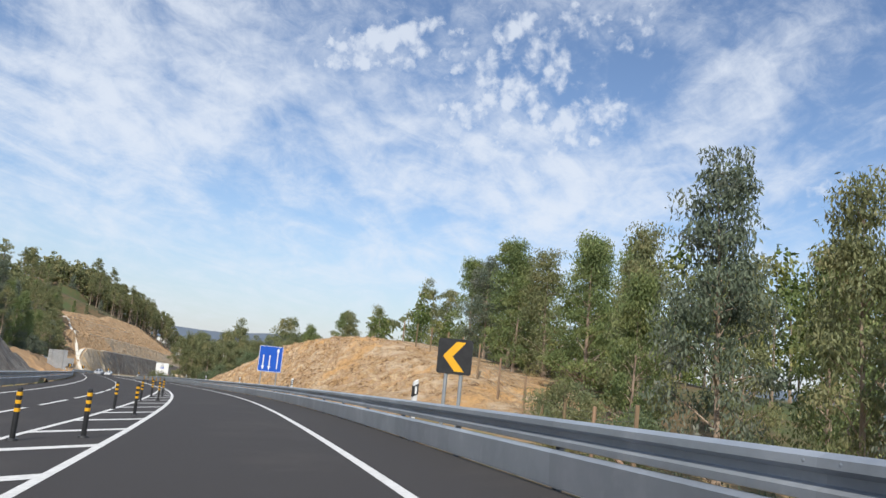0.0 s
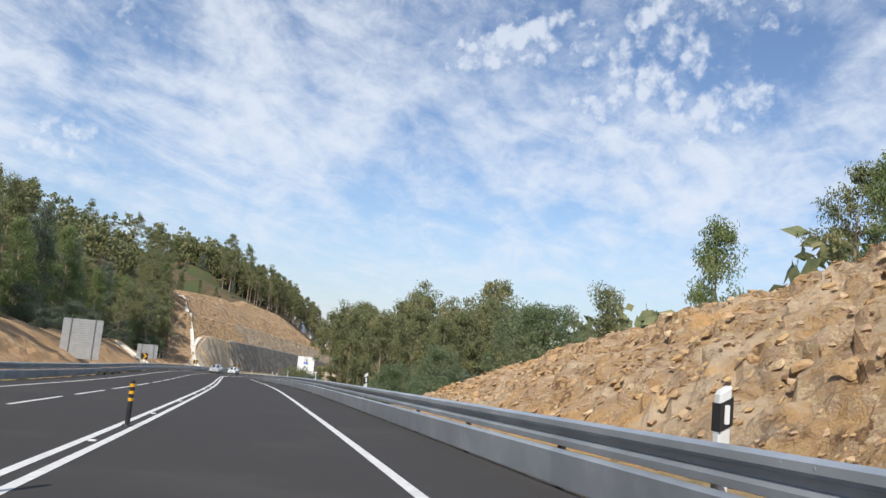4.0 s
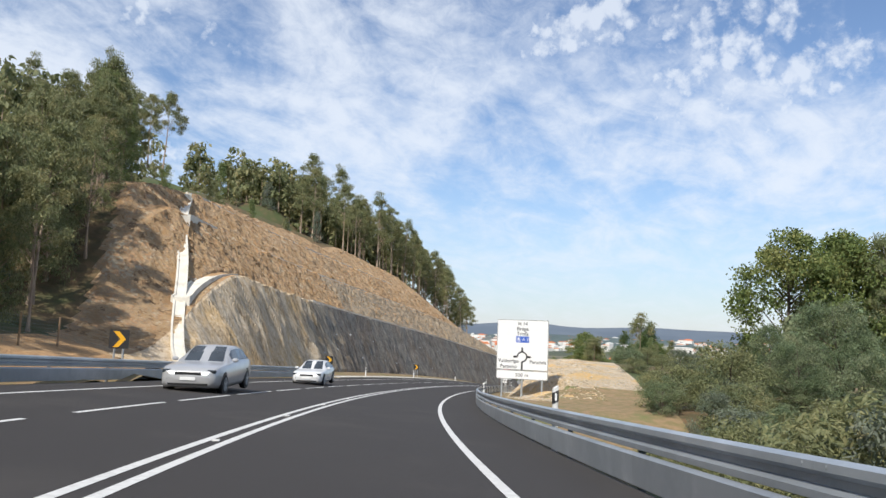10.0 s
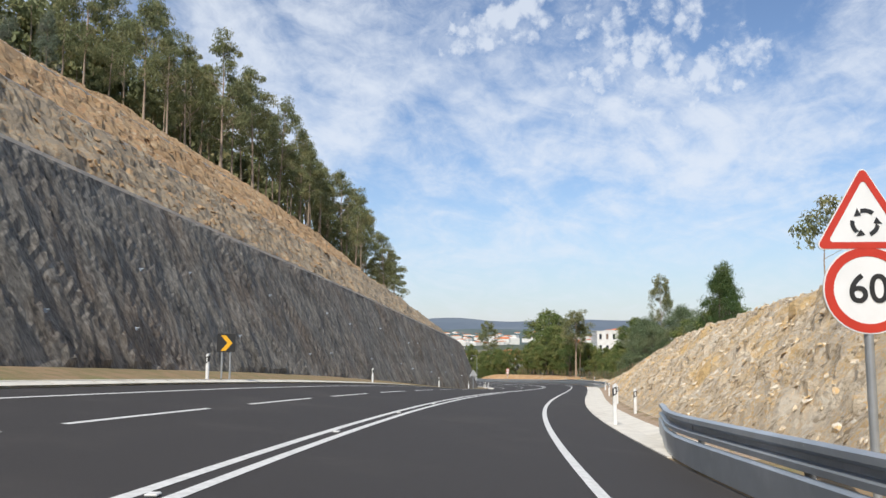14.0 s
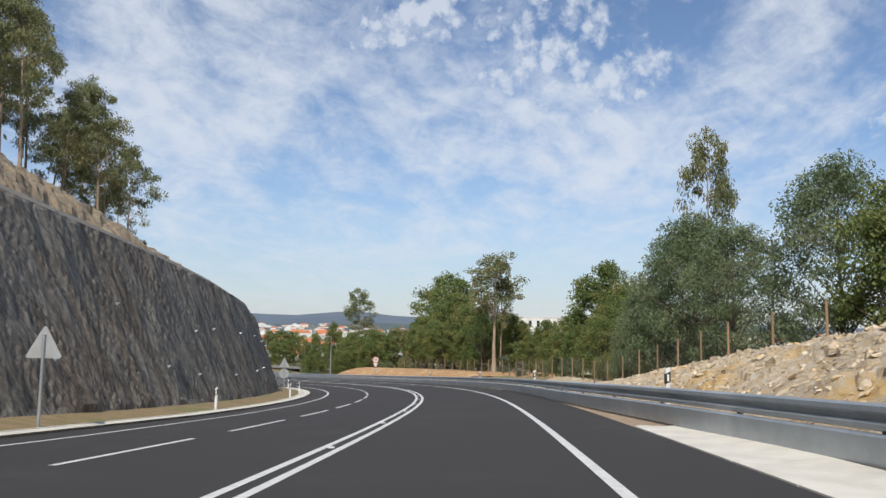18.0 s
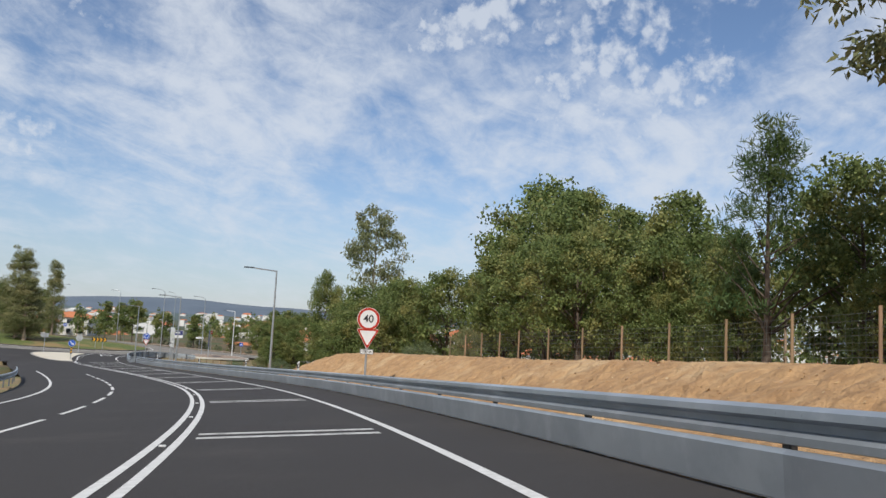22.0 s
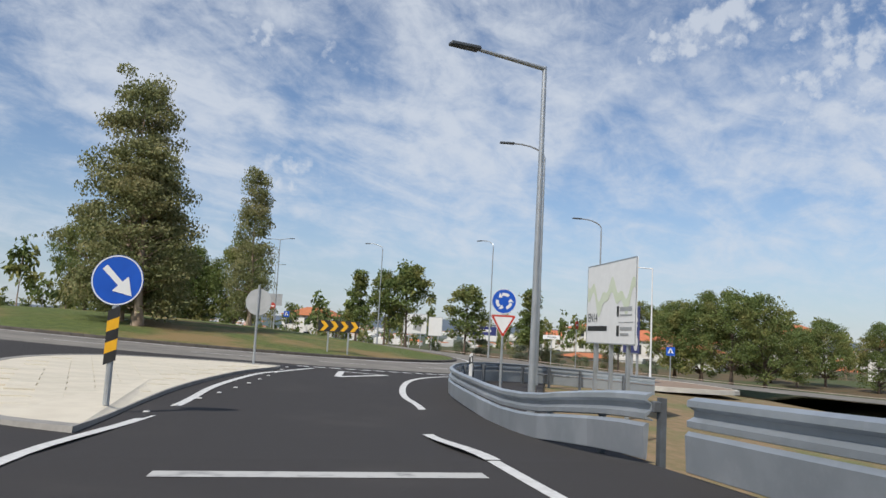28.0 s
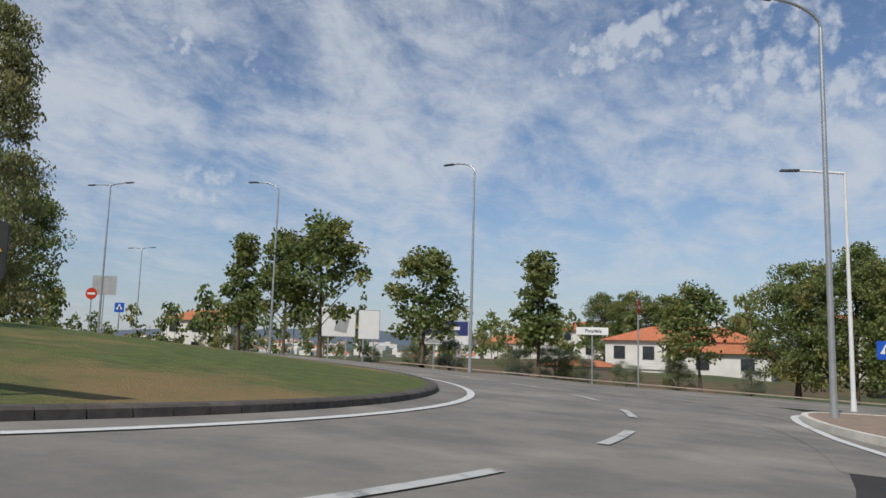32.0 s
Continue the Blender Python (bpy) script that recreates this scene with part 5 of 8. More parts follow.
def rail_terminal(s, d):
    """The flared end plate that closes a rail."""
    t = thing("rail_terminal", pose(0, 0, 0), "flared galvanised end plate of the guardrail", "guardrail")
    v, f = [], []
    ring_z = ((0.45, 0.03), (0.47, 0.0), (0.54, 0.01), (0.61, 0.05), (0.68, 0.01), (0.74, 0.0), (0.77, 0.03))
    arc = [(0.10, 0.0), (0.02, -0.005), (-0.10, -0.02), (-0.18, -0.02), (-0.22, 0.03), (-0.21, 0.08)]
    for ds, dd in arc:
        flare = 1.0 + 0.12 * max(0.0, -ds) / 0.26
        v += [on(s + ds, d + dd + q * (1 if ds > -0.2 else 0), 0.60 + (z - 0.60) * flare) for z, q in ring_z]
    n, m = len(ring_z), len(arc)
    f = [(i * n + j, i * n + j + 1, (i + 1) * n + j + 1, (i + 1) * n + j) for i in range(m - 1) for j in range(n - 1)]
    plate = part("end_plate", from_arrays("end_plate", v, f, GALV), None, t)
    plate.modifiers.new("thickness", 'SOLIDIFY').thickness = 0.006
    for ds in (0.06, -0.06):
        o = new("bolt", BOLT_ME)
        o.parent = t
        o.matrix_basis = stand(s + ds, d - 0.01, 0.70)
    post = new("post", POST_ME)
    post.parent = t
    post.matrix_basis = stand(s + 0.05, d + 0.19, -0.1)


guardrail(-44, 296, 3.45, 1, "galvanised wave guardrail with lower steel panel along the shoulder", lambda x: 1.1 * float(smooth(288, 298, x)))
guardrail(357, 533, 3.45, 1, "galvanised wave guardrail with lower steel panel towards the roundabout", lambda x: 1.95 * float(1 - smooth(352, 388, x)))
rail_terminal(356.9, 5.3)
guardrail(-44, 262, -9.85, -1, "galvanised wave guardrail on the far shoulder")
guardrail(456, 500, -9.85, -1, "galvanised wave guardrail past the cutting's end", low=False)


def rail_curve(pts, label):
    """The last stretch, which curves round the roundabout's entry."""
    g = thing("guardrail", pose(0, 0, 0), label, "guardrail", "guardrails along the road")
    p = curve(pts, 6)
    wave = [(0.085, 0.455), (0.0, 0.475), (-0.004, 0.535), (0.075, 0.575), (0.075, 0.635), (-0.004, 0.675), (0.0, 0.735), (0.085, 0.765), (0.105, 0.755), (0.02, 0.69), (0.095, 0.63), (0.095, 0.58), (0.02, 0.50), (0.105, 0.465)]
    panel = [(0.02, 0.035), (0.0, 0.045), (-0.02, 0.395), (0.02, 0.435), (0.05, 0.43), (0.03, 0.05)]
    t = np.gradient(p, axis=0)
    t /= np.linalg.norm(t, axis=1, keepdims=True)
    out = np.stack([t[:, 1], -t[:, 0]], 1)
    z = entry_z(p) - 0.012
    for k in range(0, len(p) - 1, 3):
        ids = list(range(k, min(k + 4, len(p))))
        for name, prof in (("beam", wave), ("lower_panel", panel)):
            n = len(prof)
            v = [(*(p[i] + out[i] * a), z[i] + c) for i in ids for a, c in prof]
            f = [(i * n + j, i * n + (j + 1) % n, (i + 1) * n + (j + 1) % n, (i + 1) * n + j) for i in range(len(ids) - 1) for j in range(n)] + [tuple(range(n))[::-1], tuple(range((len(ids) - 1) * n, len(ids) * n))]
            o = new(name, from_arrays(name, v, f, GALV))
            o.parent = g
        post = new("post", POST_ME)
        post.parent = g
        post.matrix_basis = pose(*(p[k] + out[k] * 0.17), z[k] - 0.15, 0, 0, math.degrees(math.atan2(-t[k, 0], t[k, 1])))
    return g


r0, r1 = on(534, 3.45)[:2], on(538, 3.4)[:2]
rail_curve([r0, r1, (-172.6, 509.2), (-174.2, 512.3), (-175.2, 515.1), (-175.7, 518.0), (-175.0, 520.6), (-173.0, 522.4), (-170.0, 523.2)], "galvanised wave guardrail curving round the roundabout entry")

# ---- signs, posts, lamps ----
WHITE = mat("white_sign_film", (0.80, 0.80, 0.78), (0.76, 0.76, 0.74), 3, 0.4)
BLACK = mat("black_sign_film", (0.02, 0.02, 0.02), (0.03, 0.03, 0.03), 6, 0.45)
RED = mat("red_sign_film", (0.55, 0.045, 0.025), (0.50, 0.04, 0.022), 4, 0.4)
BLUE = mat("blue_sign_film", (0.012, 0.10, 0.52), (0.010, 0.085, 0.46), 2, 0.4)
NAVY = mat("navy_board", (0.035, 0.045, 0.19), (0.03, 0.04, 0.16), 2, 0.5)
YELLOW = mat("yellow_sign_film", (0.80, 0.42, 0.02), (0.74, 0.38, 0.02), 4, 0.4)
SIGN_BACK = mat("grey_sign_back", (0.45, 0.46, 0.46), (0.38, 0.39, 0.39), 2, 0.5, 0.3)
POLE_GREY = mat("zinc_pole", (0.50, 0.52, 0.53), (0.42, 0.44, 0.45), 2.5, 0.42, 0.6, bump=0.001, bump_scale=40)
POLE_WHITE = mat("white_pole", (0.78, 0.78, 0.77), (0.70, 0.70, 0.69), 2.5, 0.4)
PLASTIC = mat("white_plastic", (0.76, 0.76, 0.74), (0.66, 0.65, 0.62), 3, 0.5)
WOOD = mat("weathered_wood", (0.33, 0.22, 0.13), (0.22, 0.15, 0.09), 6, 0.85, stretch=(1, 1, 0.12), bump=0.006, bump_scale=30, per_object=0.2)
WIRE = mat("dull_wire", (0.20, 0.22, 0.21), (0.15, 0.16, 0.15), 5, 0.6, 0.5)
LAMP_HEAD = mat("dark_lamp_head", (0.10, 0.11, 0.12), (0.08, 0.09, 0.10), 5, 0.5, 0.3)
MAP_GREEN = mat("pale_green_print", (0.62, 0.68, 0.50), (0.66, 0.71, 0.56), 2, 0.5)
FACE = Matrix.Rotation(radians(90), 4, 'X')     # stands a flat drawing up, facing -y


def words(name, text, size, parent, material, x, z, y=-0.012, align='CENTER', space=1.0):
    """Lettering as a thin raised mesh on a sign's face."""
    cu = bpy.data.curves.new(name, 'FONT')
    cu.body, cu.size, cu.align_x, cu.align_y, cu.extrude, cu.space_character = text, size, align, 'CENTER', 0.001, space
    cu.offset = size * 0.012
    tmp = bpy.data.objects.new(name, cu)
    me = bpy.data.meshes.new_from_object(tmp)
    bpy.data.objects.remove(tmp)
    bpy.data.curves.remove(cu)
    me.materials.clear()
    me.materials.append(material)
    ob = new(name, me)
    ob.parent = parent
    ob.matrix_basis = Matrix.Translation((x, y, z)) @ FACE
    return ob


def plate(name, outline, depth, material, parent, x=0, z=0, y=0.0, label=""):
    """A flat plate from its outline, standing up with its face at y and its back behind."""
    n = len(outline)
    v = [(a + x, y, b + z) for a, b in outline] + [(a + x, y + depth, b + z) for a, b in outline]
    f = [tuple(range(n)), tuple(range(2 * n - 1, n - 1, -1))] + [(i, n + i, n + (i + 1) % n, (i + 1) % n) for i in range(n)]
    me = from_arrays(name, v, f, material)
    b = bmesh.new()
    b.from_mesh(me)
    bmesh.ops.recalc_face_normals(b, faces=b.faces)
    b.to_mesh(me)
    b.free()
    ob = new(name, me)
    ob.parent = parent
    return tagged(ob, label)


def band(name, outer, inner, material, parent, x=0, z=0, y=-0.004):
    """A flat ring between two outlines of equal length."""
    n = len(outer)
    v = [(a + x, y, b + z) for a, b in outer] + [(a + x, y, b + z) for a, b in inner]
    ob = new(name, from_arrays(name, v, [(i, (i + 1) % n, n + (i + 1) % n, n + i) for i in range(n)], material))
    ob.parent = parent
    return ob


def disc(r, n=40):
    return [(r * math.cos(2 * math.pi * k / n), r * math.sin(2 * math.pi * k / n)) for k in range(n)]


def rect(w, h, r=0.03):
    out = []
    for cx, cy, a in ((w/2-r, h/2-r, 0), (-w/2+r, h/2-r, 90), (-w/2+r, -h/2+r, 180), (w/2-r, -h/2+r, 270)):
        out += [(cx + r * math.cos(radians(a + q)), cy + r * math.sin(radians(a + q))) for q in (0, 30, 60, 90)]
    return out


def rounded_triangle(side, r=0.05, down=False):
    R3 = side / math.sqrt(3) - 2 * r
    out = []
    for k in range(3):
        a = 90 + 120 * k
        cx, cy = R3 * math.cos(radians(a)), R3 * math.sin(radians(a))
        out += [(cx + r * math.cos(radians(a + q)), cy + r * math.sin(radians(a + q))) for q in (-60, -30, 0, 30, 60)]
    return [(-x, -y) for x, y in out] if down else out


def pole(parent, h, r=0.045, x=0, y=0.05, z=-0.2, material=None, name="post"):
    b = bmesh.new()
    cyl(b, r, r, h - z, (x, y, z), None, 12)
    cyl(b, r * 1.08, r * 1.08, 0.015, (x, y, h), None, 12)
    return part(name, b, material or POLE_GREY, parent)


def speed_disc(parent, text, z, d=0.9):
    p = plate("speed_disc", disc(d / 2), 0.02, WHITE, parent, z=z, label="round white speed limit disc with red rim")
    band("rim", disc(d * 0.485), disc(d * 0.385), RED, p, z=z)
    words("numerals", text, d * 0.46, p, BLACK, 0, z, -0.006)
    return p


def warn_triangle(parent, z, side=1.05, down=False, name="warning_triangle"):
    p = plate(name, rounded_triangle(side, 0.05, down), 0.02, WHITE, parent, z=z, label="white triangle with a red border")
    band("border", rounded_triangle(side * 0.97, 0.045, down), rounded_triangle(side * 0.74, 0.03, down), RED, p, z=z)
    return p


def ring_arrows(parent, z, r, material, w=0.055, y=-0.006):
    """Three arrows that chase one another round a circle."""
    for k in range(3):
        a0 = 90 + 120 * k
        pts = [((r + s * w) * math.cos(radians(a0 + q)), (r + s * w) * math.sin(radians(a0 + q))) for s, qs in ((1, range(-40, 26, 11)), (-1, range(26, -41, -11))) for q in qs]
        tip = [((r + s) * math.cos(radians(a0 + q)), (r + s) * math.sin(radians(a0 + q))) for s, q in ((2.0 * w, 26), (0, 58), (-2.0 * w, 26))]
        plate("arrow", pts, 0.001, material, parent, z=z, y=y)
        plate("arrow_head", tip, 0.001, material, parent, z=z, y=y - 0.0005)


def chevron_sign(m, size, zc, way, label, foot=0.0):
    t = thing("chevron_sign", m, label, "road sign", "chevron signs on the bends")
    pole(t, zc + size * 0.3, 0.04, -size * 0.22)
    pole(t, zc + size * 0.3, 0.04, size * 0.22)
    p = plate("panel", rect(size, size, 0.05), 0.025, BLACK, t, z=zc)
    c = size * way
    plate("chevron", [(-0.30 * c, 0.42 * size), (-0.02 * c, 0.42 * size), (0.34 * c, 0), (-0.02 * c, -0.42 * size), (-0.30 * c, -0.42 * size), (0.06 * c, 0)], 0.002, YELLOW, p, z=zc, y=-0.004)
    return t


def direction_sign():
    t = thing("direction_sign", stand(259.6, 6.66, 0.12, -14), "large white direction sign with roundabout diagram and distance plate", "road sign")
    z0, w = 1.38, 4.1
    for x in (-1.6, 0.0, 1.6):
        b = bmesh.new()
        box(b, (0.14, 0.10, 6.1), (x, 0.09, 2.75), 0.01)
        part("post", b, POLE_GREY, t)
    main = plate("main_panel", rect(w, 3.9, 0.08), 0.03, WHITE, t, z=z0 + 0.72 + 1.95)
    band("border", rect(w - 0.02, 3.88, 0.08), rect(w - 0.07, 3.83, 0.06), BLACK, main, z=z0 + 2.67)
    low = plate("distance_panel", rect(w, 0.68, 0.06), 0.03, WHITE, t, z=z0 + 0.34)
    band("border", rect(w - 0.02, 0.66, 0.06), rect(w - 0.07, 0.61, 0.05), BLACK, low, z=z0 + 0.34)
    words("distance", "300 m", 0.38, low, BLACK, 0.0, z0 + 0.32, -0.006, space=1.12)
    zb = z0 + 0.72
    words("road_number", "N 14", 0.36, main, BLACK, 0.0, zb + 3.58, -0.006, space=1.08)
    words("town", "Braga", 0.40, main, BLACK, 0.0, zb + 3.19, -0.006, space=1.06)
    words("town", "Trofa", 0.40, main, BLACK, 0.0, zb + 2.80, -0.006, space=1.06)
    words("town", "Valdeirigo", 0.39, main, BLACK, -1.08, zb + 0.67, -0.006, space=1.04)
    words("town", "Paranho", 0.39, main, BLACK, -1.08, zb + 0.24, -0.006, space=1.04)
    words("town", "Paradela", 0.37, main, BLACK, 1.26, zb + 0.64, -0.006, space=1.04)
    blue = plate("motorway_panel", rect(1.06, 0.48, 0.03), 0.004, BLUE, main, z=zb + 2.37, y=-0.008)
    words("motorway_number", "A 3", 0.36, blue, WHITE, 0.24, zb + 2.37, -0.014)
    band("symbol_frame", rect(0.36, 0.36, 0.02), rect(0.33, 0.33, 0.02), WHITE, blue, x=-0.30, z=zb + 2.37, y=-0.012)
    plate("symbol", [(-0.11, -0.15), (-0.03, -0.15), (-0.02, 0.02), (0.02, 0.02), (0.03, -0.15), (0.11, -0.15), (0.05, 0.02), (0.14, 0.02), (0.14, 0.06), (0.05, 0.06), (0.04, 0.14), (-0.04, 0.14), (-0.05, 0.06), (-0.14, 0.06), (-0.14, 0.02), (-0.05, 0.02)], 0.001, WHITE, blue, x=-0.30, z=zb + 2.37, y=-0.013)
    zc, r = zb + 1.02, 0.37
    arc = [(r * 1.16 * math.cos(radians(a)), r * 1.16 * math.sin(radians(a))) for a in range(-90, 181, 10)]
    arc_in = [(r * 0.86 * math.cos(radians(a)), r * 0.86 * math.sin(radians(a))) for a in range(180, -91, -10)]
    plate("ring", arc + arc_in, 0.002, BLACK, main, z=zc, y=-0.006)
    for a, ln in ((90, 0.40), (0, 0.36), (180, 0.36)):
        q = radians(a)
        shape = [(0.0, -0.075), (ln * 0.8, -0.075), (ln, 0), (ln * 0.8, 0.075), (0.0, 0.075)]
        plate("arm", [((r + x) * math.cos(q) - y * math.sin(q), (r + x) * math.sin(q) + y * math.cos(q)) for x, y in shape], 0.002, BLACK, main, z=zc, y=-0.007)
    plate("stem", [(-0.07, -1.0), (0.07, -1.0), (0.07, -0.36), (-0.07, -0.36)], 0.002, BLACK, main, z=zc, y=-0.008)
    b = bmesh.new()
    box(b, (3.0, 1.5, 0.30), (1.6, 0.0, -0.02), 0.03)
    part("footing", b, CONCRETE, t, "pale concrete footing slab")
    return t


direction_sign()

t = thing("lane_sign", stand(51.35, 4.2, 0.0, -8), "blue lane sign with white arrows on two posts", "road sign")
pole(t, 2.9, 0.04, -0.5), pole(t, 2.9, 0.04, 0.5)
p = plate("panel", rect(1.52, 1.68, 0.06), 0.025, BLUE, t, z=2.42)
band("border", rect(1.49, 1.65, 0.06), rect(1.44, 1.60, 0.05), WHITE, p, z=2.42)
for x, up, top, bot in ((-0.45, -1, 0.25, -0.62), (-0.05, -1, 0.25, -0.62), (0.45, 1, 0.66, -0.62)):
    plate("arrow_shaft", [(x - 0.035, bot), (x + 0.035, bot), (x + 0.035, top), (x - 0.035, top)], 0.002, WHITE, p, z=2.42, y=-0.006)
    e = top if up > 0 else bot
    plate("arrow_head", [(x - 0.11, e - 0.16 * up), (x + 0.11, e - 0.16 * up), (x, e + 0.10 * up)], 0.002, WHITE, p, z=2.42, y=-0.007)

chevron_sign(stand(15.2, 4.35, 0.1, -25), 0.72, 1.60, -1, "black sign with yellow chevron behind the guardrail")
for s in (173.3, 228.2, 267.6, 305.4):
    chevron_sign(stand(s, -10.6, 0.1, 14), 0.72, 1.38, 1, "black sign with yellow chevron below the cutting")

t = thing("speed_sign", stand(284.9, 4.58, 0.0), "speed limit sign below a roundabout warning triangle", "road sign")
pole(t, 3.2)
speed_disc(t, "60", 2.27, 0.92)
p = warn_triangle(t, 3.0, 1.05)
ring_arrows(p, 2.98, 0.13, BLACK, 0.022)

t = thing("kilometre_sign", stand(277.4, 4.9, 0.0), "small white road number and kilometre plates on a post", "road sign")
pole(t, 1.5, 0.03)
p = plate("upper_plate", rect(0.54, 0.27, 0.03), 0.012, WHITE, t, z=1.54)
band("border", rect(0.53, 0.26, 0.03), rect(0.50, 0.23, 0.02), BLACK, p, z=1.54)
words("road_number", "N 14", 0.17, p, BLACK, 0, 1.54, -0.006)
p = plate("lower_plate", rect(0.54, 0.27, 0.03), 0.012, WHITE, t, z=1.25)
band("border", rect(0.53, 0.26, 0.03), rect(0.50, 0.23, 0.02), BLACK, p, z=1.25)
words("kilometre", "20", 0.19, p, BLACK, 0, 1.25, -0.006)

t = thing("give_way_ahead_sign", stand(465.1, 4.3, 0.0), "speed disc over a give-way triangle and distance plate", "road sign")
pole(t, 3.1)
speed_disc(t, "40", 2.87, 0.9)
warn_triangle(t, 2.22, 0.92, True, "give_way_triangle")
p = plate("distance_plate", rect(0.52, 0.20, 0.03), 0.012, WHITE, t, z=1.60)
band("border", rect(0.51, 0.19, 0.03), rect(0.48, 0.16, 0.02), BLACK, p, z=1.60)
words("distance", "100 m", 0.15, p, BLACK, 0, 1.60, -0.006)


def world_stand(x, y, turn, dz=0.0):
    return pose(x, y, float(plane_z(x, y)) + dz, 0, 0, turn)


t = thing("roundabout_sign", world_stand(-174.0, 516.0, 30), "blue roundabout disc over a give-way triangle", "road sign")
pole(t, 3.3)
p = plate("blue_disc", disc(0.45), 0.02, BLUE, t, z=3.08, label="blue disc with three white arrows")
band("rim", disc(0.448), disc(0.425), WHITE, p, z=3.08)
ring_arrows(p, 3.08, 0.25, WHITE)
warn_triangle(t, 2.32, 0.95, True, "give_way_triangle")

t = thing("keep_right_sign", world_stand(-173.7, 498.9, 32, 0.15), "blue disc with white arrow on a banded post", "road sign")
b = bmesh.new()
cyl(b, 0.05, 0.05, 2.3, (0, 0.05, 0))
part("post", b, POLE_GREY, t)
p = plate("blue_disc", disc(0.40), 0.02, BLUE, t, z=1.95)
band("rim", disc(0.395), disc(0.375), WHITE, p, z=1.95)
plate("arrow", [(-0.24, 0.17), (-0.17, 0.24), (0.08, -0.02), (0.17, 0.07), (0.24, -0.24), (-0.07, -0.17), (0.02, -0.08)], 0.002, WHITE, p, z=1.95, y=-0.006)
for k in range(5):
    plate("stripe", [(-0.09, 0.62 + k * 0.17), (0.09, 0.70 + k * 0.17), (0.09, 0.87 + k * 0.17), (-0.09, 0.79 + k * 0.17)], 0.02, YELLOW if k % 2 else BLACK, t, y=-0.01)


def sign_back(m, kind, zc, size, label, h):
    """A sign that is seen from behind."""
    t = thing("road_sign", m, label, "road sign", "signs seen from behind")
    pole(t, h, 0.04, 0, -0.03)
    shape = {"disc": disc(size / 2), "triangle": rounded_triangle(size), "arrow": [(-0.62, 0), (-0.38, 0.26), (0.42, 0.26), (0.42, -0.26), (-0.38, -0.26)], "board": rect(size, size * 0.62)}[kind]
    plate("panel", shape, 0.02, SIGN_BACK, t, z=zc)
    return t


sign_back(stand(375.5, -10.75, 0.1), "triangle", 2.0, 1.0, "grey back of a triangular sign on a post", 2.3)
t = sign_back(stand(427.3, -11.8, 0.1), "triangle", 2.55, 0.95, "grey backs of a triangle and a disc on one post", 2.9)
plate("lower_panel", disc(0.42), 0.02, SIGN_BACK, t, z=1.70)
sign_back(world_stand(-180.9, 510.9, 20, 0.12), "disc", 2.04, 0.9, "grey back of a round sign on a post", 2.6)
sign_back(world_stand(-183.4, 507.2, 40, 0.0), "arrow", 2.25, 0.8, "pale grey back of an arrow-shaped sign", 2.5)

# the large board seen from behind beyond the far shoulder
for s, d, w, n, z0, h in ((181.2, -11.2, 2.4, 9, 1.25, 2.95), (145.5, -12.6, 2.9, 17, 0.9, 4.0)):
    z = float(left_z(np.array(s), np.array(-d)))
    t = thing("large_road_sign", stand(s, d, z, 4), "pale ribbed back of a large sign on two posts", "road sign", "large signs seen from behind")
    for k in range(n):
        plate("panel_strip", rect(w, 0.17, 0.008), 0.03, SIGN_BACK, t, z=z0 - z + 0.09 + (h - z0) / n * k)
    pole(t, h - z, 0.05, -0.3 * w, -0.05), pole(t, h - z, 0.05, 0.3 * w, -0.05)

t = thing("chevron_board", world_stand(-186.0, 523.35, 24, 0.25), "black board with four yellow chevrons on two posts", "road sign")
for x in (-0.52, 0.52):
    b = bmesh.new()
    box(b, (0.08, 0.05, 1.6), (x, 0.05, 0.5), 0.01)
    part("post", b, POLE_GREY, t)
p = plate("panel", rect(2.14, 0.58, 0.05), 0.03, BLACK, t, z=1.28)
for k in range(4):
    x = -0.80 + k * 0.52
    plate("chevron", [(x - 0.16, 0.25), (x + 0.06, 0.25), (x + 0.27, 0), (x + 0.06, -0.25), (x - 0.16, -0.25), (x + 0.05, 0)], 0.002, YELLOW, p, z=1.28, y=-0.004)

# delineator posts
def delineator(m, rail):
    t = thing("delineator", m, "white plastic delineator with black band and reflector" + (" on the guardrail" if rail else " on the verge"), "delineator", "delineators along the road")
    h = 1.15 if rail else 0.95
    b = bmesh.new()
    box(b, (0.11, 0.10, h + 0.2), (0, 0.03, h / 2 - 0.1), 0.018)
    for v in b.verts:
        if v.co.z > h - 0.2:
            v.co.z += 0.6 * v.co.x
    part("post_body", b, PLASTIC, t)
    plate("black_band", [(-0.057, h - 0.34), (0.057, h - 0.28), (0.057, h - 0.06), (-0.057, h - 0.12)], 0.115, BLACK, t, y=-0.027)
    plate("reflector", rect(0.042, 0.15, 0.01), 0.006, WHITE, t, z=h - 0.20, y=-0.036)
    return t


first = delineator(stand(15.7, 3.72, 0.02), True)
for s in (38.5, 61.6, 85.2, 105.0, 124.0, 147.0, 170.8, 194.6, 214.0, 235.9, 299.2, 393.9, 416.0, 438.2, 475.8, 489.1, 504.0, 520.6):
    copy_thing(first, stand(s, 3.72, 0.02))
copy_thing(first, stand(373.3, 4.5, 0.02))
copy_thing(first, world_stand(-174.15, 513.7, 30))
second = delineator(stand(281.2, -10.4, 0.05), False)
for s in (258.5, 303.4, 326.5, 349.2, 368.5, 389.0, 411.0, 423.5, 448.0):
    copy_thing(second, stand(s, -10.4, 0.05))
for s in (350.6, 334.5, 318.0, 307.0):
    copy_thing(second, stand(s, 5.15, 0.02))

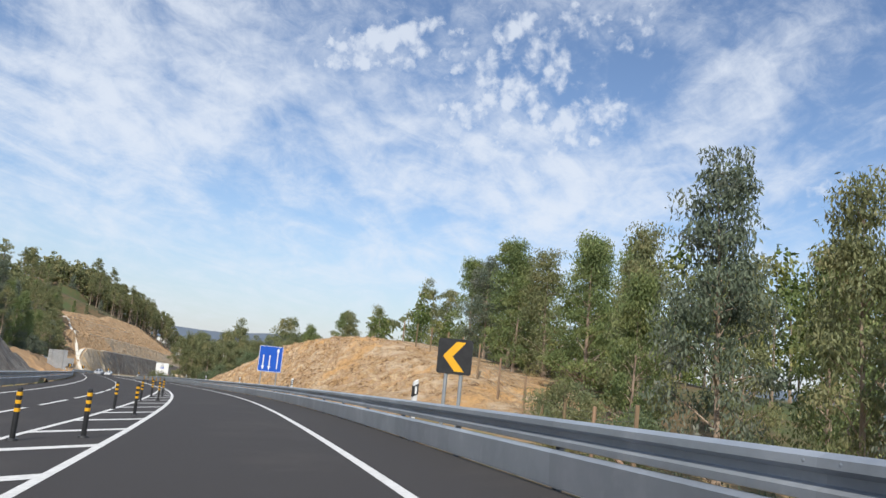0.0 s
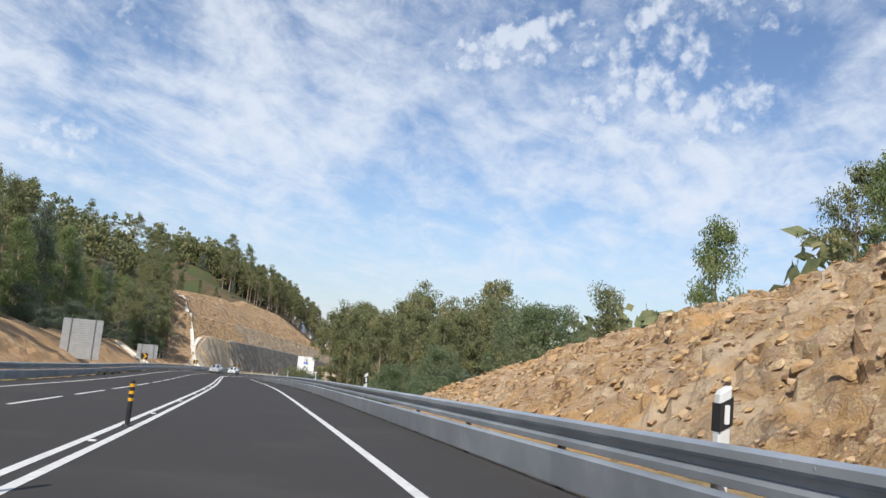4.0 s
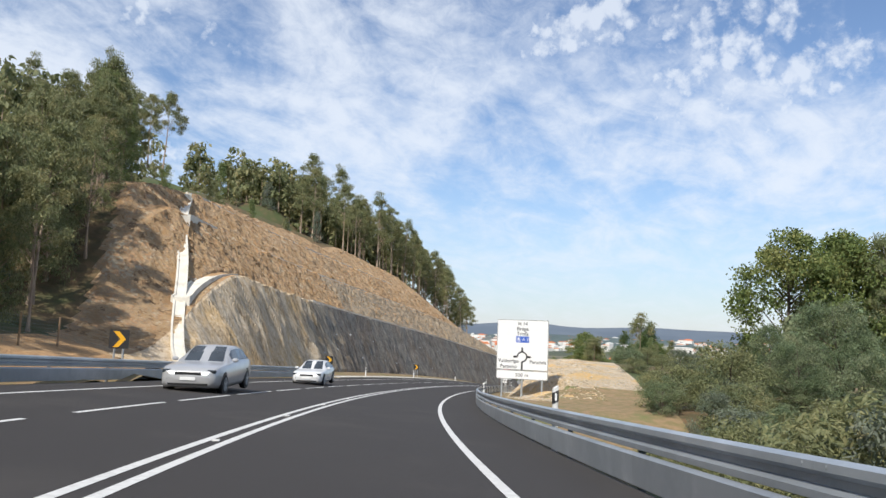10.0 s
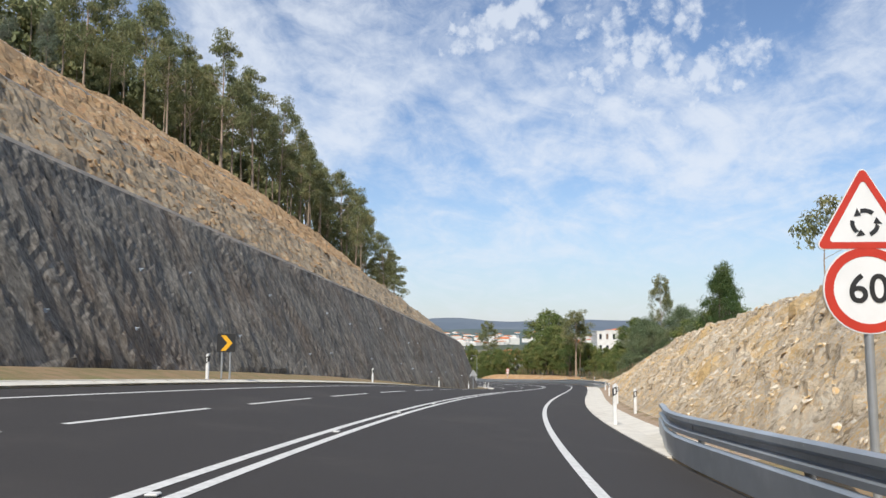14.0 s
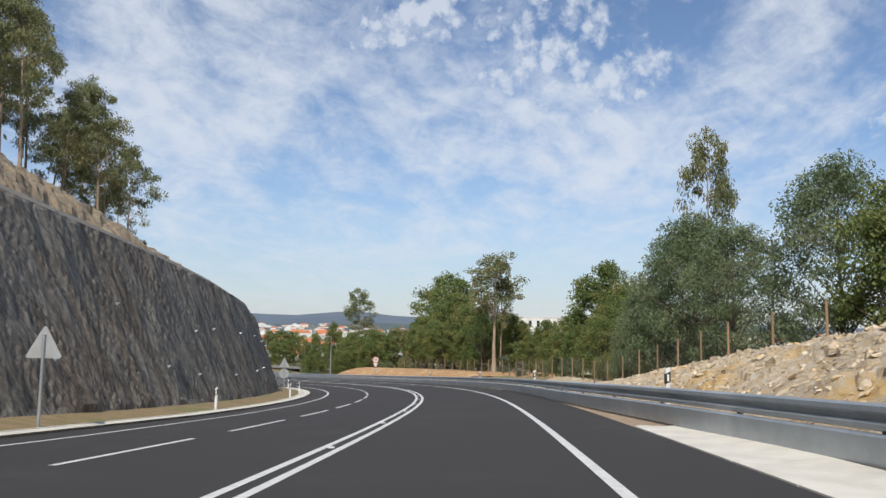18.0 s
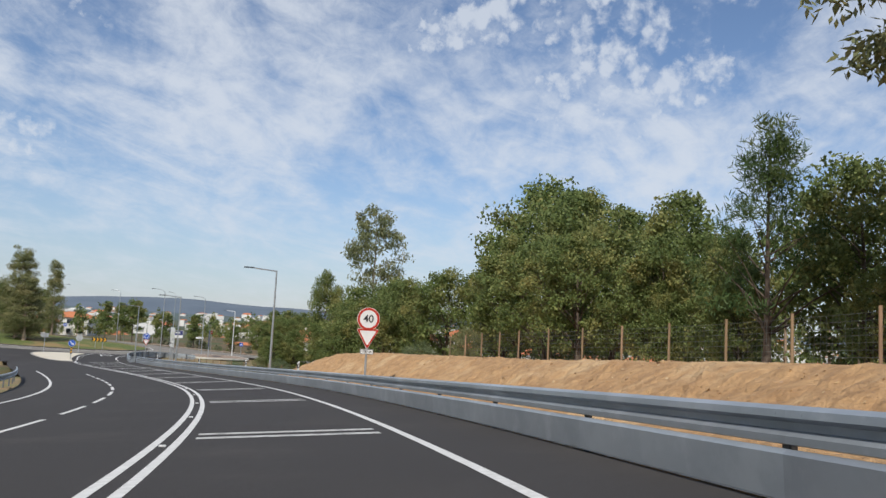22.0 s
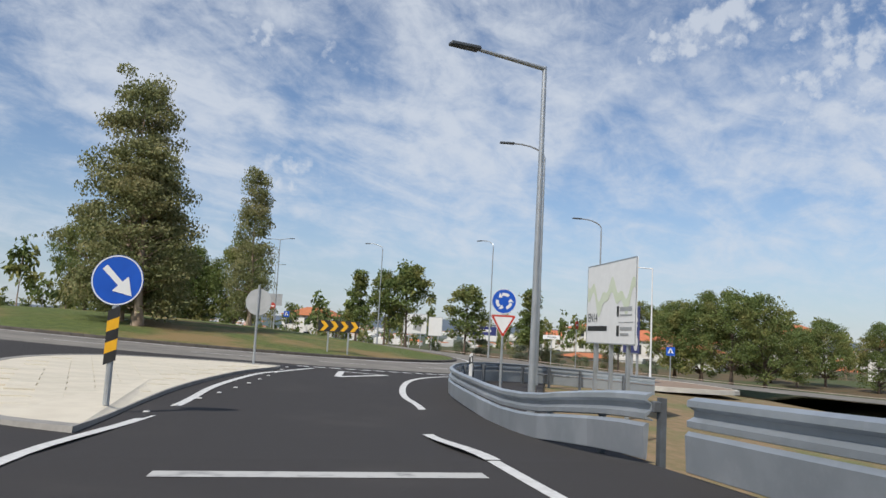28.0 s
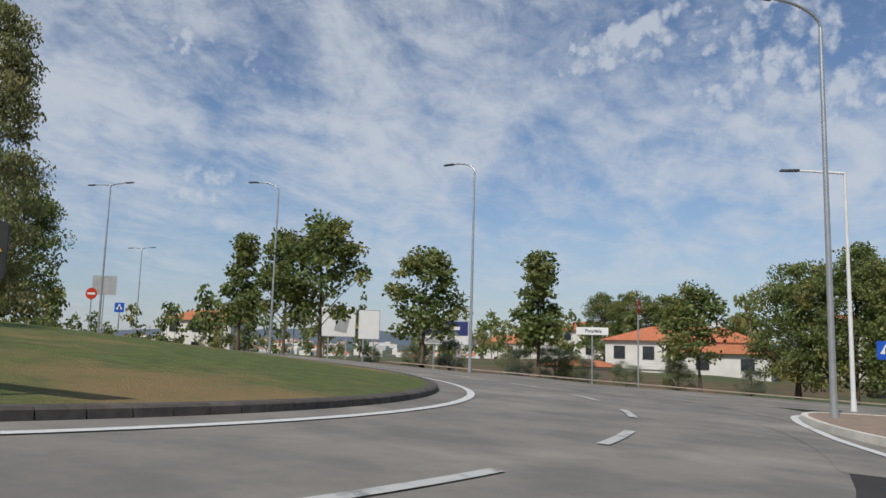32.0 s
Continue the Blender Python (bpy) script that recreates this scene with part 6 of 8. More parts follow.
# flexible posts on the hatched strip
def flex_post(m):
    t = thing("flexible_post", m, "black flexible post with yellow bands on the hatching", "bollard", "flexible posts on the hatching")
    b = bmesh.new()
    cyl(b, 0.085, 0.075, 0.03, (0, 0, 0), None, 14)
    part("base", b, BLACK, t)
    b = bmesh.new()
    cyl(b, 0.042, 0.04, 0.72, (0, 0, 0.03), None, 12)
    bmesh.ops.create_uvsphere(b, u_segments=10, v_segments=6, radius=0.04, matrix=Matrix.Translation((0, 0, 0.75)))
    part("tube", b, BLACK, t)
    for z in (0.42, 0.54, 0.66):
        b = bmesh.new()
        cyl(b, 0.0445, 0.0445, 0.055, (0, 0, z), None, 12)
        part("band", b, YELLOW, t)
    return t


flex = flex_post(stand(13.7, -2.2, 0.004))
for s, d in ((21.1, -2.15), (6.0, -2.25), (32.7, -2.2), (39.6, -2.2), (47.2, -2.2), (54.6, -2.05), (64.1, -1.95), (71.6, -1.9), (78.6, -1.9), (86.4, -1.9), (93.9, -1.9), (12.9, -3.05), (32.0, -2.8), (38.1, -2.65), (24.0, -2.95), (5.0, -3.3)):
    copy_thing(flex, stand(s, d, 0.004))


# street lamps
def lamp(m, h, kind, label, white=False):
    t = thing("street_lamp", m, label, "street lamp", "street lamps")
    mt = POLE_WHITE if white else POLE_GREY
    b = bmesh.new()
    cyl(b, 0.08, 0.045, h, (0, 0, -0.1), None, 14)
    cyl(b, 0.105, 0.085, 0.5, (0, 0, -0.1), None, 14)
    part("pole", b, mt, t)
    for side in ((1,) if kind != "double" else (1, -1)):
        b = bmesh.new()
        if kind == "straight":
            turn = Matrix.Rotation(radians(-86), 4, 'Y')
            cyl(b, 0.045, 0.035, 1.6, (0, 0, h - 0.14), turn, 10)
            tip = Vector((-1.55, 0, h - 0.03))
        else:
            pts = [Vector((-side * 1.3 * (1 - math.cos(q)), 0, h - 0.1 + (0.55 if kind == "curved" else 0.15) * math.sin(q))) for q in np.linspace(0, math.pi / 2, 7)]
            for p0, p1 in zip(pts, pts[1:]):
                dd = p1 - p0
                cyl(b, 0.04, 0.036, dd.length + 0.02, p0, dd.to_track_quat('Z', 'Y').to_matrix().to_4x4(), 9)
            tip = pts[-1] + Vector((-side * 0.1, 0, 0))
        part("arm", b, mt, t)
        b = bmesh.new()
        box(b, (0.62, 0.24, 0.075), (tip.x - side * 0.22, 0, tip.z + 0.0), 0.02)
        for v in b.verts:
            v.co.y *= 1.0 - 0.35 * abs(v.co.x - tip.x) / 0.62
        part("lamp_head", b, LAMP_HEAD, t)
    return t


road_lamp = "galvanised street lamp with a straight arm behind the guardrail"
for s, d in ((484.4, 4.14), (513.2, 3.82)):
    lamp(stand(s, d, -0.2, 4), 7.12, "straight", road_lamp)
lamp(world_stand(-168.7, 504.4, 50), 7.3, "straight", road_lamp)
lamp(world_stand(-176.4, 538.0, 35), 9.45, "curved", "galvanised street lamp with a curved arm on the paved corner")
lamp(world_stand(-190.8, 554.6, -15), 10.2, "curved", "galvanised street lamp with a curved arm beyond the roundabout")
lamp(world_stand(-203.6, 556.3, 10), 9.6, "curved", "galvanised street lamp with a curved arm beyond the roundabout")
lamp(world_stand(-217.2, 557.0, 0), 10.2, "double", "street lamp with two short arms beyond the roundabout")
lamp(world_stand(-241.0, 586.0, 0), 10.0, "double", "street lamp with two short arms along the far road")
lamp(world_stand(-174.9, 547.0, 12), 8.1, "straight", "slim white street lamp beside the exit road", True)
lamp(world_stand(-174.3, 520.6, 30), 9.6, "curved", "galvanised street lamp with a curved arm at the entry")
lamp(world_stand(-222.0, 508.0, 190), 9.6, "curved", "galvanised street lamp with a curved arm at the far entry")


# wire fences on wooden posts
def fence(s_list, d_of, height, label, rails=()):
    t = thing("wire_fence", pose(0, 0, 0), label, "fence", "wire fences beside the road")
    foot = [Vector(on(s, d_of(s), float(side_z(np.array(s), np.array(d_of(s)))))) for s in s_list]
    for k, f in enumerate(foot):
        b = bmesh.new()
        cyl(b, 0.047, 0.042, height + 0.35, (f.x, f.y, f.z - 0.25), Matrix.Rotation(radians(random.uniform(-2, 2)), 4, 'X'), 8)
        part("post", b, WOOD, t)
    for k, (a, c) in enumerate(zip(foot, foot[1:])):
        v, q = [], []
        nv = 14

        def wire(p0, p1, w=0.004):
            i = len(v)
            side = Vector((0, 0, w)) if abs((p1 - p0).z) < 0.5 * (p1 - p0).length else (c - a).normalized() * w
            v.extend([p0 - side, p0 + side, p1 + side, p1 - side])
            q.append((i, i + 1, i + 2, i + 3))
        for j in range(9):
            z = Vector((0, 0, 0.06 + (height - 0.1) * j / 8))
            wire(a + z, c + z)
        for j in range(nv + 1):
            p = a.lerp(c, j / nv)
            wire(p + Vector((0, 0, 0.05)), p + Vector((0, 0, height - 0.04)))
        part("wire_mesh", from_arrays("wire_mesh", v, q, WIRE), None, t)
    for i, j, z0, z1 in rails:
        p0, p1 = foot[i] + Vector((0, 0, z0)), foot[j] + Vector((0, 0, z1))
        b = bmesh.new()
        cyl(b, 0.045, 0.04, (p1 - p0).length, p0, (p1 - p0).to_track_quat('Z', 'Y').to_matrix().to_4x4(), 8)
        part("rail", b, WOOD, t)
    return t


fence([12.8, 16.0, 19.2, 22.5, 26, 29.5, 33, 36.3, 39.5, 44.2, 49, 54], lambda s: float(np.interp(s, [12, 16, 26, 40, 54], [7, 8, 10.5, 12, 14])), 1.45, "wire mesh fence on wooden posts before the trees", ((0, 1, 0.95, 0.85), (0, 1, 0.25, 1.0)))
fence(list(np.arange(380.2, 484, 2.9)), lambda s: float(np.interp(s, [380, 386, 405, 421, 440, 456, 470, 484], [11.2, 10.2, 9.8, 10.1, 12.0, 13.2, 13.3, 15.6])), 1.45, "wire mesh fence on wooden posts along the verge", ((22, 23, 1.0, 0.9), (23, 22, 0.1, 1.0)))
fence(list(np.arange(496, 533, 2.8)), lambda s: float(np.interp(s, [496, 512, 533], [9.5, 8.0, 8.5])), 1.3, "wire mesh fence with wooden rails beside the field", ((2, 3, 1.05, 1.0), (3, 4, 1.0, 0.95), (4, 5, 0.95, 1.05), (6, 7, 1.1, 1.0)))
fence(list(np.arange(206, 236, 3.0)), lambda s: -15.5, 1.2, "wire mesh fence on thin posts below the wooded slope")

# ---- trees ----
def leaf_mat(name, a, b, c, rough=0.55):
    return mat(name, a, b, 0.9, rough, third=c, third_scale=0.35, third_range=(0.45, 0.65), per_island=0.28, spec=0.25, translucent=0.36)


LEAF_EUC = leaf_mat("eucalyptus_leaves", (0.240, 0.255, 0.120), (0.165, 0.190, 0.092), (0.330, 0.300, 0.140))
LEAF_YOUNG = leaf_mat("young_leaves", (0.215, 0.27, 0.105), (0.155, 0.205, 0.08), (0.29, 0.31, 0.12))
LEAF_GREY = leaf_mat("grey_green_leaves", (0.186, 0.227, 0.154), (0.138, 0.170, 0.110), (0.240, 0.240, 0.194))
LEAF_OAK = leaf_mat("broad_leaves", (0.185, 0.235, 0.075), (0.125, 0.168, 0.054), (0.300, 0.285, 0.098))
LEAF_PINE = leaf_mat("pine_needles", (0.081, 0.138, 0.045), (0.055, 0.097, 0.032), (0.138, 0.170, 0.057))
LEAF_BIRCH = leaf_mat("birch_leaves", (0.245, 0.255, 0.110), (0.175, 0.195, 0.080), (0.330, 0.300, 0.140))
LEAF_MIMOSA = leaf_mat("feathery_leaves", (0.190, 0.240, 0.125), (0.140, 0.190, 0.098), (0.255, 0.275, 0.155))
BARK = mat("pale_bark", (0.42, 0.32, 0.235), (0.26, 0.19, 0.135), 3.0, 0.9, stretch=(1, 1, 0.25), bump=0.02, bump_scale=9)
BARK_DARK = mat("dark_bark", (0.13, 0.10, 0.075), (0.08, 0.06, 0.045), 4.0, 0.95, stretch=(1, 1, 0.3), bump=0.03, bump_scale=12)


def tube(points, radii, seg):
    """A tapered bent limb: its corners and faces."""
    pts = np.asarray(points, float)
    t = np.gradient(pts, axis=0)
    t /= np.linalg.norm(t, axis=1, keepdims=True) + 1e-9
    ref = np.where(np.abs(t[:, 2:3]) > 0.9, [[1.0, 0, 0]], [[0, 0, 1.0]])
    u = np.cross(t, ref)
    u /= np.linalg.norm(u, axis=1, keepdims=True) + 1e-9
    w = np.cross(t, u)
    a = np.linspace(0, 2 * math.pi, seg, endpoint=False)
    v = pts[:, None] + np.asarray(radii)[:, None, None] * (np.cos(a)[None, :, None] * u[:, None] + np.sin(a)[None, :, None] * w[:, None])
    f = [(i * seg + j, i * seg + (j + 1) % seg, (i + 1) * seg + (j + 1) % seg, (i + 1) * seg + j) for i in range(len(pts) - 1) for j in range(seg)]
    return v.reshape(-1, 3), f


SHAPES = {
    "euc": lambda u: 0.55 + 0.75 * np.sin(np.pi * np.clip(u * 0.85 + 0.12, 0, 1)) - 0.5 * u ** 3,
    "cone": lambda u: np.clip(1.08 - u, 0.08, 1) * np.clip(0.5 + 3 * u, 0, 1),
    "round": lambda u: np.sqrt(np.clip(1 - (2 * u - 0.85) ** 2 / 1.33, 0.03, 1)),
    "top": lambda u: np.sqrt(np.clip(1 - (1.7 * u - 0.85) ** 2, 0.05, 1)),
    "column": lambda u: np.clip(1.0 - 0.75 * u, 0.15, 1) * np.clip(0.55 + 2 * u, 0, 1),
}


def tree_arrays(seed, h, lo, width, shape, clusters, spread, leaves, leaf, thin, droop, r0, lean=0.03, limbs=True, seg=7):
    """A tapered trunk, its limbs and a crown of many single leaves: corners and faces of wood and of leaves."""
    g = np.random.default_rng(seed)
    n = 9
    zz = np.linspace(0, h * 0.97, n)
    bend = np.cumsum(g.normal(0, lean * h / n, (n, 2)), 0) * (zz / h)[:, None]
    trunk = np.column_stack([bend, zz])
    rad = r0 * (1 - 0.93 * (zz / h) ** 0.85) * (1 + 0.5 * np.exp(-zz / (0.05 * h)))
    wv, wf = tube(trunk, rad, seg)
    wood_v, wood_f, off = [wv], list(wf), len(wv)
    uu = np.sort(g.random(clusters) ** 0.85)
    az = g.random(clusters) * 2 * math.pi
    rr = width * SHAPES[shape](uu) * np.sqrt(g.uniform(0.12, 1.0, clusters))
    z = h * (lo + (1 - lo) * uu)
    base = np.stack([np.interp(z, zz, trunk[:, i]) for i in range(2)], 1)
    cen = np.column_stack([base[:, 0] + rr * np.cos(az), base[:, 1] + rr * np.sin(az), z + g.normal(0, 0.03 * h, clusters) - droop * 0.1 * rr])
    if limbs:
        for k in range(0, clusters, 2):
            zs = max(z[k] - rr[k] * g.uniform(0.5, 1.1), lo * h * 0.75, 0.1)
            s = np.array([np.interp(zs, zz, trunk[:, 0]), np.interp(zs, zz, trunk[:, 1]), zs])
            mid = s * 0.45 + cen[k] * 0.55 + np.array([*g.normal(0, 0.12, 2), 0.06 * rr[k]])
            rb = max(0.012, min(0.4 * float(np.interp(zs, zz, rad)), 0.02 * rr[k] + 0.015))
            lv, lf = tube([s, mid, cen[k]], [rb, rb * 0.65, rb * 0.25], 4)
            wood_v.append(lv)
            wood_f += [tuple(i + off for i in q) for q in lf]
            off += len(lv)
    size = spread * g.uniform(0.6, 1.25, clusters)
    c = np.repeat(np.arange(clusters), leaves)
    m = len(c)
    p = g.normal(0, 1, (m, 3))
    p /= np.linalg.norm(p, axis=1, keepdims=True)
    p *= (g.random(m) ** 0.45)[:, None] * size[c][:, None] * np.array([1, 1, 0.72])
    p += cen[c]
    ax = g.normal(0, 1, (m, 3))
    ax[:, 2] -= droop * 1.6
    ax /= np.linalg.norm(ax, axis=1, keepdims=True)
    side = np.cross(ax, g.normal(0, 1, (m, 3)))
    side /= np.linalg.norm(side, axis=1, keepdims=True)
    ln = leaf * g.uniform(0.6, 1.3, m)[:, None]
    q = np.stack([p, p + ax * ln * 0.45 + side * ln * thin, p + ax * ln, p + ax * ln * 0.45 - side * ln * thin], 1).reshape(-1, 3)
    return np.concatenate(wood_v), wood_f, q, np.arange(4 * m).reshape(-1, 4)


def tree_meshes(name, bark, leafm, *args, **kw):
    wv, wf, lv, lf = tree_arrays(*args, **kw)
    return from_arrays(name + "_trunk", wv, wf, bark, None, True), from_arrays(name + "_crown", lv, lf, leafm), args[1]


KINDS = {
    "euc": [tree_meshes("euc", BARK, LEAF_EUC, k, 15.0, lo, w, "euc", 58, 0.84, 108, 0.31, 0.16, 1.1, 0.17, 0.06) for k, lo, w in ((1, 0.40, 2.3), (2, 0.50, 2.1), (3, 0.34, 2.7), (4, 0.56, 2.5), (5, 0.46, 2.0), (6, 0.30, 2.4))],
    "young": [tree_meshes("young", BARK, m, k, 9.0, 0.06, w, "column", 104, 0.62, 112, 0.18, 0.16, 1.2, 0.11, 0.03) for k, w, m in ((11, 1.9, LEAF_YOUNG), (12, 1.6, LEAF_YOUNG), (13, 2.2, LEAF_GREY), (14, 1.9, LEAF_EUC))],
    "oak": [tree_meshes("oak", BARK_DARK, LEAF_OAK, k, 8.0, lo, w, "round", 128, 0.80, 136, 0.165, 0.36, 0.35, 0.16, 0.05) for k, lo, w in ((21, 0.16, 2.9), (22, 0.10, 2.5), (23, 0.2, 3.3))],
    "street": [tree_meshes("street", BARK_DARK, LEAF_OAK, k, 7.0, 0.30, w, "round", 74, 0.62, 62, 0.24, 0.36, 0.35, 0.10, 0.03) for k, w in ((31, 1.9), (32, 2.1))],
    "spire": [tree_meshes("spire", BARK_DARK, LEAF_OAK, 35, 7.5, 0.22, 1.35, "column", 64, 0.55, 62, 0.24, 0.36, 0.3, 0.10, 0.03)],
    "pine": [tree_meshes("pine", BARK_DARK, LEAF_PINE, k, 10.0, 0.22, 3.3, "cone", 96, 0.66, 80, 0.34, 0.07, -0.5, 0.16, 0.02) for k in (41, 42)],
    "birch": [tree_meshes("birch", BARK, LEAF_BIRCH, k, 13.0, 0.10, w, "column", int(1.3 * nc), 0.75, 125, 0.17, 0.28, 1.5, 0.17, 0.03) for k, w, nc in ((51, 4.4, 190), (52, 2.4, 110))],
    "mimosa": [tree_meshes("mimosa", BARK_DARK, LEAF_MIMOSA, k, 8.5, 0.12, w, "round", 122, 0.85, 190, 0.20, 0.15, 0.5, 0.14, 0.08) for k, w in ((61, 3.2), (62, 3.8))],
    "tall": [tree_meshes("tall", BARK, LEAF_EUC, 71, 16.5, 0.52, 2.7, "top", 50, 0.98, 140, 0.32, 0.18, 0.9, 0.22, 0.05)],
    "umbrella": [tree_meshes("umbrella", BARK, LEAF_EUC, 75, 10.0, 0.72, 2.2, "top", 18, 0.75, 60, 0.36, 0.18, 0.9, 0.11, 0.14)],
    "shrub": [tree_meshes("shrub", BARK_DARK, m, k, 2.6, 0.05, 1.3, "round", 46, 0.52, 170, 0.115, 0.15, 0.6, 0.05, 0.05) for k, m in ((81, LEAF_GREY), (82, LEAF_MIMOSA), (83, LEAF_EUC))],
}
WORDS = {"euc": ("eucalyptus_tree", "tall eucalyptus with pale trunk and drooping grey-green leaves"), "young": ("eucalyptus_tree", "young eucalyptus leafy down to the ground"),
         "oak": ("broadleaf_tree", "dense dark green broadleaf tree"), "street": ("street_tree", "small round street tree with dark green leaves"), "spire": ("street_tree", "narrow upright street tree with dark green leaves"),
         "pine": ("pine_tree", "young pine with upright green candles"), "birch": ("birch_tree", "weeping birch with hanging yellow-green twigs"), "mimosa": ("mimosa_tree", "spreading feathery mimosa with soft green leaves"),
         "tall": ("eucalyptus_tree", "lone tall eucalyptus with forked pale trunk"), "umbrella": ("eucalyptus_tree", "thin leaning eucalyptus with a sparse top"), "shrub": ("shrub", "low leafy shrub on the slope")}
made = {}


def plant(kind, x, y, z, h, variant=None, group="trees beside the road", turn=None, fat=1.0):
    k = random.randrange(len(KINDS[kind])) if variant is None else variant % len(KINDS[kind])
    turn = random.uniform(0, 360) if turn is None else turn
    trunk, crown, h0 = KINDS[kind][k]
    f = h / h0
    name, label = WORDS[kind]
    t = new(name)
    t.empty_display_size = 0.3
    t.matrix_basis = pose(x, y, z - 0.12, random.uniform(-2, 2), random.uniform(-2, 2), turn) @ Matrix.Diagonal((f * fat, f * fat, f, 1))
    tagged(t, label, "tree" if kind != "shrub" else "shrub", group)
    for nm, me in (("trunk", trunk), ("crown", crown)):
        o = new(nm, me)
        o.parent = t
    return t


def plant_at(kind, s, d, h, variant=None, group="trees beside the road", fat=1.0, sink=0.0):
    z = float(side_z(np.array(float(s)), np.array(float(d)))) if abs(d) < 44 else None
    p = on(s, d, z or 0.0)
    if z is None:
        p[2] = float(ground_z(np.array([p[0]]), np.array([p[1]]))[0])
    return plant(kind, float(p[0]), float(p[1]), float(p[2]) - sink, h, variant, group, fat=fat)


# beside the first metres and behind the first mound
for k, s, d, h in (("young", 17, 12, 8.7), ("young", 20.5, 11.5, 5.8), ("young", 25, 14.5, 7.6), ("young", 14.5, 13, 6.2), ("young", 11.5, 11, 6.4), ("young", 8.5, 10, 6.2), ("young", 5, 11, 7), ("young", 2, 12, 7.5),
                   ("young", 22.5, 17, 7), ("young", 18, 18, 7.5), ("young", 12, 17, 7), ("young", 7, 16, 7.5), ("young", 29, 17, 7.2), ("young", 33, 19, 7.8), ("shrub", 20, 9.2, 2.2), ("shrub", 23, 10.8, 2.0), ("shrub", 17, 9.4, 1.8),
                   ("young", 31, 15.5, 8.0), ("young", 35, 15.5, 7.0), ("young", 36.5, 14.5, 5.6), ("young", 40, 15.8, 8.2), ("young", 41.5, 17, 7.0), ("young", 44, 16, 7.0), ("young", 47, 16.2, 7.2), ("young", 49, 18, 6.4), ("young", 45, 19, 7), ("young", 38, 19.5, 9),
                   ("euc", 103, 35.4, 15.0), ("euc", 102, 37.8, 14.4), ("young", 100, 23, 8.0), ("young", 104, 23.5, 9.2), ("euc", 108, 25, 10.0), ("young", 112, 21, 9.5), ("mimosa", 116, 14, 6.5), ("young", 98, 26, 9)):
    plant_at(k, s, d, h * (0.9 if 28 < s < 50 else 1.0), fat=1.35 if k == "young" and 28 < s < 50 else 1.0)
# the dale
for k, s, d, h in (("mimosa", 123, 10.5, 5.6), ("mimosa", 128, 12, 6.4), ("mimosa", 133, 9.8, 5.8), ("mimosa", 137, 11.2, 6.8), ("mimosa", 142, 13, 7.6), ("euc", 134, 15.5, 12.0), ("euc", 139, 18, 13), ("euc", 146, 17, 12.5),
                   ("euc", 151, 18.5, 14.4), ("euc", 155, 20, 15), ("mimosa", 149, 12, 5.6), ("euc", 159, 17.5, 13.5), ("euc", 163, 14.5, 13), ("euc", 166, 19, 16.5), ("euc", 170, 21, 17.5), ("euc", 173, 15.2, 14), ("euc", 177, 17.2, 14.5),
                   ("euc", 181, 20, 17), ("euc", 185, 22, 18), ("euc", 188, 15.5, 14.5), ("euc", 193.7, 12.6, 14.0), ("tall", 191.5, 14.5, 15.6), ("euc", 187, 13.2, 15.5), ("euc", 189.6, 17.3, 17.2), ("euc", 192.5, 26, 22), ("euc", 193, 37, 26), 
                   ("euc", 203, 15, 9.2), ("euc", 206.5, 17, 9.6), ("euc", 200, 13.5, 8.6), ("euc", 209, 19.5, 9.6), ("euc", 204, 20, 10.0), ("young", 201, 11.6, 6.0), ("mimosa", 206, 13, 4.4), ("mimosa", 211, 12.5, 4.2), ("mimosa", 217, 14, 4.4), ("mimosa", 223, 15, 4.6), ("mimosa", 229, 16, 5.0), ("mimosa", 236, 18, 5.4), ("mimosa", 226, 26, 7.6), ("mimosa", 233, 31, 8.4), ("mimosa", 241, 28, 7.4), ("mimosa", 247, 33, 8.0), ("mimosa", 219, 24, 6.8), ("mimosa", 252, 25, 5.0),
                   ("shrub", 248, 15, 2.4), ("shrub", 226, 10, 2.2), ("shrub", 216, 9, 2.2), ("shrub", 203, 9, 2.4), ("shrub", 240, 13, 2.2), ("shrub", 244, 17, 3.0), ("oak", 314, 39, 21), ("oak", 320, 46, 22), ("oak", 326, 50, 23), ("euc", 318, 52, 23), ("oak", 332, 58, 22)):
    plant_at(k, s, d, h * (0.76 if s < 152 else 1.0), group="trees in the dale", fat=1.0 if k != "tall" else 0.8)
for k in range(46):
    s, d = 121 + (k * 37.7) % 100, 10.5 + (k * 5.31) % 9
    plant_at("shrub", s, d, 2.4 + (k % 5) * 0.4, group="undergrowth in the dale", fat=1.3)
for k in range(24):
    s, d = 124 + (k * 29.3) % 66, 21 + (k * 7.13) % 17
    plant_at("euc" if k % 5 else "young", s, d, (13 + (k * 3.7) % 5) * (0.80 if s < 152 else 1.0), group="trees in the dale")
for k in range(70):
    s, d = 200 + (k * 31.7) % 52, 8.5 + (k * 7.31) % 24
    if not (s > 238 and d < 14):
        plant_at("shrub", s, d, 2.0 + (k % 6) * 0.5, k, group="undergrowth in the dale", fat=1.4)
for k in range(26):
    s, d = 206 + (k * 23.9) % 80, 24 + (k * 9.7) % 40
    plant_at("mimosa", s, d, 5.0 + (k * 1.9) % 3.5, group="trees in the dale")
for k in range(46):
    s, d = 132 + (k * 17.3) % 60, 13.2 + (k * 5.9) % 20
    plant_at("euc", s, d, (12.5 + (k * 2.7) % 4.5) * (0.78 if s < 152 else 1.0), group="trees in the dale", fat=0.72)
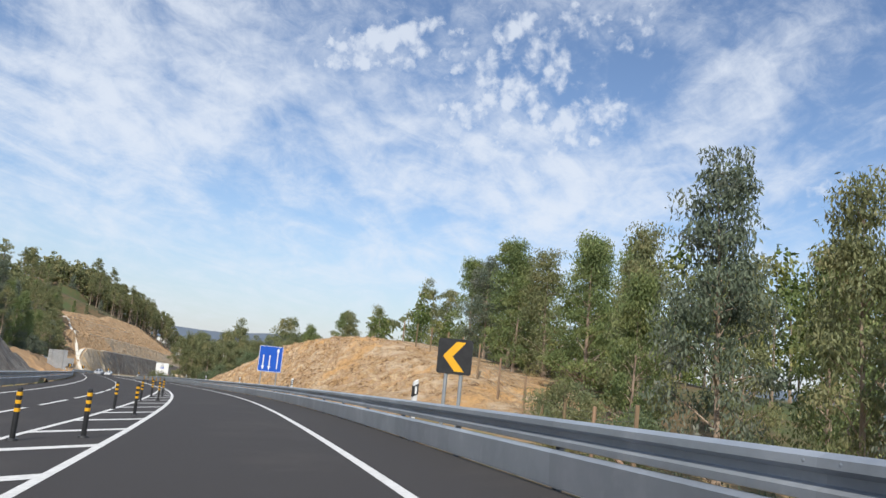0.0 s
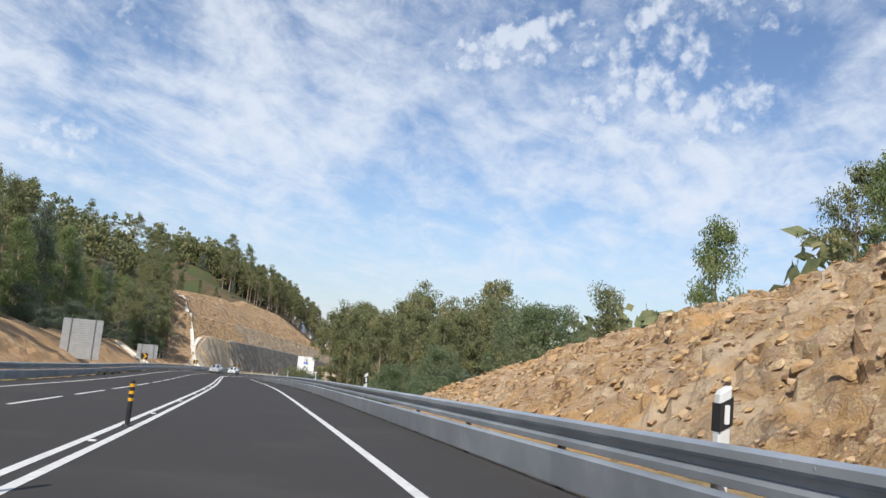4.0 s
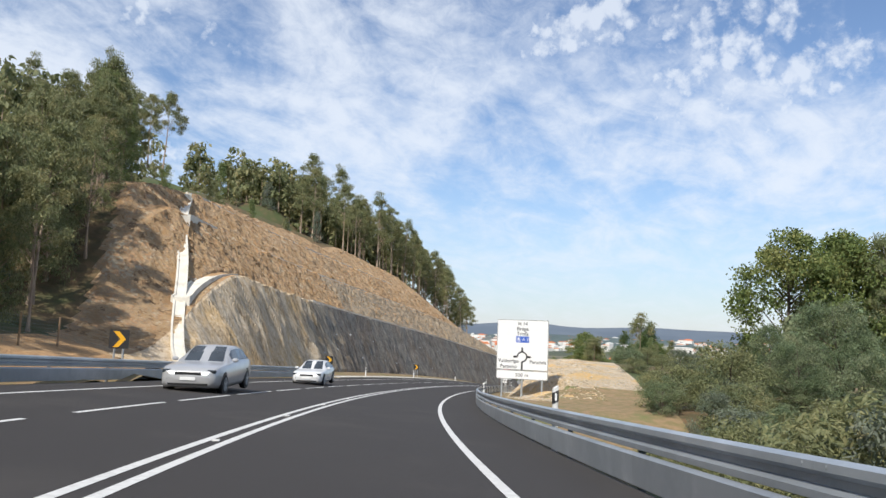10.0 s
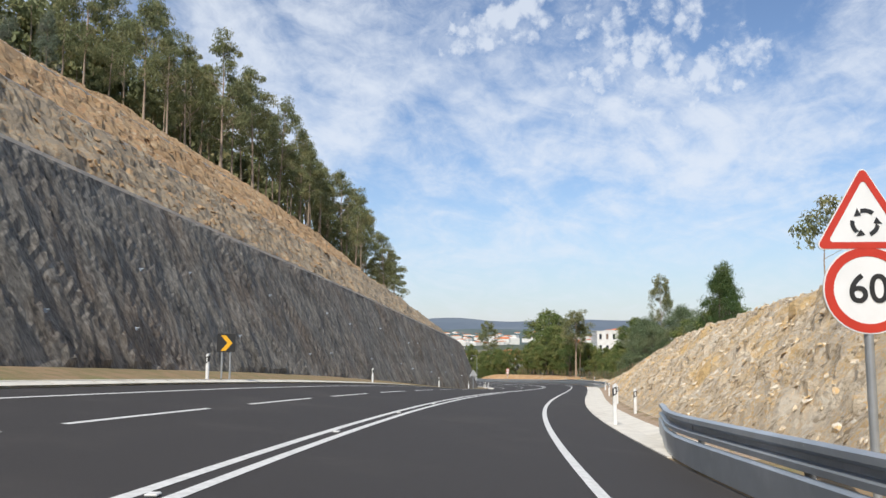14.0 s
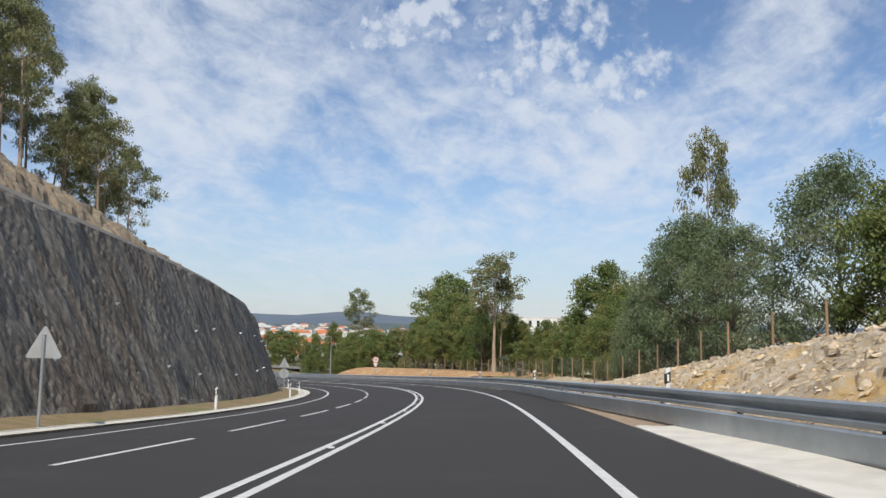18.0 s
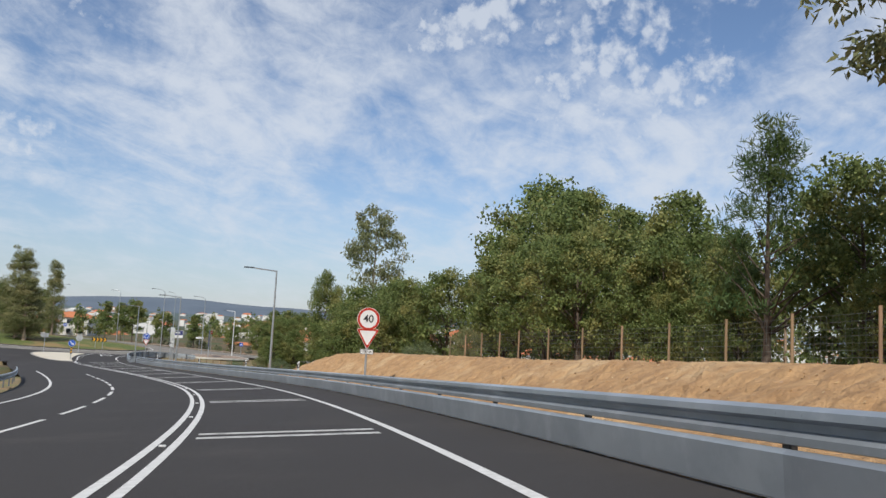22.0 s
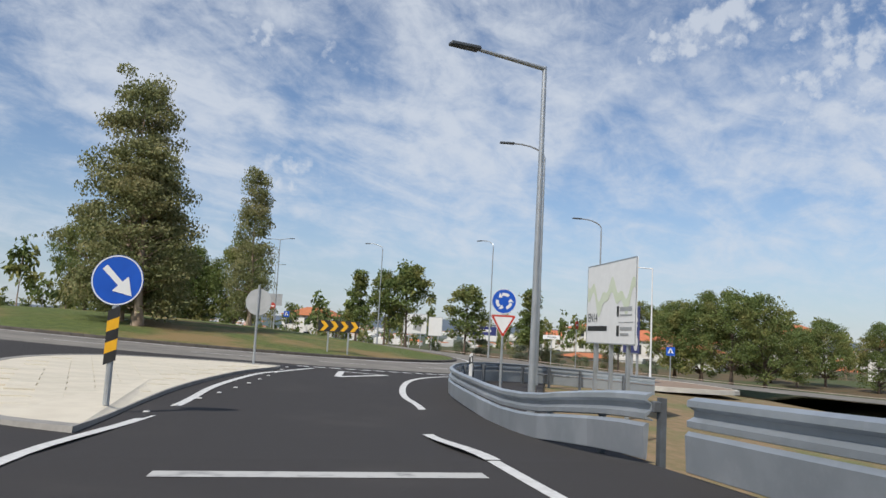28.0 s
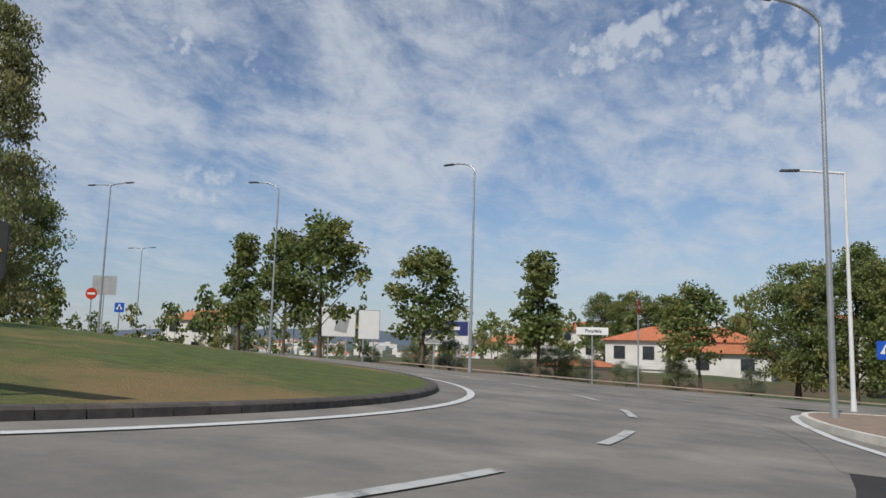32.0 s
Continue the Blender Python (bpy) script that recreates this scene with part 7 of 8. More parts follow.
for k in range(44):
    s, d = 250 + (k * 13.7) % 66, 15.5 + (k * 6.1) % 22
    plant_at("shrub", s, d, 1.0 + (k % 5) * 0.5, k, group="undergrowth in the dale", fat=1.5)
# behind the second mound
for k, s, d, h in (("umbrella", 331.5, 19, 9.8), ("young", 303, 21, 4.4), ("young", 312, 24, 4.6), ("young", 318, 22, 4.2), ("pine", 351, 15.5, 8.4), ("pine", 373, 20, 12.6), ("pine", 366, 19, 9.5), ("oak", 378, 21, 9.2), ("mimosa", 384, 20.5, 9.0),
                   ("oak", 388, 18.5, 8.0), ("mimosa", 393, 18.5, 10.4), ("mimosa", 396, 14.5, 8.0), ("mimosa", 402, 15.0, 10.0), ("mimosa", 408, 16.5, 10.0), ("mimosa", 413, 17, 7.6), ("oak", 418, 18.5, 7.4),
                   ("oak", 424, 18, 7.0), ("oak", 429, 20.5, 8.4), ("oak", 435.6, 22.2, 12.6), ("oak", 436.5, 24.5, 9.6), ("oak", 433, 24, 10.0), ("oak", 440, 21, 7.0), ("oak", 443.5, 17.5, 4.4), ("oak", 431, 15, 4.6), ("oak", 425, 13.5, 4.4), ("oak", 419, 12.5, 4.4), ("oak", 413, 12.5, 4.6), ("mimosa", 405, 12, 4.6)):
    plant_at(k, s, d, h, group="trees behind the fence", fat=1.0 if k != "spire" else 1.7)
plant_at("tall", 408.7, 19.1, 17.9, group="trees behind the fence", fat=0.62)
plant_at("oak", 499.5, 37, 21.0, group="trees behind the fence", fat=0.9)
plant_at("tall", 449, 15, 14.8, group="trees behind the fence", fat=1.4)
plant_at("tall", 450.5, 16.5, 12.6, group="trees behind the fence", fat=0.7)
plant_at("tall", 511, 23, 18.4, group="trees behind the fence")
plant_at("oak", 514.8, 19.4, 11.2, 1, group="trees behind the fence", fat=0.6)
for k, s, d, h in (("pine", 459.4, 15, 9.6), ("oak", 447, 21, 6.4), ("oak", 453, 20, 7.4), ("oak", 458, 21, 8.0), ("oak", 464, 17.5, 6.2), ("oak", 468, 17, 6.6), ("oak", 472, 18, 7.0), ("oak", 476, 18.5, 7.6), ("oak", 481, 20, 8.4), ("oak", 470, 23, 9.5), ("oak", 478, 25, 10.5), ("oak", 486, 22, 9.5), ("oak", 485, 28, 13.5),
                   ("pine", 473.5, 16.2, 3.4), ("oak", 462, 16, 4.0), ("oak", 467, 16.4, 4.2), ("oak", 455, 15.8, 3.8), ("oak", 491, 20, 9.0), ("oak", 496, 19, 9.0), ("oak", 501, 21, 9.6), ("oak", 506, 19, 9.2), ("oak", 511, 21, 8.4), ("oak", 513, 13.5, 4.6), ("oak", 518.5, 15.5, 4.4), ("oak", 521, 17.5, 4.0), ("oak", 516, 16.5, 5.0), ("oak", 500, 15.5, 6.4), ("oak", 507, 16.5, 5.4), ("oak", 493, 15.5, 6.6), ("oak", 513, 15.5, 3.6), ("oak", 517, 17, 3.4),
                   ("shrub", 513, 12.2, 2.2), ("shrub", 515, 13.5, 2.4), ("shrub", 508, 12, 2.0), ("shrub", 520, 12, 1.6), ("shrub", 526, 13, 1.6), ("shrub", 437, 13.5, 1.6), ("shrub", 428, 12.5, 1.8), ("shrub", 418, 11.6, 1.8), ("shrub", 410, 11.6, 1.8), ("shrub", 445, 14.5, 2.0), ("shrub", 480, 12.5, 2.2), ("shrub", 488, 13, 2.4)):
    plant_at(k, s, d + (3.0 if 452 < s < 490 and d < 18 else 0.0), h, group="trees behind the fence")
# on top of the cutting
for k, x, y, top, h in (("euc", -164.1, 344.4, 29.0, 17), ("euc", -153.3, 339.8, 25.0, 16), ("euc", -158.5, 341.0, 23.5, 15), ("euc", -144.8, 346.4, 15.8, 14), ("euc", -147.8, 339.1, 17.0, 14), ("euc", -151.0, 347.0, 19.0, 14), ("euc", -169.0, 346.0, 24.0, 14), ("young", -172.0, 336.0, 22.0, 11),
                        ("young", -166.0, 330.0, 20.0, 10), ("euc", -153.9, 419.6, 7.3, 14), ("euc", -156.5, 421.0, 4.0, 11), ("euc", -151.5, 405.0, 8.6, 14), ("euc", -150.0, 392.0, 8.0, 13), ("euc", -154.0, 398.0, 10.5, 14), ("euc", -149.0, 378.0, 11.0, 14), ("euc", -147.0, 366.0, 12.5, 13)):
    plant(k, x, y, top - h, h, group="eucalyptus above the cutting")
for k in range(56):
    s = 346 + (k * 23.17) % 108
    e = float(np.interp(s, [346, 368, 400, 430, 455], [38, 31, 27, 26, 28])) + (k * 4.37) % 17
    plant_at("euc", s, -e, float(np.interp(s, [345, 390, 455], [15.5, 15, 13.5])) * (0.70 + 0.38 * ((k * 7) % 10) / 10), group="eucalyptus above the cutting")
for k, x, y, top, h in (("euc", -155.0, 270.2, 24.1, 12), ("euc", -142.7, 264.9, 18.3, 11), ("euc", -169.2, 267.4, 26.9, 12), ("euc", -146.0, 266.0, 19.0, 10), ("euc", -150.0, 268.5, 20.5, 11), ("euc", -161.0, 268.0, 23.5, 11), ("young", -173.8, 322.7, 23.3, 9)):
    plant(k, x, y, top - h, h, group="eucalyptus above the cutting")
for k in range(13):
    plant_at("young", 262 + k * 5.6, -(37.5 + (k * 3.1) % 6), 3.2 + (k * 1.7) % 3.0, group="eucalyptus above the cutting")
# front rows of the wooded hill, which stop short of the drain
wood_edge = lambda e: float(np.interp(e, [14, 17, 20, 23, 26, 31, 35, 45], [220, 233, 245, 254, 261, 269, 275, 294]))
for k in range(110):
    e = 19.5 + (k * 6.61) % 20
    s = 120 + (k * 17.93) % 128
    if s < wood_edge(e) - 1:
        plant_at("young" if k % 3 == 1 else "euc", s, -e, 8.0 + (k * 2.9) % 5, group="trees on the wooded hill")
for k in range(34):
    e = 17.5 + k * 0.75
    plant_at("young" if k % 4 == 2 else "euc", wood_edge(e) - 1.0 - (k * 2.7) % 6, -e - (k * 1.3) % 2, 7.0 + (k * 2.3) % 3.5, group="trees on the wooded hill")
for k in range(58):
    e = 17.4 + (k * 3.7) % 13
    s = 196 + (k * 11.9) % 62
    if s < wood_edge(e) - 1:
        plant_at("shrub" if k % 2 else "euc", s, -e, 2.2 + (k % 4) * 0.5 if k % 2 else 7.5 + (k * 1.7) % 4, group="trees on the wooded hill", fat=1.2 if k % 2 else 1.0)
for k in range(16):
    plant_at("shrub", 150 + (k * 11.3) % 76, -(16.4 + (k * 1.7) % 3), 1.6 + (k % 4) * 0.5, 0, group="shrubs at the foot of the hill")


def woodland(name, spots, label, seed, tall=(8, 13), leafm=None, clumps=22, per=15, leaf=0.95):
    """Trees that stay far off, joined: trunks and leaves of each, with fewer and larger leaves."""
    g = np.random.default_rng(seed)
    sets = [tree_arrays(900 + k, 10.0, lo, w, sh, clumps, 1.05, per, leaf, 0.26, 0.8, 0.12, 0.04, False, 5) for k, (lo, w, sh) in enumerate(((0.3, 1.9, "euc"), (0.12, 1.7, "column"), (0.4, 1.6, "euc"), (0.1, 2.1, "round")))]
    V, Fc, ids, off = [], [], [], 0
    for x, y, z in spots:
        wv, wf, lv, lf = sets[g.integers(len(sets))]
        f, a = g.uniform(*tall) / 10.0, g.uniform(0, 6.28)
        c, s = math.cos(a) * f, math.sin(a) * f
        for vv, ff, mi in ((wv, wf, 0), (lv, lf, 1)):
            V.append(np.column_stack([x + c * vv[:, 0] - s * vv[:, 1], y + s * vv[:, 0] + c * vv[:, 1], z - 0.2 + f * vv[:, 2]]))
            Fc.append(np.asarray(ff) + off)
            ids.append(np.full(len(ff), mi))
            off += len(vv)
    ob = new(name, from_arrays(name, np.concatenate(V), np.concatenate(Fc).tolist(), [BARK, leafm or LEAF_EUC], np.concatenate(ids)))
    return tagged(ob, label, "woodland", kind="stuff")


def spots(s_range, d_range, n, seed, keep=None):
    g = np.random.default_rng(seed)
    s, d = g.uniform(*s_range, n), g.uniform(*d_range, n)
    p = on(s, d)
    p[:, 2] = ground_z(p[:, 0], p[:, 1])
    near = np.abs(d) < 44
    p[near, 2] = on(s[near], d[near], side_z(s[near], d[near]))[:, 2]
    return p


hill = np.concatenate([spots((96, 250), (-95, -32), 430, 5), spots((225, 304), (-115, -41), 240, 6)])
hs, hd = chainage(hill[:, 0], hill[:, 1])
hill = hill[hs < np.interp(-hd, [14, 17, 20, 23, 26, 31, 35, 40, 44, 110], [220, 233, 245, 254, 261, 269, 275, 286, 294, 296])]
woodland("hillside_woodland", hill, "dense eucalyptus wood covering the hillside", 1, (7.5, 11))
woodland("hilltop_woodland", spots((352, 462), (-95, -46), 190, 7), "eucalyptus wood behind the cutting's crest", 2, (9, 13))
woodland("crest_woodland", spots((300, 352), (-112, -52), 26, 17), "young eucalyptus wood behind the crest", 7, (3.0, 5.5))
woodland("dale_woodland", spots((118, 192), (36, 95), 170, 8), "mixed wood filling the dale", 3, (13, 18))
woodland("dale_thicket", spots((204, 330), (34, 130), 300, 14), "low thicket on the dale's far slope", 6, (4.5, 7.5), LEAF_MIMOSA)
woodland("field_edge_woodland", np.concatenate([spots((446, 505), (26, 60), 70, 9), spots((-10, 110), (24, 70), 130, 10)]), "mixed trees behind the verge", 4, (6.5, 9.5), LEAF_OAK, 34, 26, 0.48)
woodland("low_woodland", np.concatenate([spots((262, 340), (60, 110), 60, 12), spots((372, 400), (24, 60), 40, 13)]), "low trees behind the rock mound", 5, (5, 8), LEAF_OAK)

# the roundabout's trees and bushes
for k, (x, y, h) in enumerate(((-189.9, 560.6, 1.5), (-188.0, 561.2, 1.9), (-187.0, 560.8, 1.5), (-186.0, 560.4, 1.2), (-184.0, 560.6, 1.3), (-181.4, 560.8, 1.6), (-194.2, 560.8, 1.7), (-196.6, 561.4, 1.4), (-190.9, 561.6, 1.3), (-177.8, 561.4, 1.3), (-200.0, 562.2, 1.0))):
    plant("shrub", x, y, float(plane_z(x, y)) - 0.1, h, k, "bushes along the exit road", fat=1.2)
for k, x, y, h, v, fat in (("birch", -197.6, 519.6, 13.4, 0, 1.05), ("birch", -206.3, 540.2, 13.2, 1, 1.0), ("street", -201.6, 558.5, 8.2, 0, 1.15), ("street", -204.4, 559.0, 7.4, 1, 0.9), ("spire", -209.2, 561.0, 7.6, 0, 1.1),
                           ("street", -194.8, 558.0, 6.4, 1, 1.25), ("spire", -188.3, 558.6, 6.6, 0, 1.3), ("street", -180.2, 559.6, 5.2, 0, 1.15), ("oak", -175.6, 561.4, 6.6, 0, 1.0), ("oak", -173.2, 560.2, 7.4, 1, 1.0), ("oak", -170.6, 558.6, 7.6, 2, 1.0), ("oak", -168.0, 559.4, 7.4, 0, 1.0), ("oak", -194.2, 617.0, 8.6, 1, 1.1), ("oak", -190.6, 618.5, 9.0, 2, 1.1), ("oak", -186.4, 619.0, 8.8, 0, 1.1), ("oak", -178.0, 620.0, 7.2, 1, 1.1),
                           ("oak", -168.6, 577.0, 6.2, 1, 1.0), ("oak", -163.5, 579.0, 6.8, 2, 1.0), ("oak", -166.0, 572.0, 5.2, 0, 1.0), ("oak", -159.0, 575.0, 6.5, 1, 1.0), ("oak", -213.5, 546.5, 8.5, 0, 0.9), ("oak", -219.0, 542.0, 9.0, 1, 0.9), ("oak", -226.0, 540.0, 9.5, 2, 0.9), ("oak", -219.7, 542.6, 7.0, 2, 1.0), ("oak", -221.6, 546.1, 7.8, 0, 1.0), ("oak", -217.2, 544.8, 7.4, 1, 1.0), ("oak", -219.9, 549.1, 6.4, 2, 1.0), ("oak", -225.4, 544.4, 7.6, 1, 1.0), ("birch", -195.4, 518.9, 9.6, 1, 1.9), ("birch", -198.6, 521.4, 8.0, 0, 1.2), ("euc", -215.0, 513.0, 8.0, 0, 1.3), ("oak", -222.0, 512.0, 8.5, 2, 1.0), ("oak", -231.0, 520.0, 9.5, 0, 1.0), ("oak", -236.0, 532.0, 9.0, 1, 1.0)):
    plant(k, x, y, float(plane_z(x, y)) + (0.6 if math.hypot(x - RX, y - RY) < 16 else 0.0), h, v, "trees at the roundabout", fat=fat)

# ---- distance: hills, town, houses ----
# aerial haze is mixed into both hill colours: blue-grey far, grey-green near
HILL_HAZED = mat("distant_hills", (0.120, 0.150, 0.185), (0.100, 0.128, 0.162), 0.004, 1.0, third=(0.145, 0.170, 0.190), third_scale=0.0015)
HILL_NEAR_HAZED = mat("haze_tinted_woods", (0.092, 0.125, 0.118), (0.068, 0.098, 0.092), 0.02, 1.0, third=(0.155, 0.160, 0.140), third_scale=0.006, third_range=(0.54, 0.66))
WALL_WHITE = mat("white_render", (0.74, 0.72, 0.67), (0.66, 0.63, 0.57), 0.6, 0.9, per_object=0.08, third=(0.60, 0.56, 0.48), third_scale=0.2, third_range=(0.6, 0.8))
ROOF = mat("orange_tiles", (0.56, 0.20, 0.085), (0.44, 0.15, 0.065), 2.0, 0.85, per_object=0.12, stretch=(1, 1, 3), bump=0.03, bump_scale=7)
GLASS_DARK = mat("dark_window", (0.05, 0.06, 0.07), (0.03, 0.035, 0.04), 1, 0.12, spec=0.8)
SHUTTER = mat("brown_shutter", (0.20, 0.12, 0.07), (0.16, 0.10, 0.06), 3, 0.6)


def ridge(name, near, far, base, swell, bumps, material, label):
    """A line of hills all round, with its own rhythm of crests."""
    a = np.linspace(-200, 200, 401)
    v, f = [], []
    for i, q in enumerate(a):
        r = radians(q)
        top = base + sum(k * math.sin(w * r + p) for w, k, p in swell) + sum(k * math.exp(-((q - c) / w) ** 2) for c, w, k in bumps)
        top += 1.6 * noise.noise(Vector((q * 1.3, base, 0))) * (far / 2500)
        for u, z in ((0.0, -70), (0.35, -40 + 0.45 * (top + 40)), (0.7, -40 + 0.86 * (top + 40)), (1.0, top), (1.25, -80)):
            rad = near + (far - near) * u
            v.append((-190 - rad * math.sin(r), 420 + rad * math.cos(r), z))
        if i:
            f += [((i - 1) * 5 + k, (i - 1) * 5 + k + 1, i * 5 + k + 1, i * 5 + k) for k in range(4)]
    tagged(new(name, from_arrays(name, v, f, material, None, True)), label, "hills", kind="structure")


# both ridges carry their haze as colour, no air lies between
ridge("distant_hills", 2700, 3500, 10, ((4.1, 6, 0.9), (9.7, 5, 2.0), (21, 4, 0.4), (47, 2.5, 0.0)), ((11.5, 3.5, 30), (28, 5, 34), (20, 3, 10), (-2, 5, 10)), HILL_HAZED, "wooded hills on the horizon, tinted blue-grey with painted haze")
ridge("near_hills", 1500, 2250, -24, ((5.3, 3, 2.2), (13.1, 4, 0.3), (29, 3, 1.1)), ((8, 3, 8), (36, 5, 7), (-8, 4, 6)), HILL_NEAR_HAZED, "green wooded hills before the horizon, tinted with painted haze")


def house(x, y, z, w, l, h, turn, label, storeys=2, roof=True, wall=None, name="house", windows=3, side_windows=2, rise=None):
    t = thing(name, pose(x, y, z, 0, 0, turn), label, "house" if name == "house" else "building", "houses of the village" if name == "house" else "blocks of the far town")
    b = bmesh.new()
    box(b, (w, l, h + 1.5), (0, 0, h / 2 - 0.75))
    part("wall", b, wall or WALL_WHITE, t)
    if roof:
        b = bmesh.new()
        rz = rise or w * 0.16
        o = 0.45
        vs = [b.verts.new(c) for c in ((-w/2-o, -l/2-o, h - 0.05), (w/2+o, -l/2-o, h - 0.05), (w/2+o, l/2+o, h - 0.05), (-w/2-o, l/2+o, h - 0.05), (-w/2+l*0.4, 0, h + rz), (w/2-l*0.4, 0, h + rz))] if w > l else \
             [b.verts.new(c) for c in ((-w/2-o, -l/2-o, h - 0.05), (w/2+o, -l/2-o, h - 0.05), (w/2+o, l/2+o, h - 0.05), (-w/2-o, l/2+o, h - 0.05), (0, -l/2+w*0.4, h + rz), (0, l/2-w*0.4, h + rz))]
        for q in (((0, 1, 5, 4), (1, 2, 5), (2, 3, 4, 5), (3, 0, 4)) if w > l else ((0, 1, 4), (1, 2, 5, 4), (2, 3, 5), (3, 0, 4, 5))):
            b.faces.new([vs[i] for i in q])
        b.faces.new([vs[i] for i in (3, 2, 1, 0)])
        part("roof", b, ROOF, t)
    else:
        b = bmesh.new()
        box(b, (w + 0.3, l + 0.3, 0.35), (0, 0, h + 0.1))
        part("parapet", b, wall or WALL_WHITE, t)
    fh = h / storeys
    for k in range(storeys):
        for i in range(windows):
            for face in (-1, 1):
                wb = part("window", shared("window", box(bmesh.new(), (1.15, 0.16, fh * 0.46)), SHUTTER if (i + k) % 4 == 3 else GLASS_DARK), None, t)
                wb.matrix_basis = Matrix.Translation(((i + 0.5) / windows * w - w / 2, face * l / 2, fh * (k + 0.55)))
        for i in range(side_windows):
            for face in (-1, 1):
                wb = part("window", shared("window", box(bmesh.new(), (0.16, 1.1, fh * 0.46)), GLASS_DARK), None, t)
                wb.matrix_basis = Matrix.Translation((face * w / 2, (i + 0.5) / side_windows * l - l / 2, fh * (k + 0.55)))
    return t


def at_ground(x, y):
    return float(ground_z(np.array([x]), np.array([y]))[0])


# the large house past the roundabout, with its terrace and outbuildings
hx, hy = -183.4, 602.0
t = house(hx, hy, -35.6, 14.6, 9.0, 5.6, -6, "two-storey white house with orange tiled hip roof", 2, windows=5, rise=1.5)
house(hx + 4.2, hy - 7.4, -35.6, 7.6, 6.0, 4.5, -6, "white house wing with a low orange tiled roof", 2, windows=2, side_windows=1, rise=0.8)
house(hx - 3.4, hy - 8.6, -35.4, 4.6, 4.0, 2.7, -6, "low white annex with a flat concrete roof", 1, False, windows=2, side_windows=1)
b = bmesh.new()
box(b, (0.7, 0.7, 1.6), (3.0, 1.0, 6.9), 0.02)
part("chimney", b, WALL_WHITE, t)
t = house(hx - 8.6, hy - 11.0, -34.6, 6.2, 4.5, 2.0, -4, "low white outbuilding with red lean-to roof", 1, windows=2, side_windows=1, rise=0.5)
for x, y, w, l, h, turn, lab in ((-203, 655, 11, 8, 4.8, 10, "white village house with orange tiled roof"), (-213, 668, 9, 9, 5.4, -8, "white village house with orange tiled roof"), (-194, 672, 14, 8, 3.2, 4, "long low white house with orange tiled roof"),
                               (-168, 612, 9, 8, 5.6, 5, "white village house with orange tiled roof"), (-152, 606, 12, 8, 4.6, -10, "white village house with orange tiled roof"), (-136, 600, 11, 8, 3.4, 12, "low white house with faded orange roof"),
                               (-122, 596, 14, 7, 3.2, 4, "long low white house with orange tiled roof"), (-112, 586, 10, 8, 3.4, -15, "low white house with faded orange roof"), (-98, 580, 10, 8, 3.6, 8, "white village house with orange tiled roof"),
                               (-142, 626, 12, 9, 5.8, 0, "white village house with orange tiled roof"), (-126, 640, 13, 9, 5.6, 20, "white village house with orange tiled roof"), (-84, 566, 10, 7, 3.4, -5, "low white house with faded orange roof"),
                               (-60, 420, 11, 9, 5.4, 10, "white village house with orange tiled roof"), (-40, 440, 12, 8, 5.4, -12, "white village house with orange tiled roof"), (-70, 470, 10, 8, 5.0, 30, "white village house with orange tiled roof"),
                               (-250, 610, 10, 8, 5.0, 15, "white village house with orange tiled roof"), (-228, 690, 12, 9, 5.2, -20, "white village house with orange tiled roof")):
    house(x, y, at_ground(x, y) - 0.1, w, l, h, turn, lab, 2 if h > 4.5 else 1, windows=3)
# village and town farther off
rnd = random.Random(11)
for k in range(60):
    a, r = radians(rnd.uniform(-24, 46)), rnd.uniform(210, 620)
    x, y = -185 - r * math.sin(a), 520 + r * math.cos(a)
    w, l, h = rnd.uniform(8, 14), rnd.uniform(7, 10), rnd.choice((3.2, 5.4, 5.8))
    house(x, y, at_ground(x, y) - 0.1, w, l, h, rnd.uniform(0, 180), "white village house with orange tiled roof", 2 if h > 4 else 1, windows=2, side_windows=1)
for k in range(150):
    a, r = radians(rnd.uniform(-34, 56)), rnd.uniform(650, 1900)
    x, y = -185 - r * math.sin(a), 520 + r * math.cos(a)
    w, l, h = rnd.uniform(10, 28), rnd.uniform(9, 15), rnd.choice((4, 5, 6, 8, 9))
    house(x, y, at_ground(x, y) + 2 + 0.006 * (r - 650), w, l, h, rnd.uniform(-30, 30), "pale block of the distant town", max(2, int(h / 3)), k % 2 == 0, name="apartment_block", windows=4 if r < 1000 else 0, side_windows=0)
# the long white hall seen over the trees
house(-92, 662, -34, 30, 24, 17, 8, "long white hall with a flat roof beyond the trees", 3, False, name="industrial_hall", windows=9, side_windows=3)


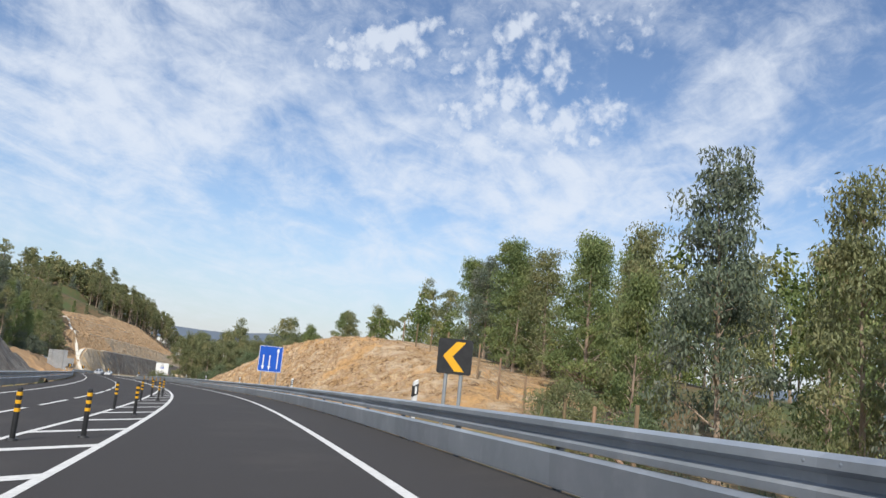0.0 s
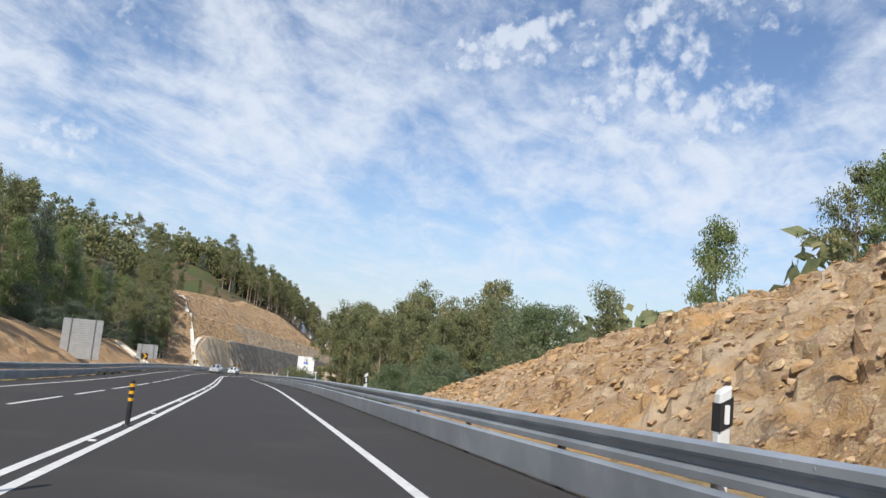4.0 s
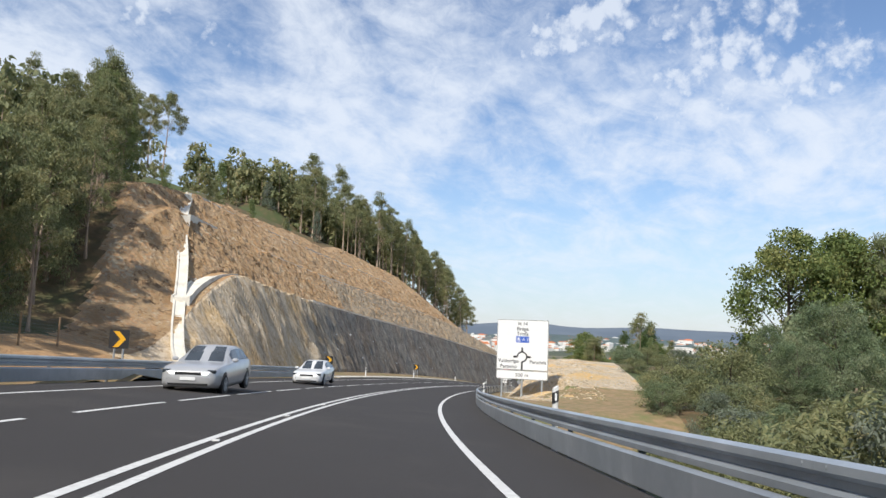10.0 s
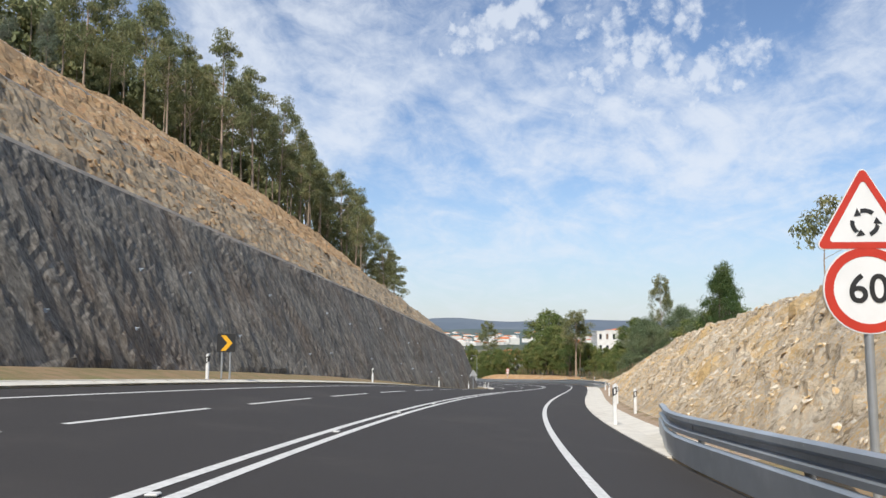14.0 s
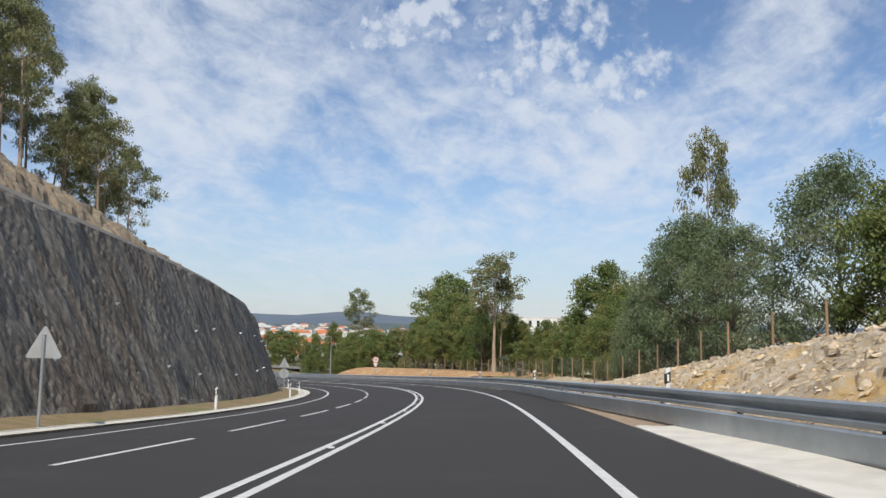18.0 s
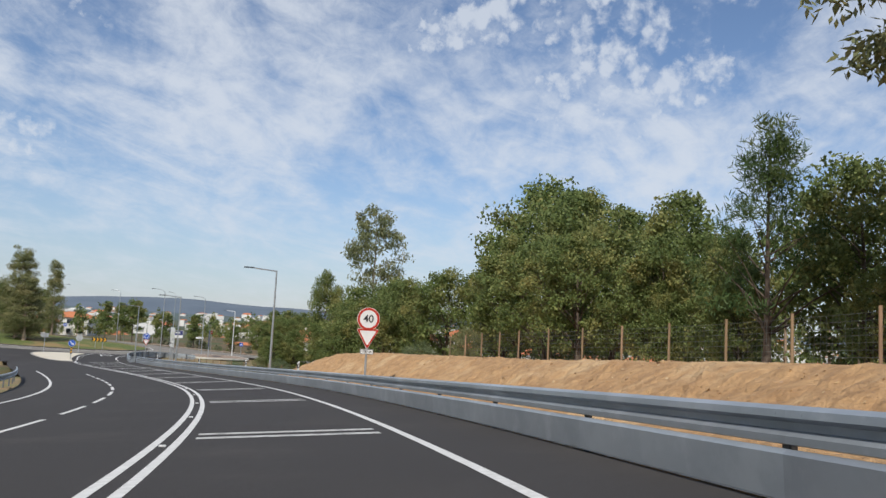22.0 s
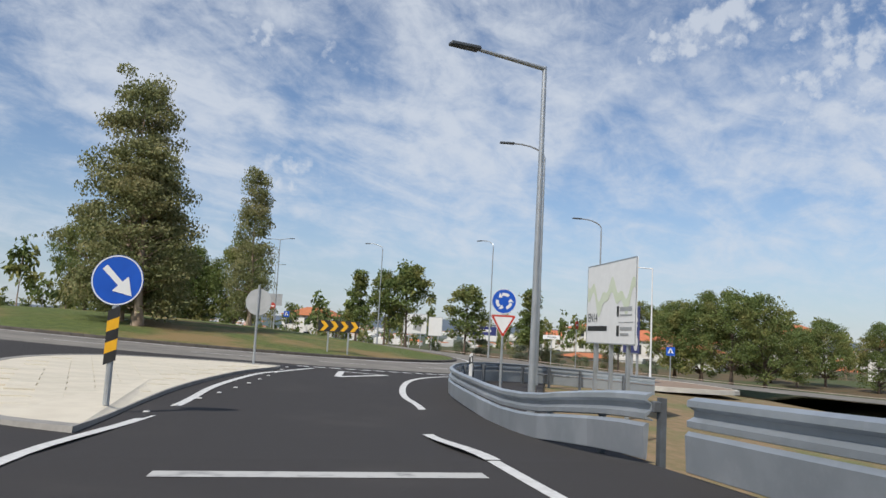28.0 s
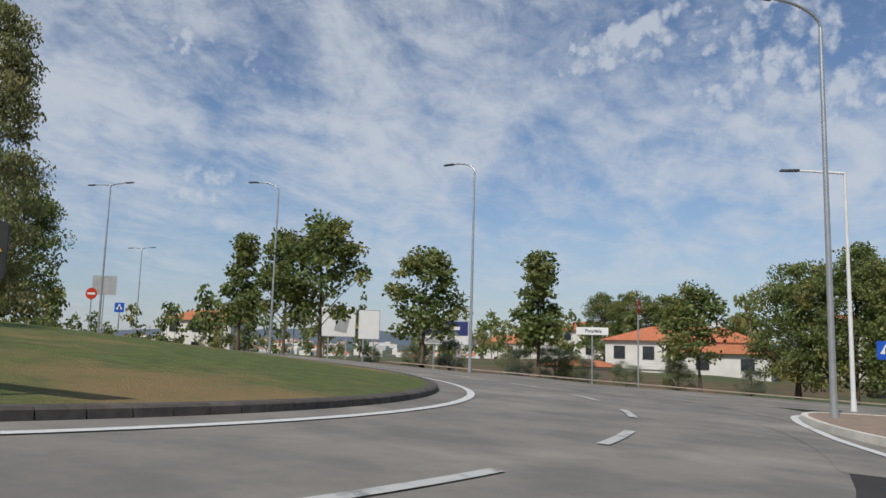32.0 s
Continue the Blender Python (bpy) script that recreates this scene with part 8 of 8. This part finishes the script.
def town_stuff():
    """Hundreds of houses too far off to tell apart, on the slopes of the near hills."""
    g = np.random.default_rng(77)
    V, Fc, ids = [], [], []
    for k in range(620):
        c = g.uniform(-40, 62) if k % 2 else g.choice((-22, -3, 9, 14, 30, 41)) + g.normal(0, 3)
        a, r = math.radians(c), g.uniform(1250, 2150)
        x, y = -190 - r * math.sin(a), 420 + r * math.cos(a)
        z = float(np.interp(r, [1250, 1500, 1762, 2150], [at_ground(x, y) if r < 1500 else -40, -46, -36, -27]))
        w, l, h, t = g.uniform(8, 26), g.uniform(8, 14), g.choice((4, 6, 7, 9)), g.uniform(0, 3.14)
        co, si, o = math.cos(t), math.sin(t), len(V)
        for zz, q in ((z - 8, 0.5), (z + h, 0.5), (z + h + 1.8, 0.18)):
            V += [(x + co * i * w - si * j * l, y + si * i * w + co * j * l, zz) for i, j in ((-q, -q), (q, -q), (q, q), (-q, q))]
        for e in (0, 4):
            Fc += [(o + e + i, o + e + (i + 1) % 4, o + e + 4 + (i + 1) % 4, o + e + 4 + i) for i in range(4)]
            ids += [0 if e == 0 or k % 3 == 0 else 1] * 4
        Fc.append((o + 8, o + 9, o + 10, o + 11))
        ids.append(0 if k % 3 == 0 else 1)
    tagged(new("far_town", from_arrays("far_town", V, Fc, [WALL_WHITE, ROOF], ids)), "white houses and orange roofs of the far town", "town", kind="stuff")


town_stuff()


def scatter(n, seed, a0, a1, r0, r1):
    g = np.random.default_rng(seed)
    a, r = np.radians(g.uniform(a0, a1, n)), g.uniform(r0 ** 0.7, r1 ** 0.7, n) ** (1 / 0.7)
    x, y = -185 - r * np.sin(a), 520 + r * np.cos(a)
    keep = np.hypot(x - RX, y - RY) > 62
    x, y = x[keep], y[keep]
    return np.column_stack([x, y, ground_z(x, y)])


woodland("village_trees", scatter(330, 21, -40, 60, 75, 330), "scattered garden trees among the houses", 11, (4.5, 8.5), LEAF_OAK, 22, 14, 0.95)
woodland("town_trees", scatter(420, 22, -35, 55, 330, 1300), "belts of trees before the distant town", 12, (4, 8.5), LEAF_OAK, 14, 12, 1.4)
g = np.random.default_rng(31)
edge = np.column_stack([np.linspace(-300, -222, 46) + g.normal(0, 3, 46), np.linspace(560, 490, 46) + g.normal(0, 6, 46)])
edge = np.concatenate([edge, np.column_stack([g.uniform(-290, -232, 60), g.uniform(470, 575, 60)])])
edge = edge[np.hypot(edge[:, 0] - RX, edge[:, 1] - RY) > 33]
woodland("roundabout_far_trees", np.column_stack([edge, ground_z(edge[:, 0], edge[:, 1])]), "dark trees and hedges beyond the roundabout", 13, (5, 9.5), LEAF_OAK)


# ---- billboards ----
def bars(parent, rows, material):
    """Unreadable or private lettering as plain bars."""
    for x, z, w, h in rows:
        plate("text_bar", [(x, z), (x + w, z), (x + w, z + h), (x, z + h)], 0.001, material, parent, y=-0.012)


def billboard(name, x0, y0, x1, y1, z0, z1, face, label, legs=3, foot=None):
    """A board whose left and right ends stand at the given places."""
    w = math.hypot(x1 - x0, y1 - y0)
    turn = math.degrees(math.atan2(y1 - y0, x1 - x0))
    base = float(plane_z((x0 + x1) / 2, (y0 + y1) / 2)) - 0.3
    t = thing(name, pose((x0 + x1) / 2, (y0 + y1) / 2, base, 0, 0, turn), label, "billboard", "billboards at the roundabout")
    for k in range(legs):
        b = bmesh.new()
        box(b, (0.12, 0.12, z1 - base - 0.1), (w * ((k + 0.5) / legs - 0.5), 0.1, (z1 - base) / 2 - 0.2), 0.01)
        part("leg", b, POLE_GREY, t)
    p = plate("board", rect(w, z1 - z0, 0.01), 0.05, face, t, z=(z0 + z1) / 2 - base)
    band("frame", rect(w + 0.05, z1 - z0 + 0.05, 0.01), rect(w - 0.03, z1 - z0 - 0.03, 0.01), POLE_GREY, p, z=(z0 + z1) / 2 - base, y=-0.006)
    return t, p, w, (z0 + z1) / 2 - base


t, p, w, zc = billboard("works_billboard", -171.5, 518.0, -168.95, 514.4, -30.75, -28.0, WHITE, "large white works billboard with a pale green map print")
g = np.random.default_rng(3)
up = [(x, 0.55 + 0.28 * math.sin(3 * x + 1) + 0.16 * math.sin(7.3 * x)) for x in np.linspace(-w / 2 + 0.05, w / 2 - 0.05, 36)]
plate("map_print", up + [(x, z - 0.42 - 0.12 * math.sin(5 * x)) for x, z in up[::-1]], 0.001, MAP_GREEN, p, z=zc - 0.1, y=-0.009)
words("road_number", "EN14", 0.42, p, STEEL_DARK, -w / 2 + 0.62, zc - 0.50, -0.012)
bars(p, [(-w / 2 + 0.12, zc - 0.95, 1.9, 0.17)], BLACK)
bars(p, [(0.95, zc - 0.30, 1.0, 0.13), (0.95, zc - 0.46, 1.0, 0.05), (0.85, zc - 0.68, 1.2, 0.02), (1.0, zc - 0.92, 0.95, 0.10), (1.0, zc - 1.10, 0.7, 0.08)], SIGN_BACK)
bars(p, [(0.68, zc - 0.48, 0.18, 0.34), (0.68, zc - 1.12, 0.22, 0.34)], BLACK)
t, p, w, zc = billboard("blue_billboard", -174.4, 536.2, -172.8, 533.0, -31.2, -28.6, NAVY, "dark blue billboard with white lettering bars")
bars(p, [(-0.75, zc + 0.42, 2.3, 0.26), (-0.75, zc + 0.18, 2.3, 0.10), (-0.75, zc - 0.75, 1.2, 0.07)], WHITE)
plate("round_mark", disc(0.46), 0.002, WHITE, p, x=1.2, z=zc - 0.72, y=-0.012)
plate("logo_shape", [(-1.55, 0.1), (-1.1, 0.1), (-0.95, 0.3), (-0.95, 0.75), (-1.35, 0.75), (-1.55, 0.55)], 0.002, WHITE, p, z=zc, y=-0.012)
t, p, w, zc = billboard("blue_billboard", -198.3, 566.5, -195.4, 567.6, -31.15, -29.55, WHITE, "white and dark blue billboard beyond the roundabout", 2)
plate("blue_field", rect(w - 0.1, 0.95, 0.02), 0.002, NAVY, p, z=zc + 0.28, y=-0.009)
bars(p, [(-1.25, zc + 0.18, 1.1, 0.26), (0.0, zc + 0.18, 0.95, 0.26)], WHITE)
plate("picture", [(-1.4, -0.74), (-0.3, -0.74), (-0.2, -0.4), (-0.7, -0.26), (-1.3, -0.4)], 0.001, SIGN_BACK, p, z=zc, y=-0.009)
t, p, w, zc = billboard("white_billboard", -208.5, 570.3, -206.1, 571.6, -30.75, -28.45, WHITE, "white billboard with a pale grey picture", 2)
plate("picture", [(-0.3, -0.7), (0.7, -0.9), (0.95, 0.5), (0.5, 0.05), (0.1, 0.6)], 0.001, SIGN_BACK, p, z=zc, y=-0.009)
billboard("white_billboard", -205.0, 570.0, -203.6, 570.7, -30.9, -28.75, WHITE, "plain white billboard beyond the roundabout", 2)

# small signs round the roundabout
def small_sign(x, y, turn, h, kind, label):
    t = thing("road_sign", world_stand(x, y, turn), label, "road sign", "small signs at the roundabout")
    pole(t, h, 0.035)
    if kind == "no_entry":
        p = plate("panel", disc(0.36), 0.02, RED, t, z=h - 0.3)
        plate("bar", rect(0.5, 0.13, 0.01), 0.001, WHITE, p, z=h - 0.3, y=-0.004)
    elif kind == "blue":
        p = plate("panel", rect(0.62, 0.62, 0.04), 0.02, BLUE, t, z=h - 0.3)
        plate("white_triangle", rounded_triangle(0.44, 0.02), 0.001, WHITE, p, z=h - 0.3, y=-0.004)
        bars(p, [(-0.06, h - 0.42, 0.12, 0.2)], BLACK)
    elif kind == "name":
        p = plate("panel", rect(1.45, 0.34, 0.04), 0.02, WHITE, t, z=h - 0.25)
        words("place_name", "Paradela", 0.22, p, BLACK, 0.05, h - 0.25, -0.006)
    elif kind == "board":
        plate("panel", rect(1.5, 0.6, 0.04), 0.02, WHITE, t, z=h - 0.3)
    elif kind == "dark":
        plate("panel", rect(1.6, 1.3, 0.04), 0.02, SIGN_BACK, t, z=h - 0.6)
    return t


small_sign(-216.0, 555.0, 20, 3.1, "no_entry", "red no-entry disc on a post")
small_sign(-222.5, 551.0, 20, 3.1, "no_entry", "red no-entry disc on a post")
small_sign(-215.6, 557.0, 20, 2.4, "blue", "small square blue sign on a post")
small_sign(-218.5, 558.5, 25, 4.2, "dark", "grey direction board beyond the roundabout")
small_sign(-219.5, 553.0, 30, 2.6, "board", "low white board beyond the island")
small_sign(-184.6, 553.6, 8, 2.6, "name", "white place name sign on a post")
small_sign(-182.6, 554.4, 84, 3.9, "no_entry", "round road sign on a grey post beside the exit")
small_sign(-173.7, 548.1, 5, 2.4, "blue", "square blue pedestrian crossing sign")
small_sign(-205.0, 561.0, 5, 3.0, "blue", "square blue pedestrian crossing sign")

# power pole in the field
t = thing("power_pole", pose(-156.3, 562.0, at_ground(-156.3, 562.0), 0, 0, 20), "grey concrete power pole with cross arms", "utility pole")
b = bmesh.new()
cyl(b, 0.24, 0.14, 11.4, (0, 0, -0.3), None, 10)
part("pole", b, CONCRETE, t)
for z, w in ((10.0, 3.0), (10.9, 1.6)):
    b = bmesh.new()
    box(b, (w, 0.12, 0.14), (0, -0.1, z), 0.01)
    part("cross_arm", b, STEEL_DARK, t)
for x in (-1.4, -0.7, 0.7, 1.4):
    b = bmesh.new()
    cyl(b, 0.05, 0.03, 0.28, (x, -0.1, 10.07), None, 8)
    part("insulator", b, GLASS_DARK, t)


# ---- drains on the cutting ----
def ground_strip(name, pts, w, lift, label, wide=3):
    """A concrete channel laid over the slope, slab by slab."""
    ob = tagged(new(name), label, "drain", kind="structure")
    p = curve(pts, 5)
    zs = left_z(p[:, 0], -p[:, 1])
    zs = np.convolve(np.pad(zs, 5, 'edge'), np.ones(11) / 11, 'valid')
    for k in range(len(p) - 1):
        a, c = p[k], p[k + 1]
        t = (c - a) / np.linalg.norm(c - a)
        nn = np.array([-t[1], t[0]])
        v = []
        for q, zq in ((a + t * 0.01, zs[k]), (c - t * 0.01, zs[k + 1])):
            for off, up in ((-w / 2, -1.2), (-w / 2, lift), (-w / 2 + 0.12, lift), (-w / 2 + 0.14, lift - 0.1), (w / 2 - 0.14, lift - 0.1), (w / 2 - 0.12, lift), (w / 2, lift), (w / 2, -1.2)):
                s, d = q + nn * off
                v.append(on(s, d, zq + up))
        f = [(i, i + 1, 8 + i + 1, 8 + i) for i in range(7)] + [tuple(range(8))[::-1], tuple(range(8, 16))]
        o = new("channel_piece", from_arrays("channel_piece", v, f, CONCRETE))
        o.parent = ob
    return ob


ground_strip("stepped_drain", [(238.5, -11.2), (241.0, -13.0), (243.8, -14.4), (246.9, -15.7), (250.3, -17.1), (255.4, -19.6), (263.0, -23.0), (269.5, -26.0), (277.0, -31.0), (283.0, -35.5)], 0.75, 0.16, "pale concrete drain climbing the edge of the cutting")
ground_strip("bench_drain", [(247.0, -15.7), (249.0, -15.9), (252.0, -15.8), (255.5, -15.6)], 1.2, 0.25, "pale concrete drain along the lowest bench")
ground_strip("bench_drain", [(255.4, -19.7), (257.5, -20.6), (260.5, -21.0), (264.0, -21.0)], 1.3, 0.16, "pale concrete drain along the second bench")
ground_strip("bench_drain", [(266.5, -24.8), (268.5, -26.3), (271.0, -27.0), (275.0, -27.0)], 1.2, 0.16, "pale concrete drain along the third bench")
ground_strip("small_drain", [(185.5, -11.6), (187.5, -13.2), (189.5, -15.2), (192.0, -17.0)], 0.8, 0.25, "short pale concrete drain on the earth bank")
for e, s1 in ((15.3, 424), (21.0, 352), (26.9, 338)):
    ground_strip("bench_gutter", [(s, -e) for s in np.linspace(276, s1, 12)], 0.55, 0.16, "thin pale concrete gutter along a bench")


# ---- two cars on the climbing lanes ----
CAR_WHITE = mat("white_car_paint", (0.70, 0.70, 0.69), (0.66, 0.66, 0.65), 2, 0.25, coat=0.6)
CAR_SILVER = mat("silver_car_paint", (0.52, 0.52, 0.52), (0.48, 0.48, 0.48), 2, 0.28, 0.35, coat=0.6)
TYRE = mat("tyre_rubber", (0.025, 0.025, 0.025), (0.018, 0.018, 0.018), 20, 0.8)
TRIM = mat("black_trim", (0.015, 0.015, 0.016), (0.02, 0.02, 0.02), 6, 0.4)


def car(m, paint, label, l=4.6, w=1.9, h=1.55, hatch=0.86):
    """A car with its nose towards -y. Its skin is drawn over sections along its length."""
    t = thing("car", m, label, "car", "cars on the climbing lanes")
    #       y      hood or roof, belt, half width, roof half width, floor
    rows = [(-0.500, 0.40, 0.40, 0.70, 0.66, 0.26), (-0.490, 0.50, 0.50, 0.84, 0.78, 0.20), (-0.455, 0.56, 0.56, 0.93, 0.84, 0.16), (-0.36, 0.605, 0.60, 0.985, 0.84, 0.14), (-0.24, 0.645, 0.63, 1.0, 0.82, 0.13),
            (-0.16, 0.665, 0.64, 1.0, 0.80, 0.13), (-0.07, 0.86, 0.645, 1.0, 0.72, 0.13), (0.01, 0.975, 0.65, 1.0, 0.66, 0.13), (0.12, 1.0, 0.655, 1.0, 0.65, 0.13), (0.25, 0.985, 0.665, 1.0, 0.64, 0.13),
            (0.36, 0.945, 0.675, 0.99, 0.63, 0.13), (hatch / 2, 0.90 if hatch > 0.9 else 0.87, 0.68, 0.97, 0.62, 0.15), (0.480, 0.66, 0.64, 0.93, 0.74, 0.20), (0.497, 0.46, 0.46, 0.86, 0.78, 0.24), (0.500, 0.36, 0.36, 0.80, 0.74, 0.28)]
    pts = lambda r: [(0.0, r[5]), (r[3] * 0.90, r[5]), (r[3] * 0.985, r[5] + 0.10), (r[3], 0.5 * (r[5] + r[2])), (r[3] * 0.965, r[2] - 0.02), (r[3] * 0.93, r[2]), (r[4], r[1] - 0.025 if r[1] > r[2] + 0.05 else r[2] + 0.004), (r[4] * 0.86, r[1] if r[1] > r[2] + 0.05 else r[1]), (0.0, r[1] + 0.012)]
    co = [[(sx * x * w / 2, r[0] * l, z * h) for x, z in pts(r)] for sx in (1, -1) for r in rows]
    n, q = len(rows), 9
    v = [c for row in co for c in row]
    f = []
    for a in range(2):
        for i in range(n - 1):
            for k in range(q - 1):
                c = (a * n + i) * q + k
                f.append((c, c + 1, c + q + 1, c + q) if a else (c, c + q, c + q + 1, c + 1))
        for i in (0, n - 1):
            c = (a * n + i) * q
            f.append(tuple(range(c, c + q)) if (a == 0) == (i == 0) else tuple(range(c + q - 1, c - 1, -1)))
    body = from_arrays("body", v, f, paint)
    b = bmesh.new()
    b.from_mesh(body)
    bmesh.ops.remove_doubles(b, verts=b.verts, dist=0.004)
    bmesh.ops.recalc_face_normals(b, faces=b.faces)
    b.to_mesh(body)
    b.free()
    body.polygons.foreach_set("use_smooth", np.ones(len(body.polygons), dtype=bool))
    part("body", body, None, t)

    def pane(name, quads, lab=""):
        """Glass laid just over the skin."""
        vv, ff = [], []
        for quad in quads:
            c = np.mean(quad, 0)
            nn = np.cross(np.array(quad[1]) - quad[0], np.array(quad[2]) - quad[0])
            nn /= np.linalg.norm(nn) + 1e-9
            nn *= 1 if np.dot(nn, c - np.array([0, 0.05 * l, 0.45 * h])) > 0 else -1
            ff.append(tuple(range(len(vv), len(vv) + 4)))
            vv += [tuple(np.array(k) + nn * 0.012) for k in quad]
        part(name, from_arrays(name, vv, ff, GLASS_DARK), None, t, lab)

    P = lambda sx, i, k: np.array(co[(0 if sx > 0 else n) + i][k])
    mixp = lambda a, c, u: tuple(a * (1 - u) + c * u)
    pane("windscreen", [[tuple(P(-1, i, 7)), tuple(P(1, i, 7)), tuple(P(1, i + 1, 7)), tuple(P(-1, i + 1, 7))] for i in (5, 6)], "dark sloping windscreen")
    pane("rear_window", [[tuple(P(-1, 11, 7)), tuple(P(1, 11, 7)), mixp(P(1, 11, 7), P(1, 12, 7), 0.75), mixp(P(-1, 11, 7), P(-1, 12, 7), 0.75)]])
    for sx in (-1, 1):
        for i0, i1 in ((6, 8), (8, 11)):
            pane("side_window", [[mixp(P(sx, i, 5), P(sx, i, 6), 0.10), mixp(P(sx, i + 1, 5), P(sx, i + 1, 6), 0.10), mixp(P(sx, i + 1, 5), P(sx, i + 1, 6), 0.86), mixp(P(sx, i, 5), P(sx, i, 6), 0.86)] for i in range(i0, i1)])
        b = bmesh.new()
        box(b, (0.20, 0.12, 0.13), (sx * (w / 2 + 0.06), -l * 0.12, 0.70 * h), 0.035)
        part("mirror", b, paint, t)
        b = bmesh.new()
        box(b, (0.40, 0.16, 0.11), (sx * w * 0.345, -l * 0.468, 0.50 * h), 0.03, Matrix.Rotation(radians(-sx * 22), 4, 'Z'))
        part("headlight", b, GLASS_DARK, t, "dark headlight")
        for y in (-0.305, 0.305):
            turn = Matrix.Rotation(radians(90), 4, 'Y')
            b = bmesh.new()
            cyl(b, 0.375, 0.375, 0.10, (sx * w * 0.47 - 0.05, y * l, 0.36), turn, 26)
            part("wheel_arch", b, TRIM, t)
            b = bmesh.new()
            cyl(b, 0.335, 0.335, 0.22, (sx * w * 0.445 - 0.11, y * l, 0.335), turn, 26)
            bmesh.ops.bevel(b, geom=[e for e in b.edges if len(e.link_faces) == 2 and e.calc_face_angle(0) > 1], offset=0.03, segments=2, affect='EDGES')
            wheel = part("tyre", b, TYRE, t)
            b = bmesh.new()
            cyl(b, 0.235, 0.235, 0.04, (sx * (w * 0.445 + 0.10) - 0.02, y * l, 0.335), turn, 20)
            rim = part("rim", b, STEEL_DARK, wheel, "alloy rim")
            for k in range(5):
                b = bmesh.new()
                box(b, (0.03, 0.045, 0.22), (sx * (w * 0.445 + 0.115), y * l + 0.11 * math.sin(k * 1.2566), 0.335 + 0.11 * math.cos(k * 1.2566)), 0.005, Matrix.Rotation(-k * 1.2566, 4, 'X'))
                part("spoke", b, POLE_GREY, wheel)
    for nm, size, y, z, mt in (("grille", (w * 0.44, 0.05, 0.14), -0.493, 0.44, TRIM), ("lower_grille", (w * 0.66, 0.05, 0.10), -0.494, 0.25, TRIM), ("number_plate", (0.50, 0.02, 0.11), -0.505, 0.35, WHITE)):
        b = bmesh.new()
        box(b, size, (0, y * l, z * h), 0.008)
        part(nm, b, mt, t)
    return t


car(stand(226.0, -6.4, 0.0), CAR_SILVER, "silver sport utility car driving up the outer lane", 4.68, 1.95, 1.56, 0.80)
car(stand(245.4, -6.4, 0.0), CAR_WHITE, "white hatchback driving up the outer lane", 4.35, 1.8, 1.42)
